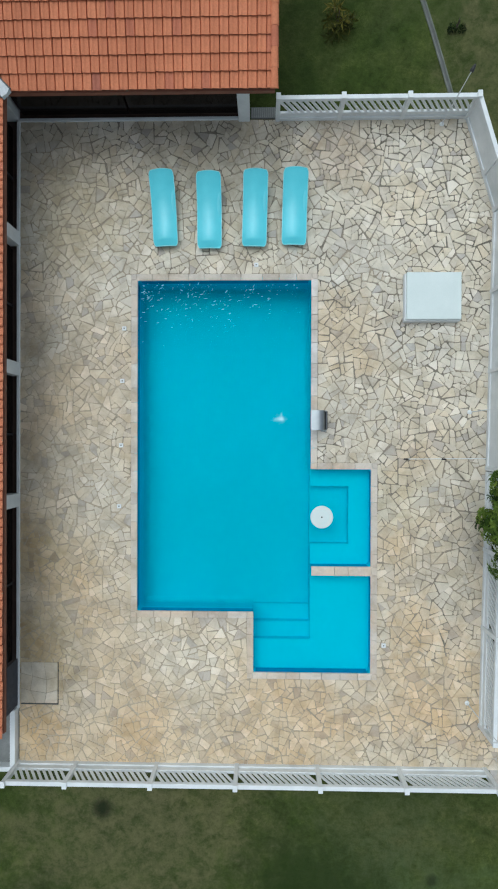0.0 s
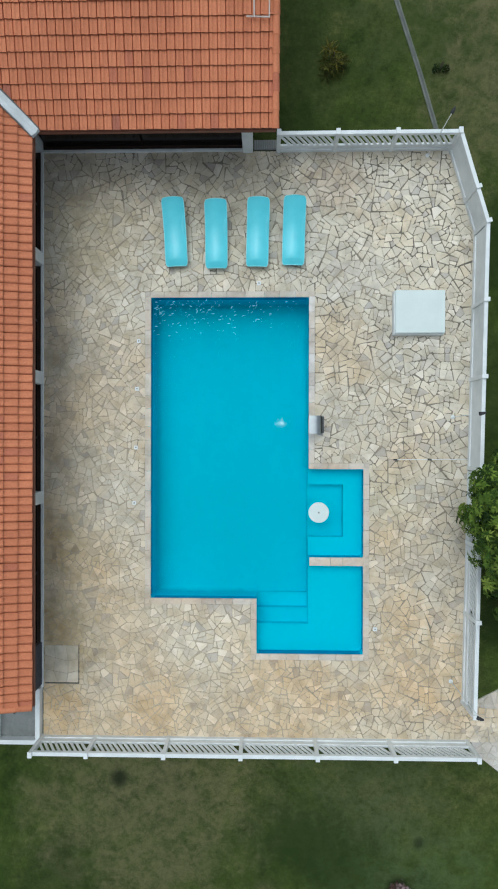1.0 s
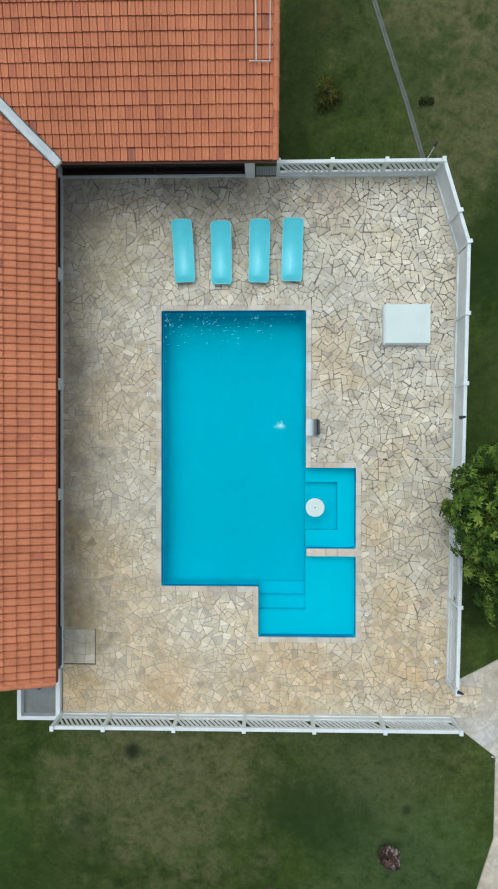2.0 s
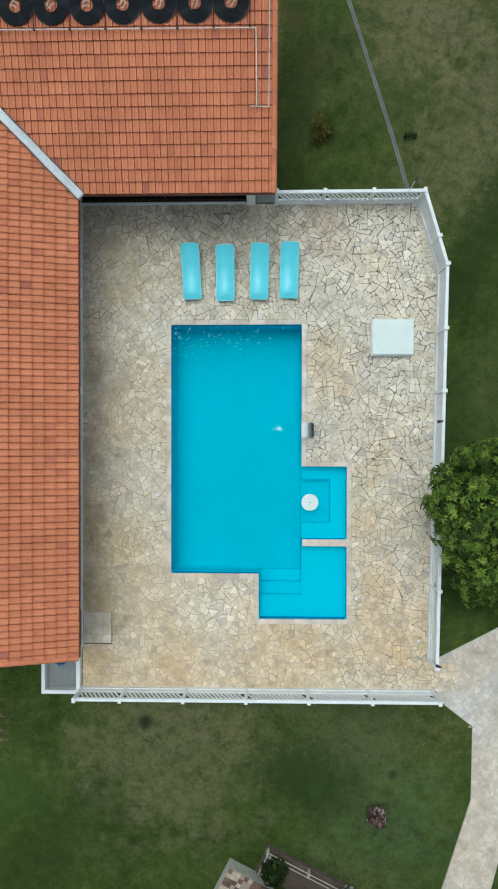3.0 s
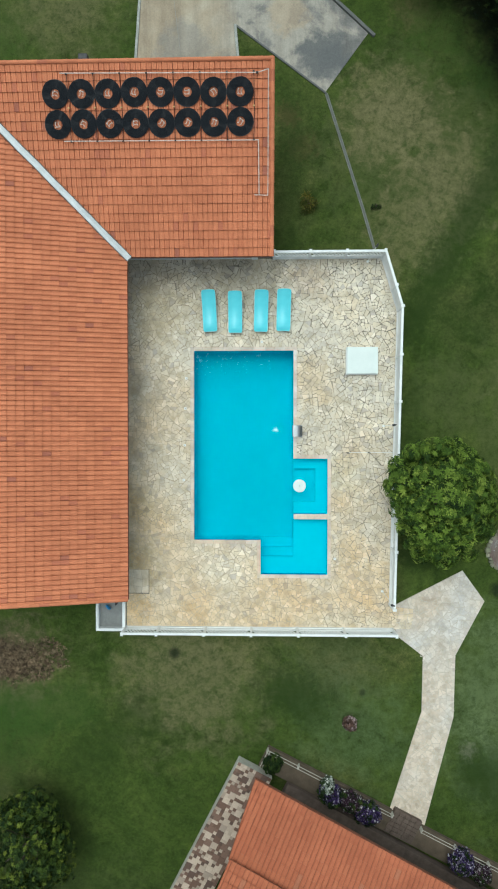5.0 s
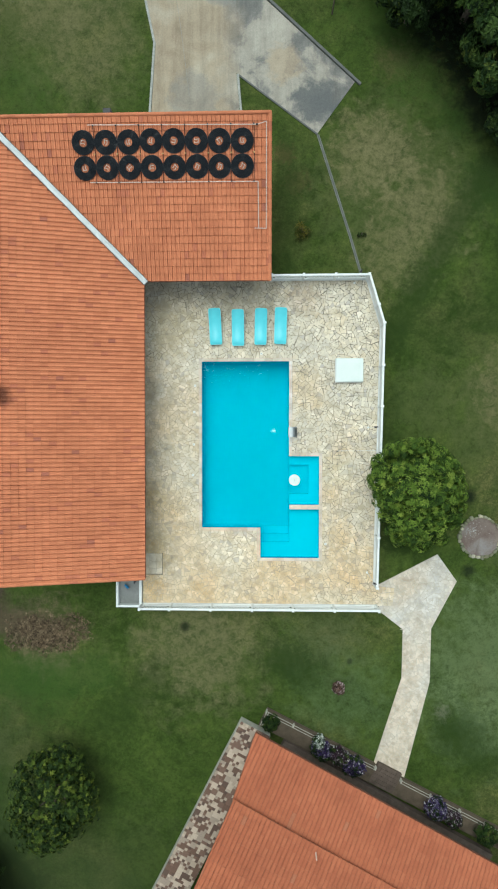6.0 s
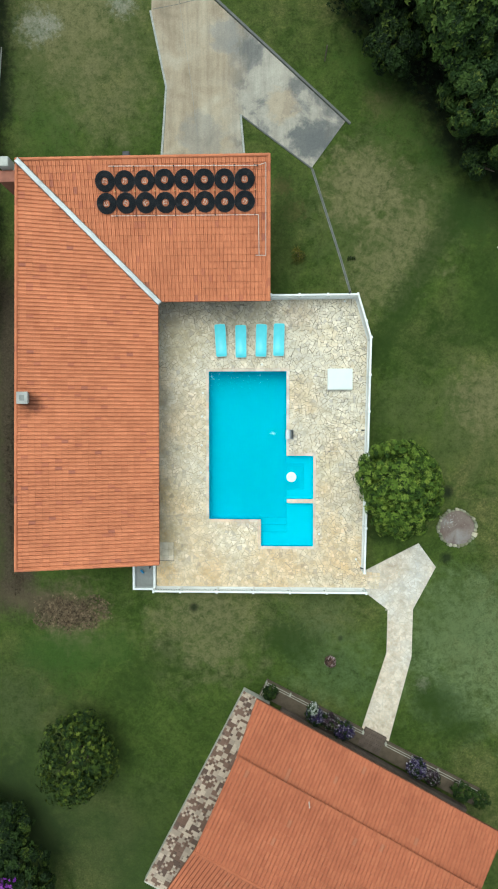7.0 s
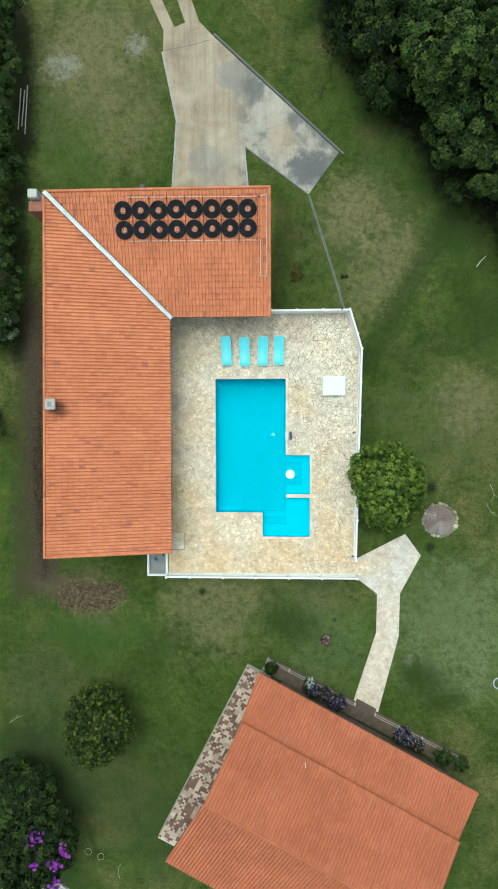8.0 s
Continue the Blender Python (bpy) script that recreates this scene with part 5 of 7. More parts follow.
def build_pole():
    t = thing("pool_pole", pose(4.14, -0.36, 0.02, 0, 0, 0), "thin pale telescopic pole lying on the paving", "pole")
    bm = bmesh.new()
    tube(bm, [(0, 0, 0.0), (2.13, 0.02, 0.0)], 0.011, 6)
    part("shaft", bm, WHITE, t)
    for x in (0.03, 1.02):
        bm = bmesh.new()
        tube(bm, [(x - 0.06, 0, 0.0), (x + 0.06, 0, 0.0)], 0.02, 8)
        part("grip", bm, BLACK, t)


def build_inspection_cover():
    bm = bmesh.new()
    for x0, x1, y0, y1 in ((-6.10, -5.08, -6.99, -6.965), (-5.095, -5.08, -6.965, -5.85)):
        box(bm, x0, x1, y0, y1, -0.02, 0.022)
    ob = part("drain_edging", bm, CHANNEL)
    tagged(ob, "narrow dark edging round a paved inspection cover", "edging", kind="structure")
    t = thing("inspection_cover", pose(-5.6, -6.4, 0), "dusty olive-beige stone cover slabs let into the terrace", "cover")
    part("bed", one_box(-0.50, 0.49, -0.56, 0.54, -0.03, 0.006), MORTAR, t)
    rng = random.Random(23)
    xs, ys = (-0.50, -0.17, 0.20, 0.49), (-0.56, -0.24, 0.16, 0.54)
    node = {(i, j): (xs[i] + (rng.uniform(-0.09, 0.09) if 0 < i < 3 else 0), ys[j] + (rng.uniform(-0.09, 0.09) if 0 < j < 3 else 0)) for i in range(4) for j in range(4)}
    for i in range(3):
        for j in range(3):
            c = [node[i, j], node[i + 1, j], node[i + 1, j + 1], node[i, j + 1]]
            mx, my = sum(p[0] for p in c) / 4, sum(p[1] for p in c) / 4
            slab(t, [(mx + (x - mx) * 0.975, my + (y - my) * 0.975) for x, y in c], -0.02, 0.014, STONE, "cover_slab")


def build_floor_fittings():
    """White inlet covers let into the paving beside the pool."""
    first = None
    for x, y in ((-3.37, 1.70), (-3.40, -0.02), (-3.45, -1.65), (-3.32, 3.1), (3.60, -5.30), (0.2, 4.78)):
        m = pose(x, y, 0.016)
        if first is None:
            first = thing("inlet_cover", m, "small white square cover let into the paving", "cover", "inlet covers round the pool")
            part("plate", one_box(-0.055, 0.055, -0.055, 0.055, -0.02, 0.012, bevel=0.006), WHITE, first)
            part("cap", one_box(-0.018, 0.018, -0.018, 0.018, 0.012, 0.018), GREYCONC, first)
        else:
            copy_thing(first, m)


build_hatch()
build_cascade()
build_spa_table()
build_splash()
build_flecks()
build_pole()
build_inspection_cover()
build_floor_fittings()


# ---- basin and grating beside the house ----
def build_tank():
    t = thing("sump_basin", pose(-6.9, -8.0, 0), "shallow open concrete basin with white rim", "basin")
    for x0, x1, y0, y1 in ((-0.66, -0.53, -0.72, 1.3), (-0.53, 0.72, -0.72, -0.59), (0.58, 0.72, -0.59, 0.92)):
        part("rim", one_box(x0, x1, y0, y1, -0.2, 0.20, bevel=0.012), WHITE, t)
    part("floor_slab", one_box(-0.53, 0.58, -0.59, 1.3, -0.25, -0.04), GREYCONC, t, "grey wet-stained concrete floor")
    bm = bmesh.new()
    tube(bm, [(-0.12, 0.38, -0.03), (-0.10, 0.38, 0.22), (0.02, 0.33, 0.26)], 0.045, 8)
    tube(bm, [(-0.20, 0.46, 0.10), (0.0, 0.28, 0.12)], 0.065, 8)
    part("tap", bm, BLUE, t, "blue plastic pipe fitting")


def build_grate():
    t = thing("drain_grate", pose(0.05, 8.70, -0.01), "grey slotted drain grate between house and fence", "grate")
    part("surround", one_box(0.0, 0.66, -0.02, 0.26, -0.1, 0.0), GREYCONC, t)
    for k in range(12):
        part("bar", one_box(0.03 + k * 0.053, 0.05 + k * 0.053, 0.0, 0.24, 0.0, 0.02), GREYRAIL, t)


build_tank()
build_grate()


# ---- crazy paving: slabs from a weighted division of the plane ----
def clip(poly, nx, ny, d):
    """Keeps the part of a convex polygon where nx*x + ny*y <= d."""
    out = []
    for i in range(len(poly)):
        a, b = poly[i - 1], poly[i]
        da, db = nx * a[0] + ny * a[1] - d, nx * b[0] + ny * b[1] - d
        if (da <= 0) != (db <= 0):
            k = da / (da - db)
            out.append((a[0] + k * (b[0] - a[0]), a[1] + k * (b[1] - a[1])))
        if db <= 0:
            out.append(b)
    return out


def tidy(poly, least=0.02):
    out = []
    for p in poly:
        if not out or math.hypot(p[0] - out[-1][0], p[1] - out[-1][1]) > least:
            out.append(p)
    if len(out) > 1 and math.hypot(out[0][0] - out[-1][0], out[0][1] - out[-1][1]) <= least:
        out.pop()
    return out


def crazy_paving(inside, walls, bounds, seed, sizes, joint, juts=()):
    """inside(x, y): whether a slab may lie there. walls: straight edges ((x0, y0), (x1, y1)) that slabs are cut to."""
    rng = random.Random(seed)
    x0, x1, y0, y1 = bounds
    cell = 0.5
    grid = {}

    def near(x, y, reach):
        n = int(reach / cell) + 1
        gx, gy = int(x // cell), int(y // cell)
        for i in range(gx - n, gx + n + 1):
            for j in range(gy - n, gy + n + 1):
                yield from grid.get((i, j), ())

    seeds = []
    for wanted, tries, packing in sizes:
        for _ in range(tries):
            x, y = rng.uniform(x0, x1), rng.uniform(y0, y1)
            if not inside(x, y):
                continue
            r = wanted * rng.uniform(0.8, 1.2)
            if any(math.hypot(x - p[0], y - p[1]) < (r + p[2]) * packing for p in near(x, y, 0.9)):
                continue
            p = (x, y, r)
            seeds.append(p)
            grid.setdefault((int(x // cell), int(y // cell)), []).append(p)
    mirrored = []
    # mirrored seeds make the slabs end at the walls
    for x, y, r in list(seeds):
        for (ax, ay), (bx, by) in walls:
            ux, uy = bx - ax, by - ay
            n = math.hypot(ux, uy)
            ux, uy = ux / n, uy / n
            s = (x - ax) * ux + (y - ay) * uy
            o = (x - ax) * -uy + (y - ay) * ux
            if 0 <= s <= n and abs(o) < 0.95:
                q = (x + 2 * o * uy, y - 2 * o * ux, r)
                if not inside(q[0], q[1]):
                    mirrored.append(q)
                    grid.setdefault((int(q[0] // cell), int(q[1] // cell)), []).append(q)
    slabs = []
    own = len(seeds)
    corner = [q for q in mirrored if any(math.hypot(q[0] - c[0], q[1] - c[1]) < 1.5 for c in juts)]
    for index, (x, y, r) in enumerate(seeds + corner):
        poly = [(x - 0.8, y - 0.8), (x + 0.8, y - 0.8), (x + 0.8, y + 0.8), (x - 0.8, y + 0.8)]
        for q in near(x, y, 1.8):
            dx, dy = q[0] - x, q[1] - y
            d = math.hypot(dx, dy)
            if d < 1e-6 or d > 1.8:
                continue
            dx, dy = dx / d, dy / d
            cut = d / 2 + (r * r - q[2] * q[2]) / (2 * d)
            # edges are never quite parallel, so that the joints run to wedges
            turn = rng.gauss(0, 0.05)
            mx, my = x + dx * cut, y + dy * cut
            nx, ny = dx * math.cos(turn) - dy * math.sin(turn), dx * math.sin(turn) + dy * math.cos(turn)
            poly = clip(poly, nx, ny, nx * mx + ny * my - joint * (0.1 + 1.3 * rng.random() ** 2))
            if len(poly) < 3:
                break
        poly = tidy(poly)
        if index >= own:
            # what a mirrored cell has beyond the corner is paved too
            cx, cy, sx, sy = min(juts, key=lambda c: math.hypot(c[0] - x, c[1] - y))
            beyond = clip(poly, -sx, 0, -sx * cx - 0.004)
            rest = clip(clip(poly, sx, 0, sx * cx - 0.004), 0, -sy, -sy * cy - 0.004) if len(poly) >= 3 else []
            for q in (beyond, rest):
                q = tidy(q)
                if len(q) >= 3 and abs(sum(q[i - 1][0] * q[i][1] - q[i][0] * q[i - 1][1] for i in range(len(q)))) > 0.006:
                    slabs += split(rng, q, abs(0.5 * sum(q[i - 1][0] * q[i][1] - q[i][0] * q[i - 1][1] for i in range(len(q)))), joint)
            continue
        if len(poly) >= 3:
            area = 0.5 * sum(poly[i - 1][0] * poly[i][1] - poly[i][0] * poly[i - 1][1] for i in range(len(poly)))
            if area > 0.004:
                slabs += split(rng, poly, area, joint)
    return slabs


def split(rng, poly, area, joint, depth=0):
    """Breaks a large slab across its long axis, again and again, as a mason would."""
    if area < rng.uniform(0.018, 0.078) or depth > 8:
        return [poly]
    cx, cy = sum(p[0] for p in poly) / len(poly), sum(p[1] for p in poly) / len(poly)
    xx = sum((p[0] - cx) ** 2 for p in poly)
    yy = sum((p[1] - cy) ** 2 for p in poly)
    xy = sum((p[0] - cx) * (p[1] - cy) for p in poly)
    a = 0.5 * math.atan2(2 * xy, xx - yy) + rng.gauss(0, 0.20)
    k = rng.uniform(-0.20, 0.20) * math.sqrt(area)
    nx, ny = math.cos(a), math.sin(a)
    gap = joint * (0.12 + 1.2 * rng.random() ** 2)
    out = []
    for sx in (1, -1):
        turn = rng.gauss(0, 0.045)
        px, py = (nx * math.cos(turn) - ny * math.sin(turn)) * sx, (nx * math.sin(turn) + ny * math.cos(turn)) * sx
        q = tidy(clip(poly, px, py, px * (cx + nx * k) + py * (cy + ny * k) - gap))
        if len(q) >= 3:
            ar = 0.5 * sum(q[i - 1][0] * q[i][1] - q[i][0] * q[i - 1][1] for i in range(len(q)))
            if ar > 0.003:
                out += split(rng, q, ar, joint, depth + 1)
    return out


def hewn(rng, poly):
    """Rough-hewn edges: corners knocked off, the middle of each long edge chipped in a little."""
    cx, cy = sum(p[0] for p in poly) / len(poly), sum(p[1] for p in poly) / len(poly)
    out = []
    n = len(poly)
    for i in range(n):
        z, a, b = poly[i - 1], poly[i], poly[(i + 1) % n]
        la, lb = math.hypot(a[0] - z[0], a[1] - z[1]), math.hypot(a[0] - b[0], a[1] - b[1])
        turn = ((z[0] - a[0]) * (b[0] - a[0]) + (z[1] - a[1]) * (b[1] - a[1])) / max(la * lb, 1e-6)
        if (rng.random() < 0.75 or turn > 0.2) and min(la, lb) > 0.06:
            far = 0.035 + 0.035 * max(0.0, turn + 0.2)
            p = min(0.36, rng.uniform(0.010, far) / la)
            q = min(0.36, rng.uniform(0.010, far) / lb)
            out.append((a[0] + (z[0] - a[0]) * p, a[1] + (z[1] - a[1]) * p))
            out.append((a[0] + (b[0] - a[0]) * q, a[1] + (b[1] - a[1]) * q))
        else:
            k = rng.uniform(0, 0.05)
            out.append((a[0] + (cx - a[0]) * k, a[1] + (cy - a[1]) * k))
        if lb > 0.16:
            k, q = rng.uniform(0.3, 0.7), rng.uniform(-0.015, 0.06)
            x, y = a[0] + k * (b[0] - a[0]), a[1] + k * (b[1] - a[1])
            out.append((x + (cx - x) * q, y + (cy - y) * q))
    return out


def lay_slabs(parent, slabs, mat, level, name, chosen, seed, rough=0.006):
    """Slabs that chosen(x, y) picks are parts of their own, the rest one joined part."""
    rng = random.Random(seed)
    verts, faces, picked = [], [], 0
    for poly in slabs:
        cx, cy = sum(p[0] for p in poly) / len(poly), sum(p[1] for p in poly) / len(poly)
        top = level + rng.uniform(0, rough)
        poly = hewn(rng, poly)
        v, f = slab_mesh(name, poly, level - 0.03, top, 0.005, (rng.uniform(-0.008, 0.008), rng.uniform(-0.008, 0.008)))
        if picked < 300 and chosen(cx, cy):
            picked += 1
            part(name, mesh_of(name, v, f), mat, parent)
        else:
            off = len(verts)
            verts += v
            faces += [tuple(off + i for i in g) for g in f]
    if verts:
        tagged(part(name + "s", mesh_of(name + "s", verts, faces), mat, parent), kind="stuff")


def in_rect(x, y, r, grow=0.0):
    return r[0] - grow < x < r[1] + grow and r[2] - grow < y < r[3] + grow


def on_terrace(x, y):
    if not (XW < x < east_edge(y) and YS < y < YN):
        if not (6.0 < x < 6.45 and YS < y < -7.4):
            return False
    if any(in_rect(x, y, r, 0.15) for r in POOL.values()) or in_rect(x, y, (1.5, 3.4, -3.6, -3.1)):
        return False
    return True


g = 0.15
C = ((-2.98 - g, -4.46 - g), (-2.98 - g, 4.39 + g), (1.68 + g, 4.39 + g), (1.68 + g, -0.62 + g), (3.27 + g, -0.62 + g), (3.27 + g, -6.07 - g), (0.13 - g, -6.07 - g), (0.13 - g, -4.46 - g))
terrace_walls = [((XW, YS), (6.45, YS)), ((XW, YS), (XW, YN)), ((XW, YN), NE_A), (NE_A, NE_B), (NE_B, SE_A)]
terrace_walls += [(C[i - 1], C[i]) for i in range(8)]
# corners of the pool that jut into the paving, with the way they point
JUTS = ((*C[0], -1, -1), (*C[1], -1, 1), (*C[2], 1, 1), (*C[4], 1, 1), (*C[5], 1, -1), (*C[6], -1, -1))
SIZES = ((0.46, 260, 0.62), (0.36, 700, 0.60), (0.28, 3000, 0.62))
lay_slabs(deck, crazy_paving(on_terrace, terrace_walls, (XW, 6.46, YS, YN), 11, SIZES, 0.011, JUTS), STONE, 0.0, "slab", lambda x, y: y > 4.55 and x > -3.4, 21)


# ---- drive, channel and garden path ----
def kerb_line(parent, pts, width, z0, z1, mat, name="kerb"):
    for (ax, ay), (bx, by) in zip(pts, pts[1:]):
        n = math.hypot(bx - ax, by - ay)
        ang = math.degrees(math.atan2(by - ay, bx - ax))
        count = max(1, round(n / 1.1))
        for k in range(count):
            part(name, one_box(k * n / count + 0.003, (k + 1) * n / count - 0.003, -width / 2, width / 2, z0, z1, bevel=0.008), mat, parent, at=pose(ax, ay, 0, 0, 0, ang))


def build_drive():
    bm = bmesh.new()
    outline = [(-5.82, 14.7), (-0.72, 14.7), (-1.12, 19.48), (3.10, 16.24), (5.06, 18.90), (-3.05, 26.45), (-3.95, 27.40), (-4.85, 27.34), (-5.56, 27.07), (-6.27, 26.90), (-6.30, 25.52), (-5.38, 21.10)]
    prism(bm, outline, -0.2, -0.03)
    # two wheel tracks that lead away, with grass between them
    prism(bm, [(-5.56, 27.07), (-6.36, 28.81), (-8.80, 34.0), (-10.1, 36.0), (-10.9, 35.6), (-9.6, 33.4), (-7.17, 28.84), (-6.27, 26.90)], -0.2, -0.032)
    prism(bm, [(-3.95, 27.40), (-4.44, 28.75), (-6.8, 34.0), (-8.4, 36.6), (-9.1, 36.2), (-7.7, 33.9), (-5.36, 28.78), (-4.85, 27.34)], -0.2, -0.032)
    ob = part("road", bm, CONCRETE)
    tagged(ob, "weathered buff and grey concrete drive with a turning bay", "driveway", kind="structure")
    kerb_line(ob, [(-5.88, 15.0), (-5.44, 21.10), (-6.36, 25.52)], 0.12, -0.2, 0.02, GREYRAIL)
    kerb_line(ob, [(-0.66, 15.0), (-1.05, 19.40)], 0.12, -0.2, 0.02, GREYRAIL)
    kerb_line(ob, [(-1.05, 19.40), (3.15, 16.20)], 0.08, -0.2, -0.01, CHANNEL)
    kerb_line(ob, [(5.35, 18.75), (-3.0, 26.55)], 0.14, -0.2, 0.05, CHANNEL)
    # open joints between the cast bays
    kerb_line(ob, [(-6.24, 25.62), (-4.7, 25.86), (-3.25, 26.20)], 0.035, -0.1, -0.025, CHANNEL, "joint")
    kerb_line(ob, [(-4.75, 27.2), (-4.62, 25.9)], 0.03, -0.1, -0.025, CHANNEL, "joint")
    kerb_line(ob, [(-4.62, 25.8), (-4.0, 21.5), (-3.6, 18.3)], 0.018, -0.1, -0.026, GREYCONC, "joint")


def build_channel():
    t = thing("drain_channel", pose(3.15, 16.2, -0.06), "narrow dark concrete drainage channel across the lawn", "drain channel", kind="structure")
    pts = [(3.15, 16.2), (4.05, 13.4), (4.85, 10.9), (5.45, 8.85)]
    for (ax, ay), (bx, by) in zip(pts, pts[1:]):
        n = math.hypot(bx - ax, by - ay)
        ang = math.degrees(math.atan2(by - ay, bx - ax))
        m = t.matrix_world.inverted() @ pose(ax, ay, -0.06, 0, 0, ang)
        part("bed", one_box(0, n, -0.03, 0.03, -0.1, 0.012), CHANNEL, t, at=m)
        for s in (-1, 1):
            part("edge", one_box(0, n, s * 0.050 - 0.02, s * 0.050 + 0.02, -0.1, 0.030, bevel=0.006), MOSSY, t, at=m)


PATHWAY = [(6.30, -7.50), (9.50, -5.82), (10.52, -7.24), (9.20, -9.78), (9.13, -12.65), (7.80, -17.85), (6.20, -17.02), (7.65, -12.42), (7.70, -9.83), (6.45, -8.86)]


def in_poly(x, y, poly):
    inside = False
    for i in range(len(poly)):
        (ax, ay), (bx, by) = poly[i - 1], poly[i]
        if (ay > y) != (by > y) and x < ax + (y - ay) / (by - ay) * (bx - ax):
            inside = not inside
    return inside


def build_path():
    bm = bmesh.new()
    prism(bm, PATHWAY[::-1], -0.2, -0.032)
    ob = part("pavement", bm, PATHMORTAR)
    tagged(ob, "pale flagstone garden path between the terrace and the second house", "path", kind="structure")
    walls = [(PATHWAY[i - 1], PATHWAY[i]) for i in range(len(PATHWAY))]
    slabs = crazy_paving(lambda x, y: in_poly(x, y, PATHWAY), walls, (6.2, 10.6, -17.9, -5.8), 31, PATH_SIZES, 0.012)
    def drawn_in(poly):
        cx, cy = sum(p[0] for p in poly) / len(poly), sum(p[1] for p in poly) / len(poly)
        out = []
        for x, y in poly:
            for _ in range(12):
                if in_poly(x, y, PATHWAY):
                    break
                x, y = x + (cx - x) * 0.12, y + (cy - y) * 0.12
            out.append((x, y))
        return out

    slabs = [drawn_in(s) for s in slabs]
    lay_slabs(ob, slabs, PATHSTONE, -0.022, "slab", lambda x, y: y > -12.5, 41, 0.004)


PATH_SIZES = ((0.46, 90, 0.62), (0.34, 1400, 0.60))
build_drive()
build_channel()
build_path()

# ---- the second house, turned from the first ----
H2 = pose(-0.06, -13.88, 0, 0, 0, -28.3)    # its x runs along the eave, its -y into the house
L2, SEAM, RIDGE, BACK = 15.25, 2.70, 7.20, 12.85
Z_EAVE, Z_SEAM, Z_RIDGE = 3.0, 4.05, 5.75
P1, P2 = (Z_SEAM - Z_EAVE) / SEAM, (Z_RIDGE - Z_SEAM - 0.10) / (RIDGE - SEAM)
Z_BACK = Z_RIDGE - P2 * (BACK - RIDGE)


def build_second_house():
    h = thing("house", H2, "second house with a broad orange clay tile gable roof", "house")
    part("wall", one_box(2.2, 14.6, -3.0, -2.8, -0.3, 3.6), PLASTER, h)
    part("wall", one_box(2.2, 2.4, -11.2, -3.0, -0.3, 4.0), PLASTER, h)
    part("wall", one_box(14.4, 14.6, -11.2, -3.0, -0.3, 4.0), PLASTER, h)
    part("wall", one_box(2.4, 14.4, -11.2, -11.0, -0.3, 4.0), PLASTER, h)
    part("veranda_floor", one_box(2.2, 14.6, -2.8, -0.9, -0.3, 0.36), BRICKPATH, h, "dark old brick veranda floor")
    bm = bmesh.new()
    plane_slab(bm, [(0.34, -SEAM - 0.1, Z_SEAM - 0.06), (L2 - 0.34, -SEAM - 0.1, Z_SEAM - 0.06), (L2 - 0.03, -0.02, Z_EAVE - 0.10), (0.03, -0.02, Z_EAVE - 0.10)], 0.1)
    plane_slab(bm, [(0.40, -RIDGE, Z_RIDGE - 0.09), (L2 - 0.40, -RIDGE, Z_RIDGE - 0.09), (L2 - 0.36, -SEAM - 0.02, Z_SEAM + 0.05), (0.36, -SEAM - 0.02, Z_SEAM + 0.05)], 0.1)
    plane_slab(bm, [(0.44, -BACK + 0.02, Z_BACK - 0.09), (L2 - 0.48, -BACK + 0.02, Z_BACK - 0.09), (L2 - 0.40, -RIDGE, Z_RIDGE - 0.09), (0.40, -RIDGE, Z_RIDGE - 0.09)], 0.1)
    roof = part("roof", bm, ROOFBASE, h, "orange clay pantile roof in three slopes")
    bpy.context.view_layer.update()
    r3 = H2.to_3x3()
    ex, ey = r3 @ Vector((1, 0, 0)), r3 @ Vector((0, 1, 0))
    def ends(a, b, run):
        return (lambda d: a + (b - a) * d / run, lambda d: L2 - a - (b - a) * d / run)


    def at(x, y, z):
        return tuple(H2 @ Vector((x, y, z)))

    tiled_slope(roof, TILE_2, at(0, 0, Z_EAVE), (ex.x, ex.y), (-ey.x, -ey.y), L2, SEAM + 0.05, P1, *ends(0.0, 0.30, SEAM), 0, "h2a", 13, 0.6)
    tiled_slope(roof, TILE_2, at(0, -SEAM + 0.06, Z_SEAM + 0.16), (ex.x, ex.y), (-ey.x, -ey.y), L2, RIDGE - SEAM - 0.06, P2, *ends(0.30, 0.36, RIDGE - SEAM), 0, "h2b", 14, 1.4)
    tiled_slope(roof, TILE_2, at(L2, -BACK, Z_BACK), (-ex.x, -ex.y), (ey.x, ey.y), L2, BACK - RIDGE, P2, *ends(0.44, 0.36, BACK - RIDGE), 0, "h2c", 15, 1.4)
    cap_row(roof, TILE_2, at(0.34, -RIDGE, Z_RIDGE + 0.02), at(L2 - 0.34, -RIDGE, Z_RIDGE + 0.02), 0.10)
    bm = bmesh.new()
    tube(bm, [(4.75, -SEAM - 0.2, Z_SEAM + 0.2), (4.75, -SEAM - 0.2, Z_SEAM + 0.75)], 0.03, 8)
    part("vent_pipe", bm, PVC, h)
    return h


house_2 = build_second_house()


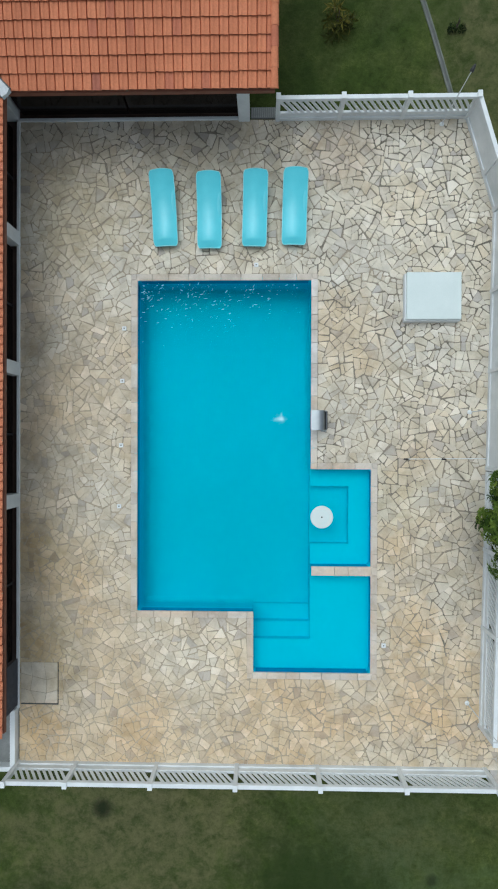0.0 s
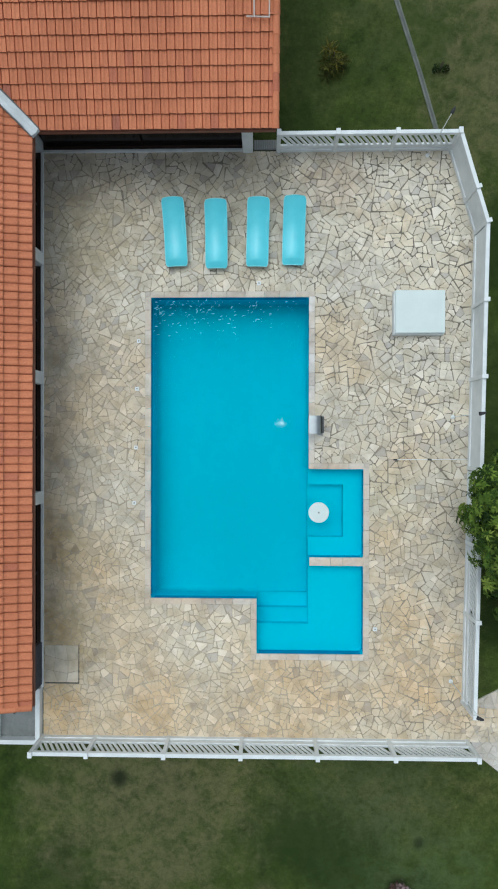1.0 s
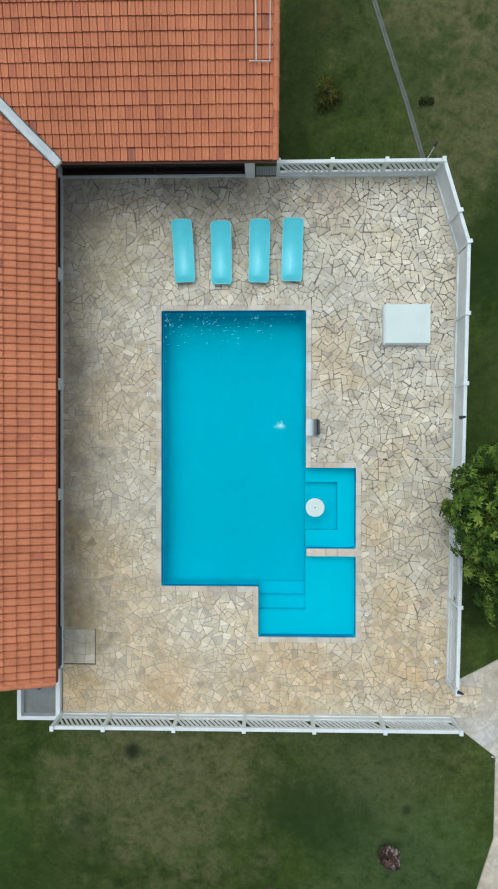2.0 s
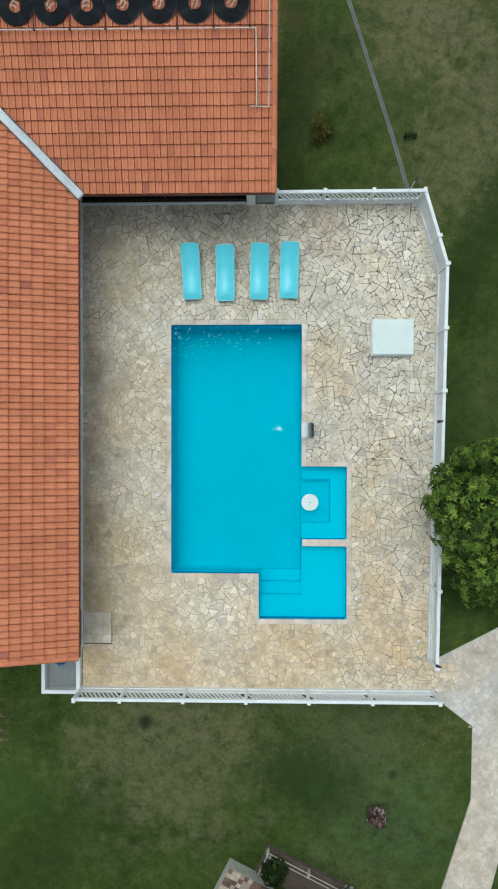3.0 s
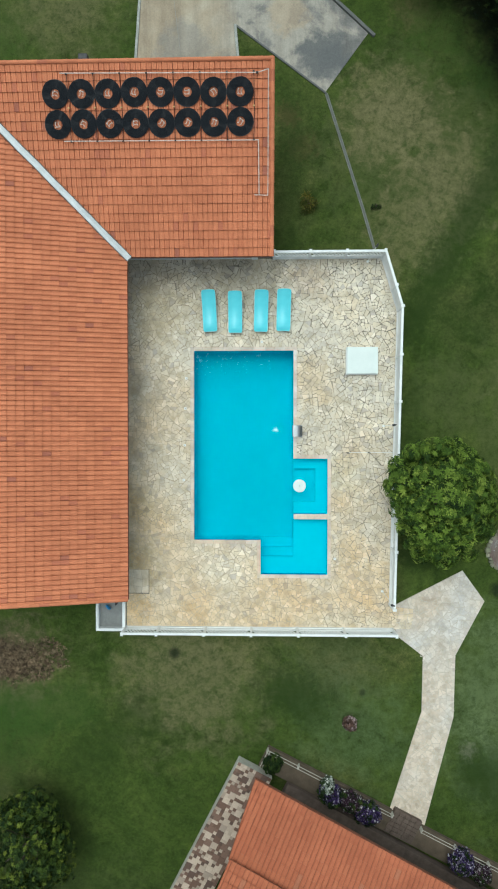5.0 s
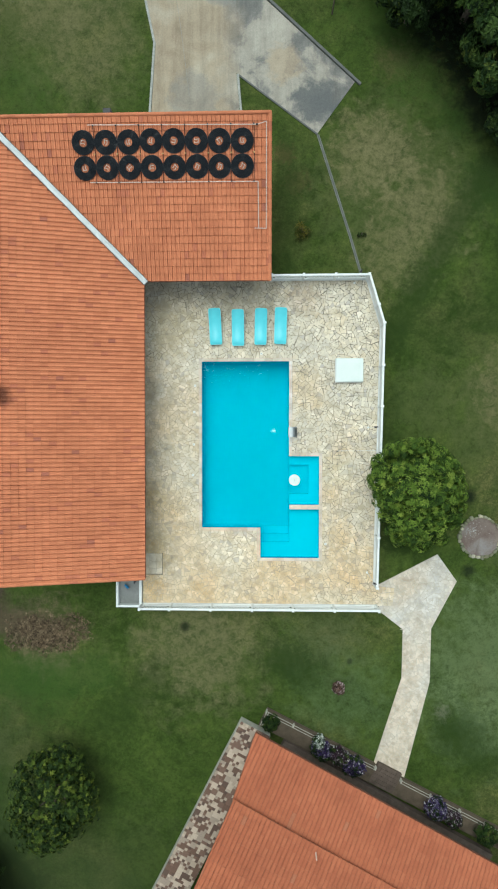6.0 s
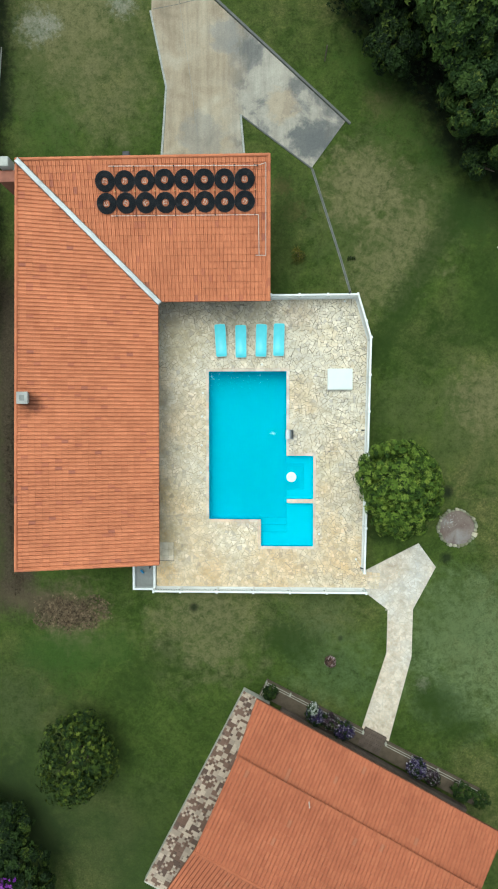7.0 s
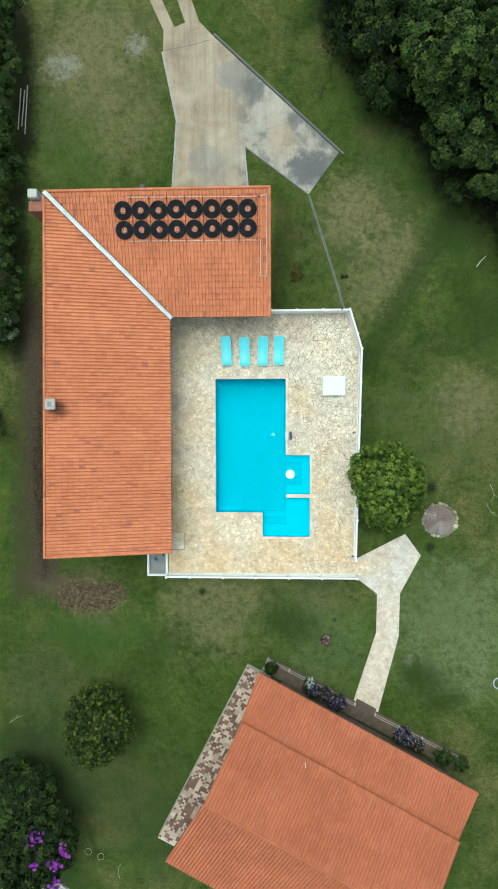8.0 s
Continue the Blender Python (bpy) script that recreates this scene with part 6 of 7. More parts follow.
def build_side_paving():
    """Chequered setts beside the second house, on a low terrace."""
    slab_ob = part("pavement", one_box(-0.005, 1.73, -13.3, 0.005, -0.3, 0.42, bevel=0.01), RAIL, at=H2 @ pose(-0.34, -1.06, 0, 0, 0, 1.2))
    tagged(slab_ob, "low terrace paved with brown and buff square setts", "paving", kind="structure")
    rng = random.Random(17)
    size, count, wide, long = 0.155, 0, 11, 85
    v1, f1 = slab_mesh("sett", [(0.003, 0.003), (0.153, 0.003), (0.153, 0.152), (0.003, 0.152)], 0.0, 0.035, 0.006)
    v2, f2 = slab_mesh("sett", [(0.003, 0.003), (0.309, 0.003), (0.309, 0.307), (0.003, 0.307)], 0.0, 0.035, 0.006)
    kinds = []
    for mat in (SETT_BROWN, SETT_BUFF):
        pair = []
        for v, f in ((v1, f1), (v2, f2)):
            me = mesh_of("sett", v, f)
            me.materials.append(mat)
            pair.append(me)
        kinds.append((pair, mat, [], []))
    laid = set()
    # large square setts with small ones fitted between them
    for j in range(long):
        for i in range(wide):
            if (i, j) in laid:
                continue
            room = i + 1 < wide and j + 1 < long and not {(i + 1, j), (i, j + 1), (i + 1, j + 1)} & laid
            big = 1 if room and rng.random() < 0.22 else 0
            laid |= {(i + a, j + b) for a in range(1 + big) for b in range(1 + big)}
            x, y = i * 0.156, -(j + 1 + big) * size
            pair, mat, verts, faces = kinds[(i + j + int(rng.random() < 0.24)) % 2]
            z = 0.42 + rng.uniform(-0.004, 0.004)
            if count < 300:
                part("sett", pair[big], None, slab_ob, at=pose(x, y, z))
                count += 1
            else:
                off = len(verts)
                verts += [(a + x, b + y, c + z) for a, b, c in (v1, v2)[big]]
                faces += [tuple(off + q for q in g) for g in (f1, f2)[big]]
    for pair, mat, verts, faces in kinds:
        tagged(part("setts", mesh_of("setts", verts, faces), mat, slab_ob), kind="stuff")


build_side_paving()


# ---- foliage ----
def rosettes(rng, centres, normals, leaves, length, width, droop=0.35, spread=0.25):
    """Whorls of folded leaves: each leaf a small bent blade."""
    verts, faces = [], []
    for c, n in zip(centres, normals):
        n = Vector(n)
        n = (n + Vector((rng.gauss(0, spread), rng.gauss(0, spread), rng.gauss(0, spread)))).normalized()
        a = n.orthogonal().normalized()
        b = n.cross(a)
        turn = rng.uniform(0, 6.283)
        size = rng.uniform(0.75, 1.25)
        c = Vector(c)
        heart = len(verts)
        verts.append(tuple(c))
        for k in range(leaves):
            an = turn + 6.283 * k / leaves + rng.uniform(-0.25, 0.25)
            out = math.cos(an) * a + math.sin(an) * b
            rise = rng.uniform(0.1, 0.75)
            way = (out + n * rise).normalized()
            across = way.cross(n).normalized()
            ln, w = length * size * rng.uniform(0.7, 1.2), width * size * rng.uniform(0.8, 1.2)
            p1 = c + way * ln * 0.5
            tip = c + way * ln - n * ln * droop
            off = len(verts)
            verts += [tuple(p1 + across * w * 0.5 + n * w * 0.15), tuple(tip), tuple(p1 - across * w * 0.5 + n * w * 0.15), tuple(p1 - n * w * 0.08)]
            faces += [(heart, off + 3, off + 1, off), (heart, off + 2, off + 1, off + 3)]
    return verts, faces


def crown_points(rng, count, radii, centre, lumps=9, inner=0.55, low=-0.5, each=9, tuft=0.17):
    """Tufts through the outer shell of a lumpy crown, each a small cluster, with the ways they face."""
    bumps = [(Vector((rng.gauss(0, 1), rng.gauss(0, 1), rng.gauss(0, 0.8))).normalized(), rng.uniform(-0.26, 0.14)) for _ in range(lumps)]
    pts, outs = [], []
    while len(pts) < count:
        d = Vector((rng.gauss(0, 1), rng.gauss(0, 1), rng.gauss(0, 1))).normalized()
        if d.z < low:
            continue
        r = 1.0
        for b, k in bumps:
            r += k * max(0.0, d.dot(b)) ** 5
        r *= 1 - (1 - inner) * rng.random() ** 2.0
        size = tuft * rng.uniform(0.6, 1.4)
        for _ in range(each):
            e = Vector((rng.gauss(0, 1), rng.gauss(0, 1), rng.gauss(0, 0.7) + 0.5)).normalized() * size
            pts.append((centre[0] + d.x * radii[0] * r + e.x, centre[1] + d.y * radii[1] * r + e.y, centre[2] + d.z * radii[2] * r + e.z))
            outs.append((d.x + 2.5 * e.x / size, d.y + 2.5 * e.y / size, d.z + 0.4 + 2.0 * e.z / size))
    return pts, outs


def limbs(bm, rng, foot, top, radius, spread, count=7):
    f, t = Vector(foot), Vector(top)
    tube(bm, [f, f.lerp(t, 0.35) + Vector((0.05, 0.03, 0)), f.lerp(t, 0.7)], [radius, radius * 0.8, radius * 0.6], 9)
    for k in range(count):
        a = 6.283 * k / count + rng.uniform(-0.3, 0.3)
        s = f.lerp(t, rng.uniform(0.3, 0.68))
        e = t + Vector((math.cos(a) * spread, math.sin(a) * spread, rng.uniform(-0.2, 0.5)))
        mid = s.lerp(e, 0.5) + Vector((0, 0, 0.12))
        tube(bm, [s, mid, e], [radius * 0.45, radius * 0.3, radius * 0.1], 6)


def tree(at, radii, height, label, leaf, seed, whorls=1100, leaves=8, length=0.22, width=0.09, lumps=10, trunk=0.16, group="", name="tree", inner=0.55, low=-0.5, each=8, tuft=0.085):
    rng = random.Random(seed)
    t = thing(name, pose(at[0], at[1], -0.06), label, "tree" if name == "tree" else "shrub", group)
    bm = bmesh.new()
    limbs(bm, rng, (0, 0, -0.1), (0, 0, height), trunk, min(radii[0], radii[1]) * 0.7)
    part("trunk", bm, BARK, t)
    pts, outs = crown_points(rng, whorls, radii, (0, 0, height), lumps, inner, low, each, tuft * min(radii[0], 2.6))
    v, f = rosettes(rng, pts, outs, leaves, length, width)
    part("crown", mesh_of("crown", v, f), leaf, t)
    return t


tree((7.90, -2.17), (2.47, 2.46, 1.38), 1.92, "broad dense green tree with whorled leaves beside the fence", LEAF_BRIGHT, 51, 4900, 9, 0.20, 0.058, lumps=18, inner=0.50, each=14, tuft=0.105)
tree((-10.30, -18.20), (2.20, 2.80, 1.5), 1.7, "dark loose-leaved tree standing on the lawn", LEAF_SHRUB, 52, 4200, 7, 0.135, 0.06, lumps=26, inner=0.42, each=14, tuft=0.13)
bougain = tree((-14.7, -26.0), (2.8, 3.4, 1.6), 2.0, "large dark shrub with magenta flower clusters", LEAF_DARK, 53, 2600, 7, 0.24, 0.11, lumps=14)
tree((-15.6, -22.6), (2.2, 1.9, 1.2), 1.4, "dark loose shrub beside the flowering one", LEAF_DARK, 58, 1300, 7, 0.26, 0.11, lumps=14, name="shrub", trunk=0.08, each=12, tuft=0.14)
rng = random.Random(54)
pts, outs = [], []
for cx, cy in ((0.46, 1.34), (1.87, -0.18), (2.4, 0.6), (0.54, -0.22), (1.85, -1.64)):
    for _ in range(24):
        pts.append((cx + rng.gauss(0, 0.19), cy + rng.gauss(0, 0.19), 3.3 + rng.gauss(0, 0.2)))
        outs.append((0, 0, 1))
v, f = rosettes(rng, pts, outs, 5, 0.13, 0.10)
part("blossom", mesh_of("blossom", v, f), MAGENTA, bougain, "magenta flower clusters")

# the wood beyond the lawn, and the hedge behind the house
WOOD = "trees at the edge of the wood"
for x, y, r, h, k, leaf in (
    (6.7, 28.0, 2.9, 4.2, 1, LEAF_MID), (7.1, 24.5, 2.4, 3.2, 9, LEAF_DARK), (9.6, 26.0, 2.6, 4.4, 12, LEAF_WOOD), (10.6, 21.9, 3.0, 4.6, 2, LEAF_WOOD), (11.7, 18.4, 2.3, 3.2, 3, LEAF_MID), (15.0, 20.6, 3.6, 5.4, 4, LEAF_WOOD),
    (14.3, 16.4, 2.2, 2.8, 5, LEAF_MID), (12.6, 28.4, 3.4, 5.0, 6, LEAF_MID), (14.0, 25.0, 3.0, 5.2, 13, LEAF_WOOD), (17.8, 25.6, 3.6, 5.4, 7, LEAF_WOOD), (18.6, 17.6, 3.4, 4.8, 8, LEAF_MID), (16.0, 13.9, 1.7, 1.8, 10, LEAF_DARK), (4.9, 30.2, 2.4, 3.4, 11, LEAF_DARK), (7.7, 21.9, 1.8, 2.2, 14, LEAF_DARK), (5.7, 25.6, 1.5, 1.8, 15, LEAF_DARK), (12.6, 15.9, 1.3, 1.3, 16, LEAF_DARK)):
    tree((x, y), (r, r * 0.95, r * 0.62), h, "dense leafy tree at the edge of the wood" if leaf is LEAF_WOOD else "dark dense leafy tree at the edge of the wood", leaf, 600 + k, int(230 * r * r), 7, 0.33, 0.14, lumps=24, trunk=0.2, group=WOOD, inner=0.5, each=22, tuft=0.19)
for k, (x, y, r, h) in enumerate(((-16.6, 27.5, 1.9, 2.2), (-16.9, 23.8, 1.8, 1.9), (-16.8, 17.6, 1.7, 1.7), (-17.0, 14.0, 1.9, 1.9), (-17.0, 10.6, 1.9, 1.8), (-16.6, 20.6, 1.6, 1.5), (-17.2, 8.2, 1.5, 1.4), (-17.9, 1.2, 1.2, 1.0))):
    tree((x, y), (r, r * 1.25, r * 0.7), h, "dark green hedge shrub on the boundary", LEAF_MID, 700 + k, int(230 * r * r), 7, 0.24, 0.10, lumps=14, trunk=0.08, group="boundary hedge shrubs", name="hedge_shrub", inner=0.4, low=-0.8, each=18, tuft=0.20)
def palm(at, height, reach, seed):
    """A slender palm: ringed trunk, arching fronds with paired leaflets."""
    rng = random.Random(seed)
    t = thing("palm_tree", pose(at[0], at[1], -0.06), "slender palm with arching feathered fronds in the wood", "palm")
    bm = bmesh.new()
    tube(bm, [(0, 0, -0.1), (0.06, 0.02, height * 0.5), (0.02, 0.05, height)], [0.13, 0.10, 0.08], 9)
    part("trunk", bm, BARK, t)
    for k in range(11):
        a = 6.283 * k / 11 + rng.uniform(-0.2, 0.2)
        rise, ln = rng.uniform(0.35, 0.8), reach * rng.uniform(0.85, 1.1)
        ux, uy = math.cos(a), math.sin(a)
        spine = [Vector((0.02 + ux * ln * q, 0.05 + uy * ln * q, height + ln * (rise * q - 0.95 * q * q))) for q in (0, 0.15, 0.3, 0.45, 0.6, 0.75, 0.9, 1.0)]
        verts, faces = [], []
        for i in range(34):
            q = 0.12 + 0.88 * i / 34
            f = q * 7
            j = min(int(f), 6)
            p = spine[j].lerp(spine[j + 1], f - j)
            way = (spine[j + 1] - spine[j]).normalized()
            size = reach * 0.30 * math.sin(math.pi * min(1.0, 0.18 + 0.8 * q)) * rng.uniform(0.85, 1.1)
            for s in (-1, 1):
                out = (Vector((-uy * s, ux * s, -0.35)) + way * 0.7).normalized() * size
                off = len(verts)
                verts += [tuple(p - way * 0.02), tuple(p + out * 0.5 + way * 0.022 + Vector((0, 0, 0.02))), tuple(p + out), tuple(p + out * 0.5 - way * 0.022)]
                faces.append((off, off + 1, off + 2, off + 3))
        frond = part("frond", mesh_of("frond", verts, faces), LEAF_WOOD, t)
        bm = bmesh.new()
        tube(bm, spine, [0.03, 0.026, 0.022, 0.018, 0.014, 0.011, 0.008, 0.005], 5)
        part("rachis", bm, DRYLEAF, frond)


palm((15.6, 18.3), 4.6, 2.2, 66)
palm((16.4, 15.4), 3.4, 1.9, 67)
tree((-16.5, 7.9), (0.8, 0.9, 0.6), 1.3, "pale-leaved bush in the boundary hedge", LEAF_PALE, 711, 170, 7, 0.26, 0.10, lumps=8, trunk=0.05, group="boundary hedge shrubs", name="hedge_shrub", each=10, tuft=0.2)
# soft undergrowth below the wood
rng = random.Random(65)
pts, outs = [], []
while len(pts) < 6500:
    x, y = rng.uniform(4, 22), rng.uniform(11, 32)
    edge = 25.2 - (x - 3.2) * 1.10 if x < 12 else 15.5 - (x - 12) * 0.75
    if y > edge + 0.7 + rng.uniform(0, 2.0):
        pts.append((x, y, rng.uniform(-0.02, 0.6)))
        outs.append((0, 0, 1))
v, f = rosettes(rng, pts, outs, 6, 0.17, 0.08)
tagged(part("undergrowth", mesh_of("undergrowth", v, f), LEAF_DARK), "dark tangled undergrowth below the wood", "undergrowth", kind="stuff")


# ---- flower bed along the second house ----
def bush(at, radii, mats, seed, label, count=260, name="shrub", parent_z=0.0, leaf=(0.13, 0.055), m=Matrix()):
    rng = random.Random(seed)
    t = thing(name, m @ pose(at[0], at[1], at[2]), label, "shrub")
    bm = bmesh.new()
    limbs(bm, rng, (0, 0, -0.02), (0, 0, radii[2] * 0.8), 0.03, min(radii[0], radii[1]) * 0.6, 5)
    part("stem", bm, BARK, t)
    for i, (mat, share, nm) in enumerate(mats):
        pts, outs = crown_points(rng, int(count * share), (radii[0] * (1 + 0.04 * i), radii[1] * (1 + 0.04 * i), radii[2] * (1 + 0.05 * i)), (0, 0, radii[2] * 0.8), 8, 0.45, -0.4, 4, 0.07)
        v, f = rosettes(rng, pts, outs, 6 if i == 0 else 5, leaf[0] * (1 if i == 0 else 0.40), leaf[1] * (1 if i == 0 else 0.62))
        part(nm, mesh_of(nm, v, f), mat, t)
    return t


BED = H2 @ pose(0.62, 0.05, 0, 0, 0, 1.5)


def build_bed():
    ob = part("flower_bed", one_box(0.0, 14.3, -1.0, 0.0, -0.3, 0.14), SOIL, at=BED)
    tagged(ob, "raised bed of bare dark soil along the second house", "flower bed", kind="structure")
    r = thing("bed_railing", BED @ pose(0, 0, 0.14), "low weathered double rail round the flower bed", "railing")
    part("coping", one_box(0.0, 6.45, -0.02, 0.035, -0.4, 0.02, bevel=0.01), SOIL, r)
    part("coping", one_box(7.95, 14.2, -0.02, 0.035, -0.4, 0.02, bevel=0.01), SOIL, r)
    for y0 in (0.0, -0.13):
        for a, b in ((0.0, 6.45), (7.95, 14.2)):
            bm = bmesh.new()
            tube(bm, [(a, y0, 0.26), (b, y0, 0.26)], 0.015, 6)
            part("rail", bm, RAIL, r)
        bm = bmesh.new()
        tube(bm, [(-y0 * 0.8, -0.9, 0.26), (-y0 * 0.8, 0.0, 0.26)], 0.015, 6)
        part("rail", bm, RAIL, r)
    for x in (0.0, 1.6, 3.2, 4.8, 6.45, 7.95, 9.7, 11.4, 12.9, 14.2):
        part("post", one_box(x - 0.025, x + 0.025, -0.15, 0.02, 0.0, 0.28, bevel=0.006), RAIL, r)
    steps = thing("brick_steps", BED @ pose(6.5, -1.0, 0), "worn dark brick steps that cross the flower bed", "steps")
    for j in range(6):
        for i in range(5):
            v, f = slab_mesh("brick", [(0.02 + i * 0.28, 0.02 + j * 0.2), (0.28 + i * 0.28, 0.02 + j * 0.2), (0.28 + i * 0.28, 0.205 + j * 0.2), (0.02 + i * 0.28, 0.205 + j * 0.2)], -0.1, 0.175 + 0.006 * ((i * 7 + j * 3) % 4), 0.01)
            part("brick", mesh_of("brick", v, f), BRICKPATH, steps)
    bush((0.45, -0.40, 0.14), (0.45, 0.42, 0.40), [(LEAF_DARK, 1.0, "foliage")], 81, "small dark green shrub in the flower bed", 260, m=BED)
    for i, (x, y, rx, ry, rz, petal, label) in enumerate((
            (3.12, -0.14, 0.28, 0.34, 0.40, WHITEPETAL, "white flowering shrub in the flower bed"), (3.45, -0.45, 0.58, 0.48, 0.45, PURPLE, "violet flowering shrub in the flower bed"),
            (4.35, -0.30, 0.58, 0.50, 0.42, MAROON, "dark maroon shrub with pale flower specks"), (5.35, -0.42, 0.58, 0.50, 0.42, PURPLE, "violet flowering shrub in the flower bed"),
            (10.1, -0.40, 0.56, 0.52, 0.45, PURPLE, "violet flowering shrub in the flower bed"), (11.2, -0.55, 0.45, 0.40, 0.33, MAROON, "dark maroon shrub with pale flower specks"))):
        bush((x, y, 0.14), (rx, ry, rz), [(LEAF_DARK, 0.6, "foliage"), (petal, 4.0, "blossom")], 82 + i, label, 330, m=BED, leaf=(0.12, 0.05))
    bush((13.0, -0.45, 0.14), (0.8, 0.55, 0.45), [(LEAF_MID, 1.0, "foliage")], 90, "low leafy green shrub in the flower bed", 320, m=BED)
    bush((14.2, -0.3, 0.14), (0.6, 0.5, 0.4), [(LEAF_MID, 1.0, "foliage")], 91, "low leafy green shrub in the flower bed", 200, m=BED)


build_bed()
bush((4.30, -12.85, -0.06), (0.30, 0.32, 0.34), [(TWIGLEAF, 0.6, "foliage"), (TWIG, 2.0, "blossom")], 95, "small rounded shrub with pale dry flowers on the lawn", 230)


# ---- fire pit, litter and loose things on the lawn ----
def build_fire_pit():
    t = thing("fire_pit", pose(11.72, -4.90, -0.06), "round fire pit ringed with rough stones, ash inside", "fire pit")
    bm = bmesh.new()
    lathe(bm, [(1.08, -0.1), (1.08, 0.02)], 40)
    part("ash_bed", bm, ASH, t, "grey ash over bare brown earth")
    rng = random.Random(70)
    edge = [0.0]
    while edge[-1] < 6.10:
        edge.append(edge[-1] + rng.uniform(0.13, 0.28))
    edge[-1] = 6.283
    for a0, a1 in zip(edge, edge[1:]):
        a0, a1 = a0 + 0.008, a1 - 0.008
        r0, r1 = 1.0 + rng.uniform(-0.05, 0.04), 1.15 + rng.uniform(-0.05, 0.09)
        poly = [(r * math.cos(a), r * math.sin(a)) for r, a in ((r0, a0 + 0.02), (r1 * 0.96, a0), (r1, a0 * 0.6 + a1 * 0.4), (r1 * rng.uniform(0.94, 1.0), a1), (r0 * rng.uniform(0.98, 1.03), a1 - 0.02))]
        v, f = slab_mesh("stone", poly, -0.05, 0.13 + rng.uniform(-0.05, 0.06), 0.035, (rng.uniform(-0.15, 0.15), rng.uniform(-0.15, 0.15)))
        part("stone", mesh_of("stone", v, f), PITSTONE, t)
    bm = bmesh.new()
    rng = random.Random(71)
    for _ in range(110):
        a, r = rng.uniform(0, 6.283), abs(rng.gauss(0, 0.30))
        m = Matrix.Translation((-0.32 + r * math.cos(a), 0.35 + r * math.sin(a), 0.02)) @ Euler((rng.random() * 3, rng.random() * 3, 0)).to_matrix().to_4x4() @ Matrix.Diagonal((1.4, 0.8, 0.6, 1))
        bmesh.ops.create_icosphere(bm, subdivisions=1, radius=rng.uniform(0.010, 0.032), matrix=m)
    part("ash_heap", bm, CHIMNEY, t, "pale ash and burnt lumps")


def litter(name, cx, cy, rx, ry, count, seed, mat, label, size=(0.16, 0.05), category="leaf litter"):
    rng = random.Random(seed)
    pts, outs = [], []
    while len(pts) < count:
        x, y = rng.uniform(-1, 1), rng.uniform(-1, 1)
        edge = 0.8 + 0.35 * noise.noise((x * 2.1, y * 2.1, seed))
        if x * x + y * y < edge * edge * 1.4 * rng.random() ** 1.3:
            pts.append((cx + x * rx, cy + y * ry, -0.045 + rng.uniform(0, 0.03)))
            outs.append((0, 0, 1))
    v, f = rosettes(rng, pts, outs, 4, size[0], size[1], 0.2, 0.4)
    tagged(part(name, mesh_of(name, v, f), mat), label, category, kind="stuff")


build_fire_pit()
litter("leaf_litter", -11.35, -10.25, 2.7, 1.35, 1700, 72, LITTER, "patch of dry brown cut leaves on the lawn", (0.10, 0.035))
litter("soil_litter", -14.7, -2.5, 0.75, 8.0, 900, 73, SOILLEAF, "dark rotting leaves on bare soil behind the house", (0.09, 0.035))


def build_water_tank():
    t = thing("water_tank", pose(-13.2, 14.55, 0), "white tank on a red-brown stand beside the house", "tank")
    part("stand", one_box(-0.42, 0.55, -0.55, 0.05, -0.3, 3.95, bevel=0.02), TERRACOTTA, t)
    part("stand_top", one_box(-0.42, 0.55, 0.05, 0.55, -0.3, 3.6, bevel=0.02), PLASTER, t)
    part("tank_body", one_box(-0.32, 0.25, 0.10, 0.62, 3.6, 4.35, bevel=0.06), TANKWHITE, t)


def build_hoop():
    t = thing("plastic_hoop", pose(15.62, -15.68, -0.04), "pale blue plastic hoop lying on the grass", "hoop")
    bm = bmesh.new()
    pts = [(0.28 * math.cos(a), 0.34 * math.sin(a), 0.02) for a in np.linspace(0, 2 * math.pi, 33)]
    tube(bm, pts, 0.035, 8)
    part("ring", bm, PALEBLUE, t)


def build_stakes():
    t = thing("old_fence", pose(-15.6, 22.4, -0.06), "remains of a grey wooden rail fence by the hedge", "fence")
    for x, y0, y1 in ((-0.35, -1.6, 1.0), (-0.1, -1.4, 0.9), (0.1, -1.9, 1.2)):
        bm = bmesh.new()
        tube(bm, [(x, y0, 0.06), (x + 0.25, y1, 0.10)], 0.035, 6)
        part("rail", bm, GREYRAIL, t)
    s = thing("stake", pose(3.86, 22.4, -0.06), "thin dark wooden stake in the lawn", "stake")
    bm = bmesh.new()
    tube(bm, [(0, 0, -0.1), (0.02, 0.05, 1.3)], 0.04, 7)
    part("pole", bm, BARK, s)
    b = thing("branch", pose(14.2, 11.85, -0.03, 0, 0, 50), "pale fallen branch on the lawn", "branch")
    bm = bmesh.new()
    tube(bm, [(-0.5, 0, 0.02), (-0.1, 0.05, 0.05), (0.4, -0.02, 0.02)], [0.03, 0.025, 0.012], 6)
    part("limb", bm, PVC, b)


build_water_tank()
build_hoop()
build_stakes()


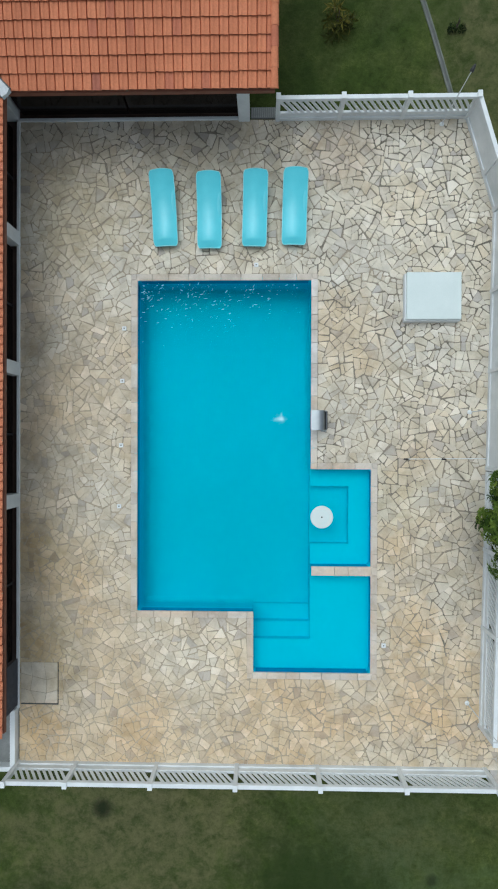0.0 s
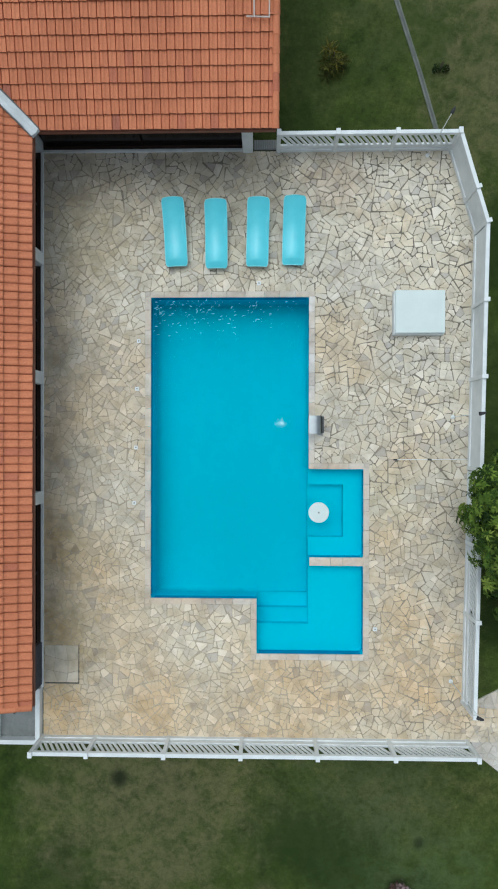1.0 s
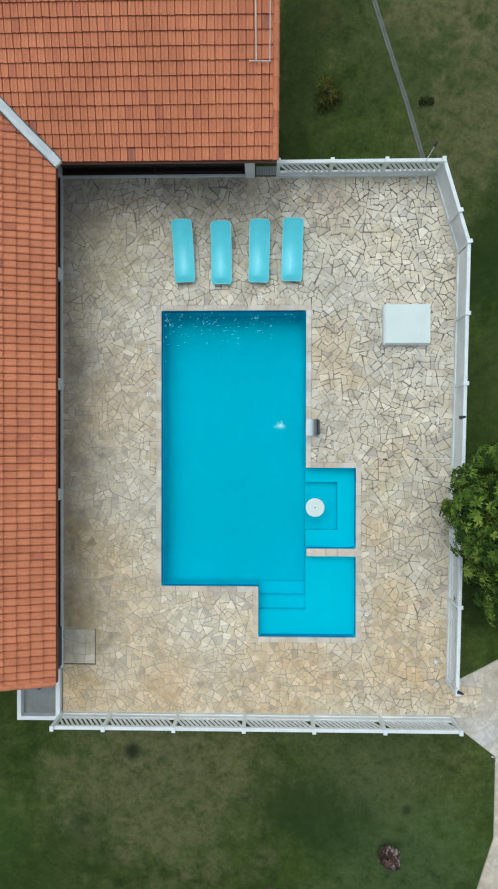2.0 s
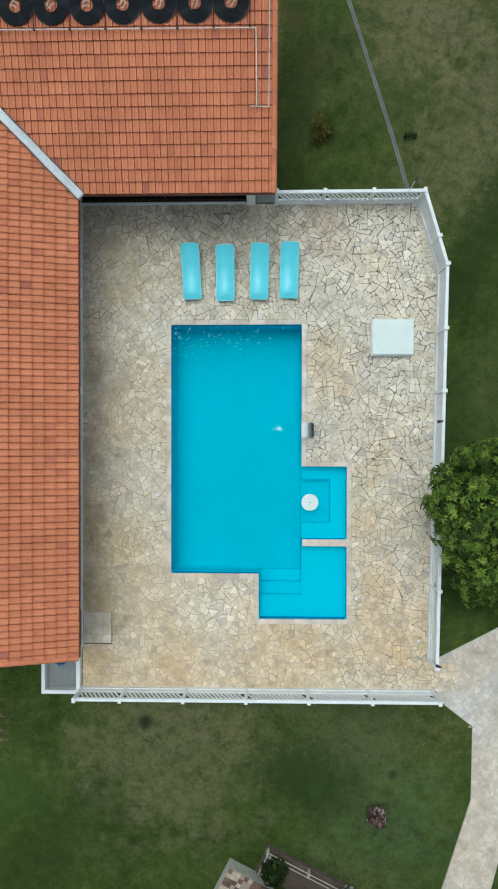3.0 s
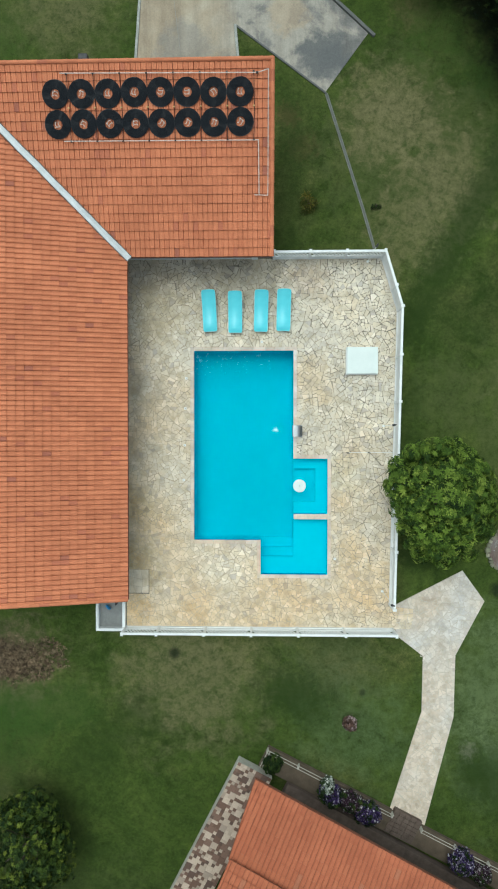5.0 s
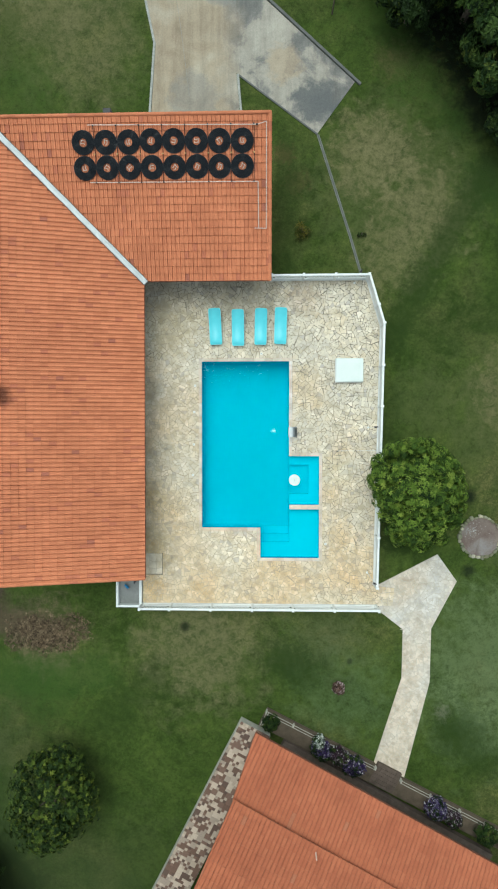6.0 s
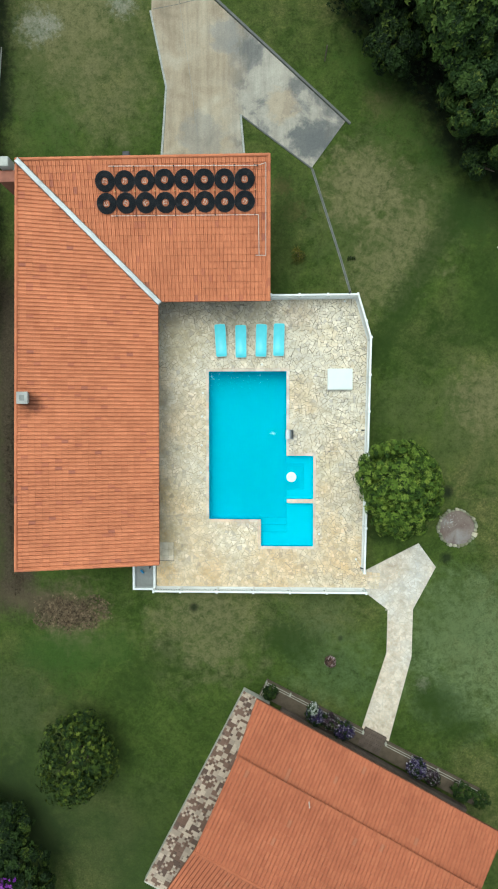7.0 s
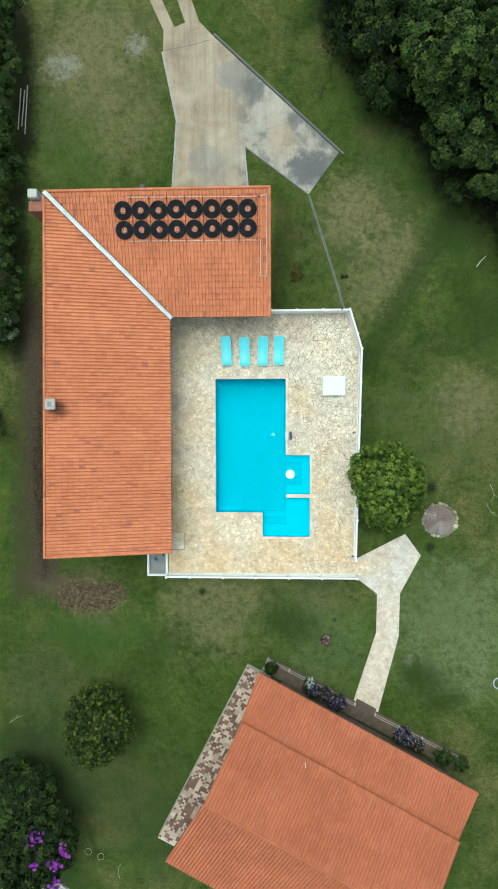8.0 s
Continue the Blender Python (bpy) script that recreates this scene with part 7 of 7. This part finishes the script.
# ---- small loose things on the lawn ----
def build_wire_rings():
    first = thing("wire_ring", pose(-11.85, -27.95, -0.04), "thin pale wire ring lying in the grass", "ring", "wire rings in the grass")
    bm = bmesh.new()
    tube(bm, [((0.24 + 0.012 * math.sin(5 * a)) * math.cos(a), 0.22 * math.sin(a), 0.02 + 0.01 * math.sin(3 * a)) for a in np.linspace(0, 2 * math.pi, 33)], 0.009, 6)
    part("wire", bm, RAIL, first)
    copy_thing(first, pose(-10.99, -28.28, -0.04, 0, 0, 70))


def build_branches():
    for x, y, rz, bend in ((14.98, -3.1, -85, 0.18), (15.05, -4.2, -50, -0.12), (-16.75, -18.8, 30, 0.10), (-9.6, -29.2, 80, 0.2)):
        b = thing("branch", pose(x, y, -0.03, 0, 0, rz), "thin pale fallen branch on the grass", "branch", "fallen branches on the lawn")
        bm = bmesh.new()
        tube(bm, [(-0.55, 0, 0.01), (-0.2, bend * 0.7, 0.05), (0.15, bend, 0.04), (0.55, 0, 0.01)], [0.014, 0.013, 0.011, 0.006], 6)
        part("limb", bm, GREYRAIL, b)
        bm = bmesh.new()
        tube(bm, [(0.1, bend, 0.04), (0.3, bend + 0.18, 0.05)], [0.009, 0.005], 6)
        part("twig", bm, GREYRAIL, b)


def build_lawn_details():
    slab_ob = thing("paving_slab", pose(-14.3, -30.7, -0.06, 0, 0, -32), "grey concrete slab by the flowering shrub", "slab")
    part("top", one_box(-0.7, 1.3, -0.9, 0.5, -0.1, 0.10, bevel=0.02), GREYCONC, slab_ob)
    part("edging", one_box(-0.7, 1.3, 0.52, 0.60, -0.1, 0.14, bevel=0.01), RAIL, slab_ob)


build_wire_rings()
build_branches()
build_lawn_details()
bush((5.42, 10.95, -0.06), (0.26, 0.08, 0.06), [(LEAF_DARK, 1.0, "foliage")], 98, "small dark weed clump beside the drain channel", 26, leaf=(0.12, 0.03))
bush((2.32, 11.11, -0.06), (0.34, 0.40, 0.20), [(DRYLEAF, 1.0, "foliage")], 97, "small yellowing plant on the lawn", 32, leaf=(0.34, 0.045))
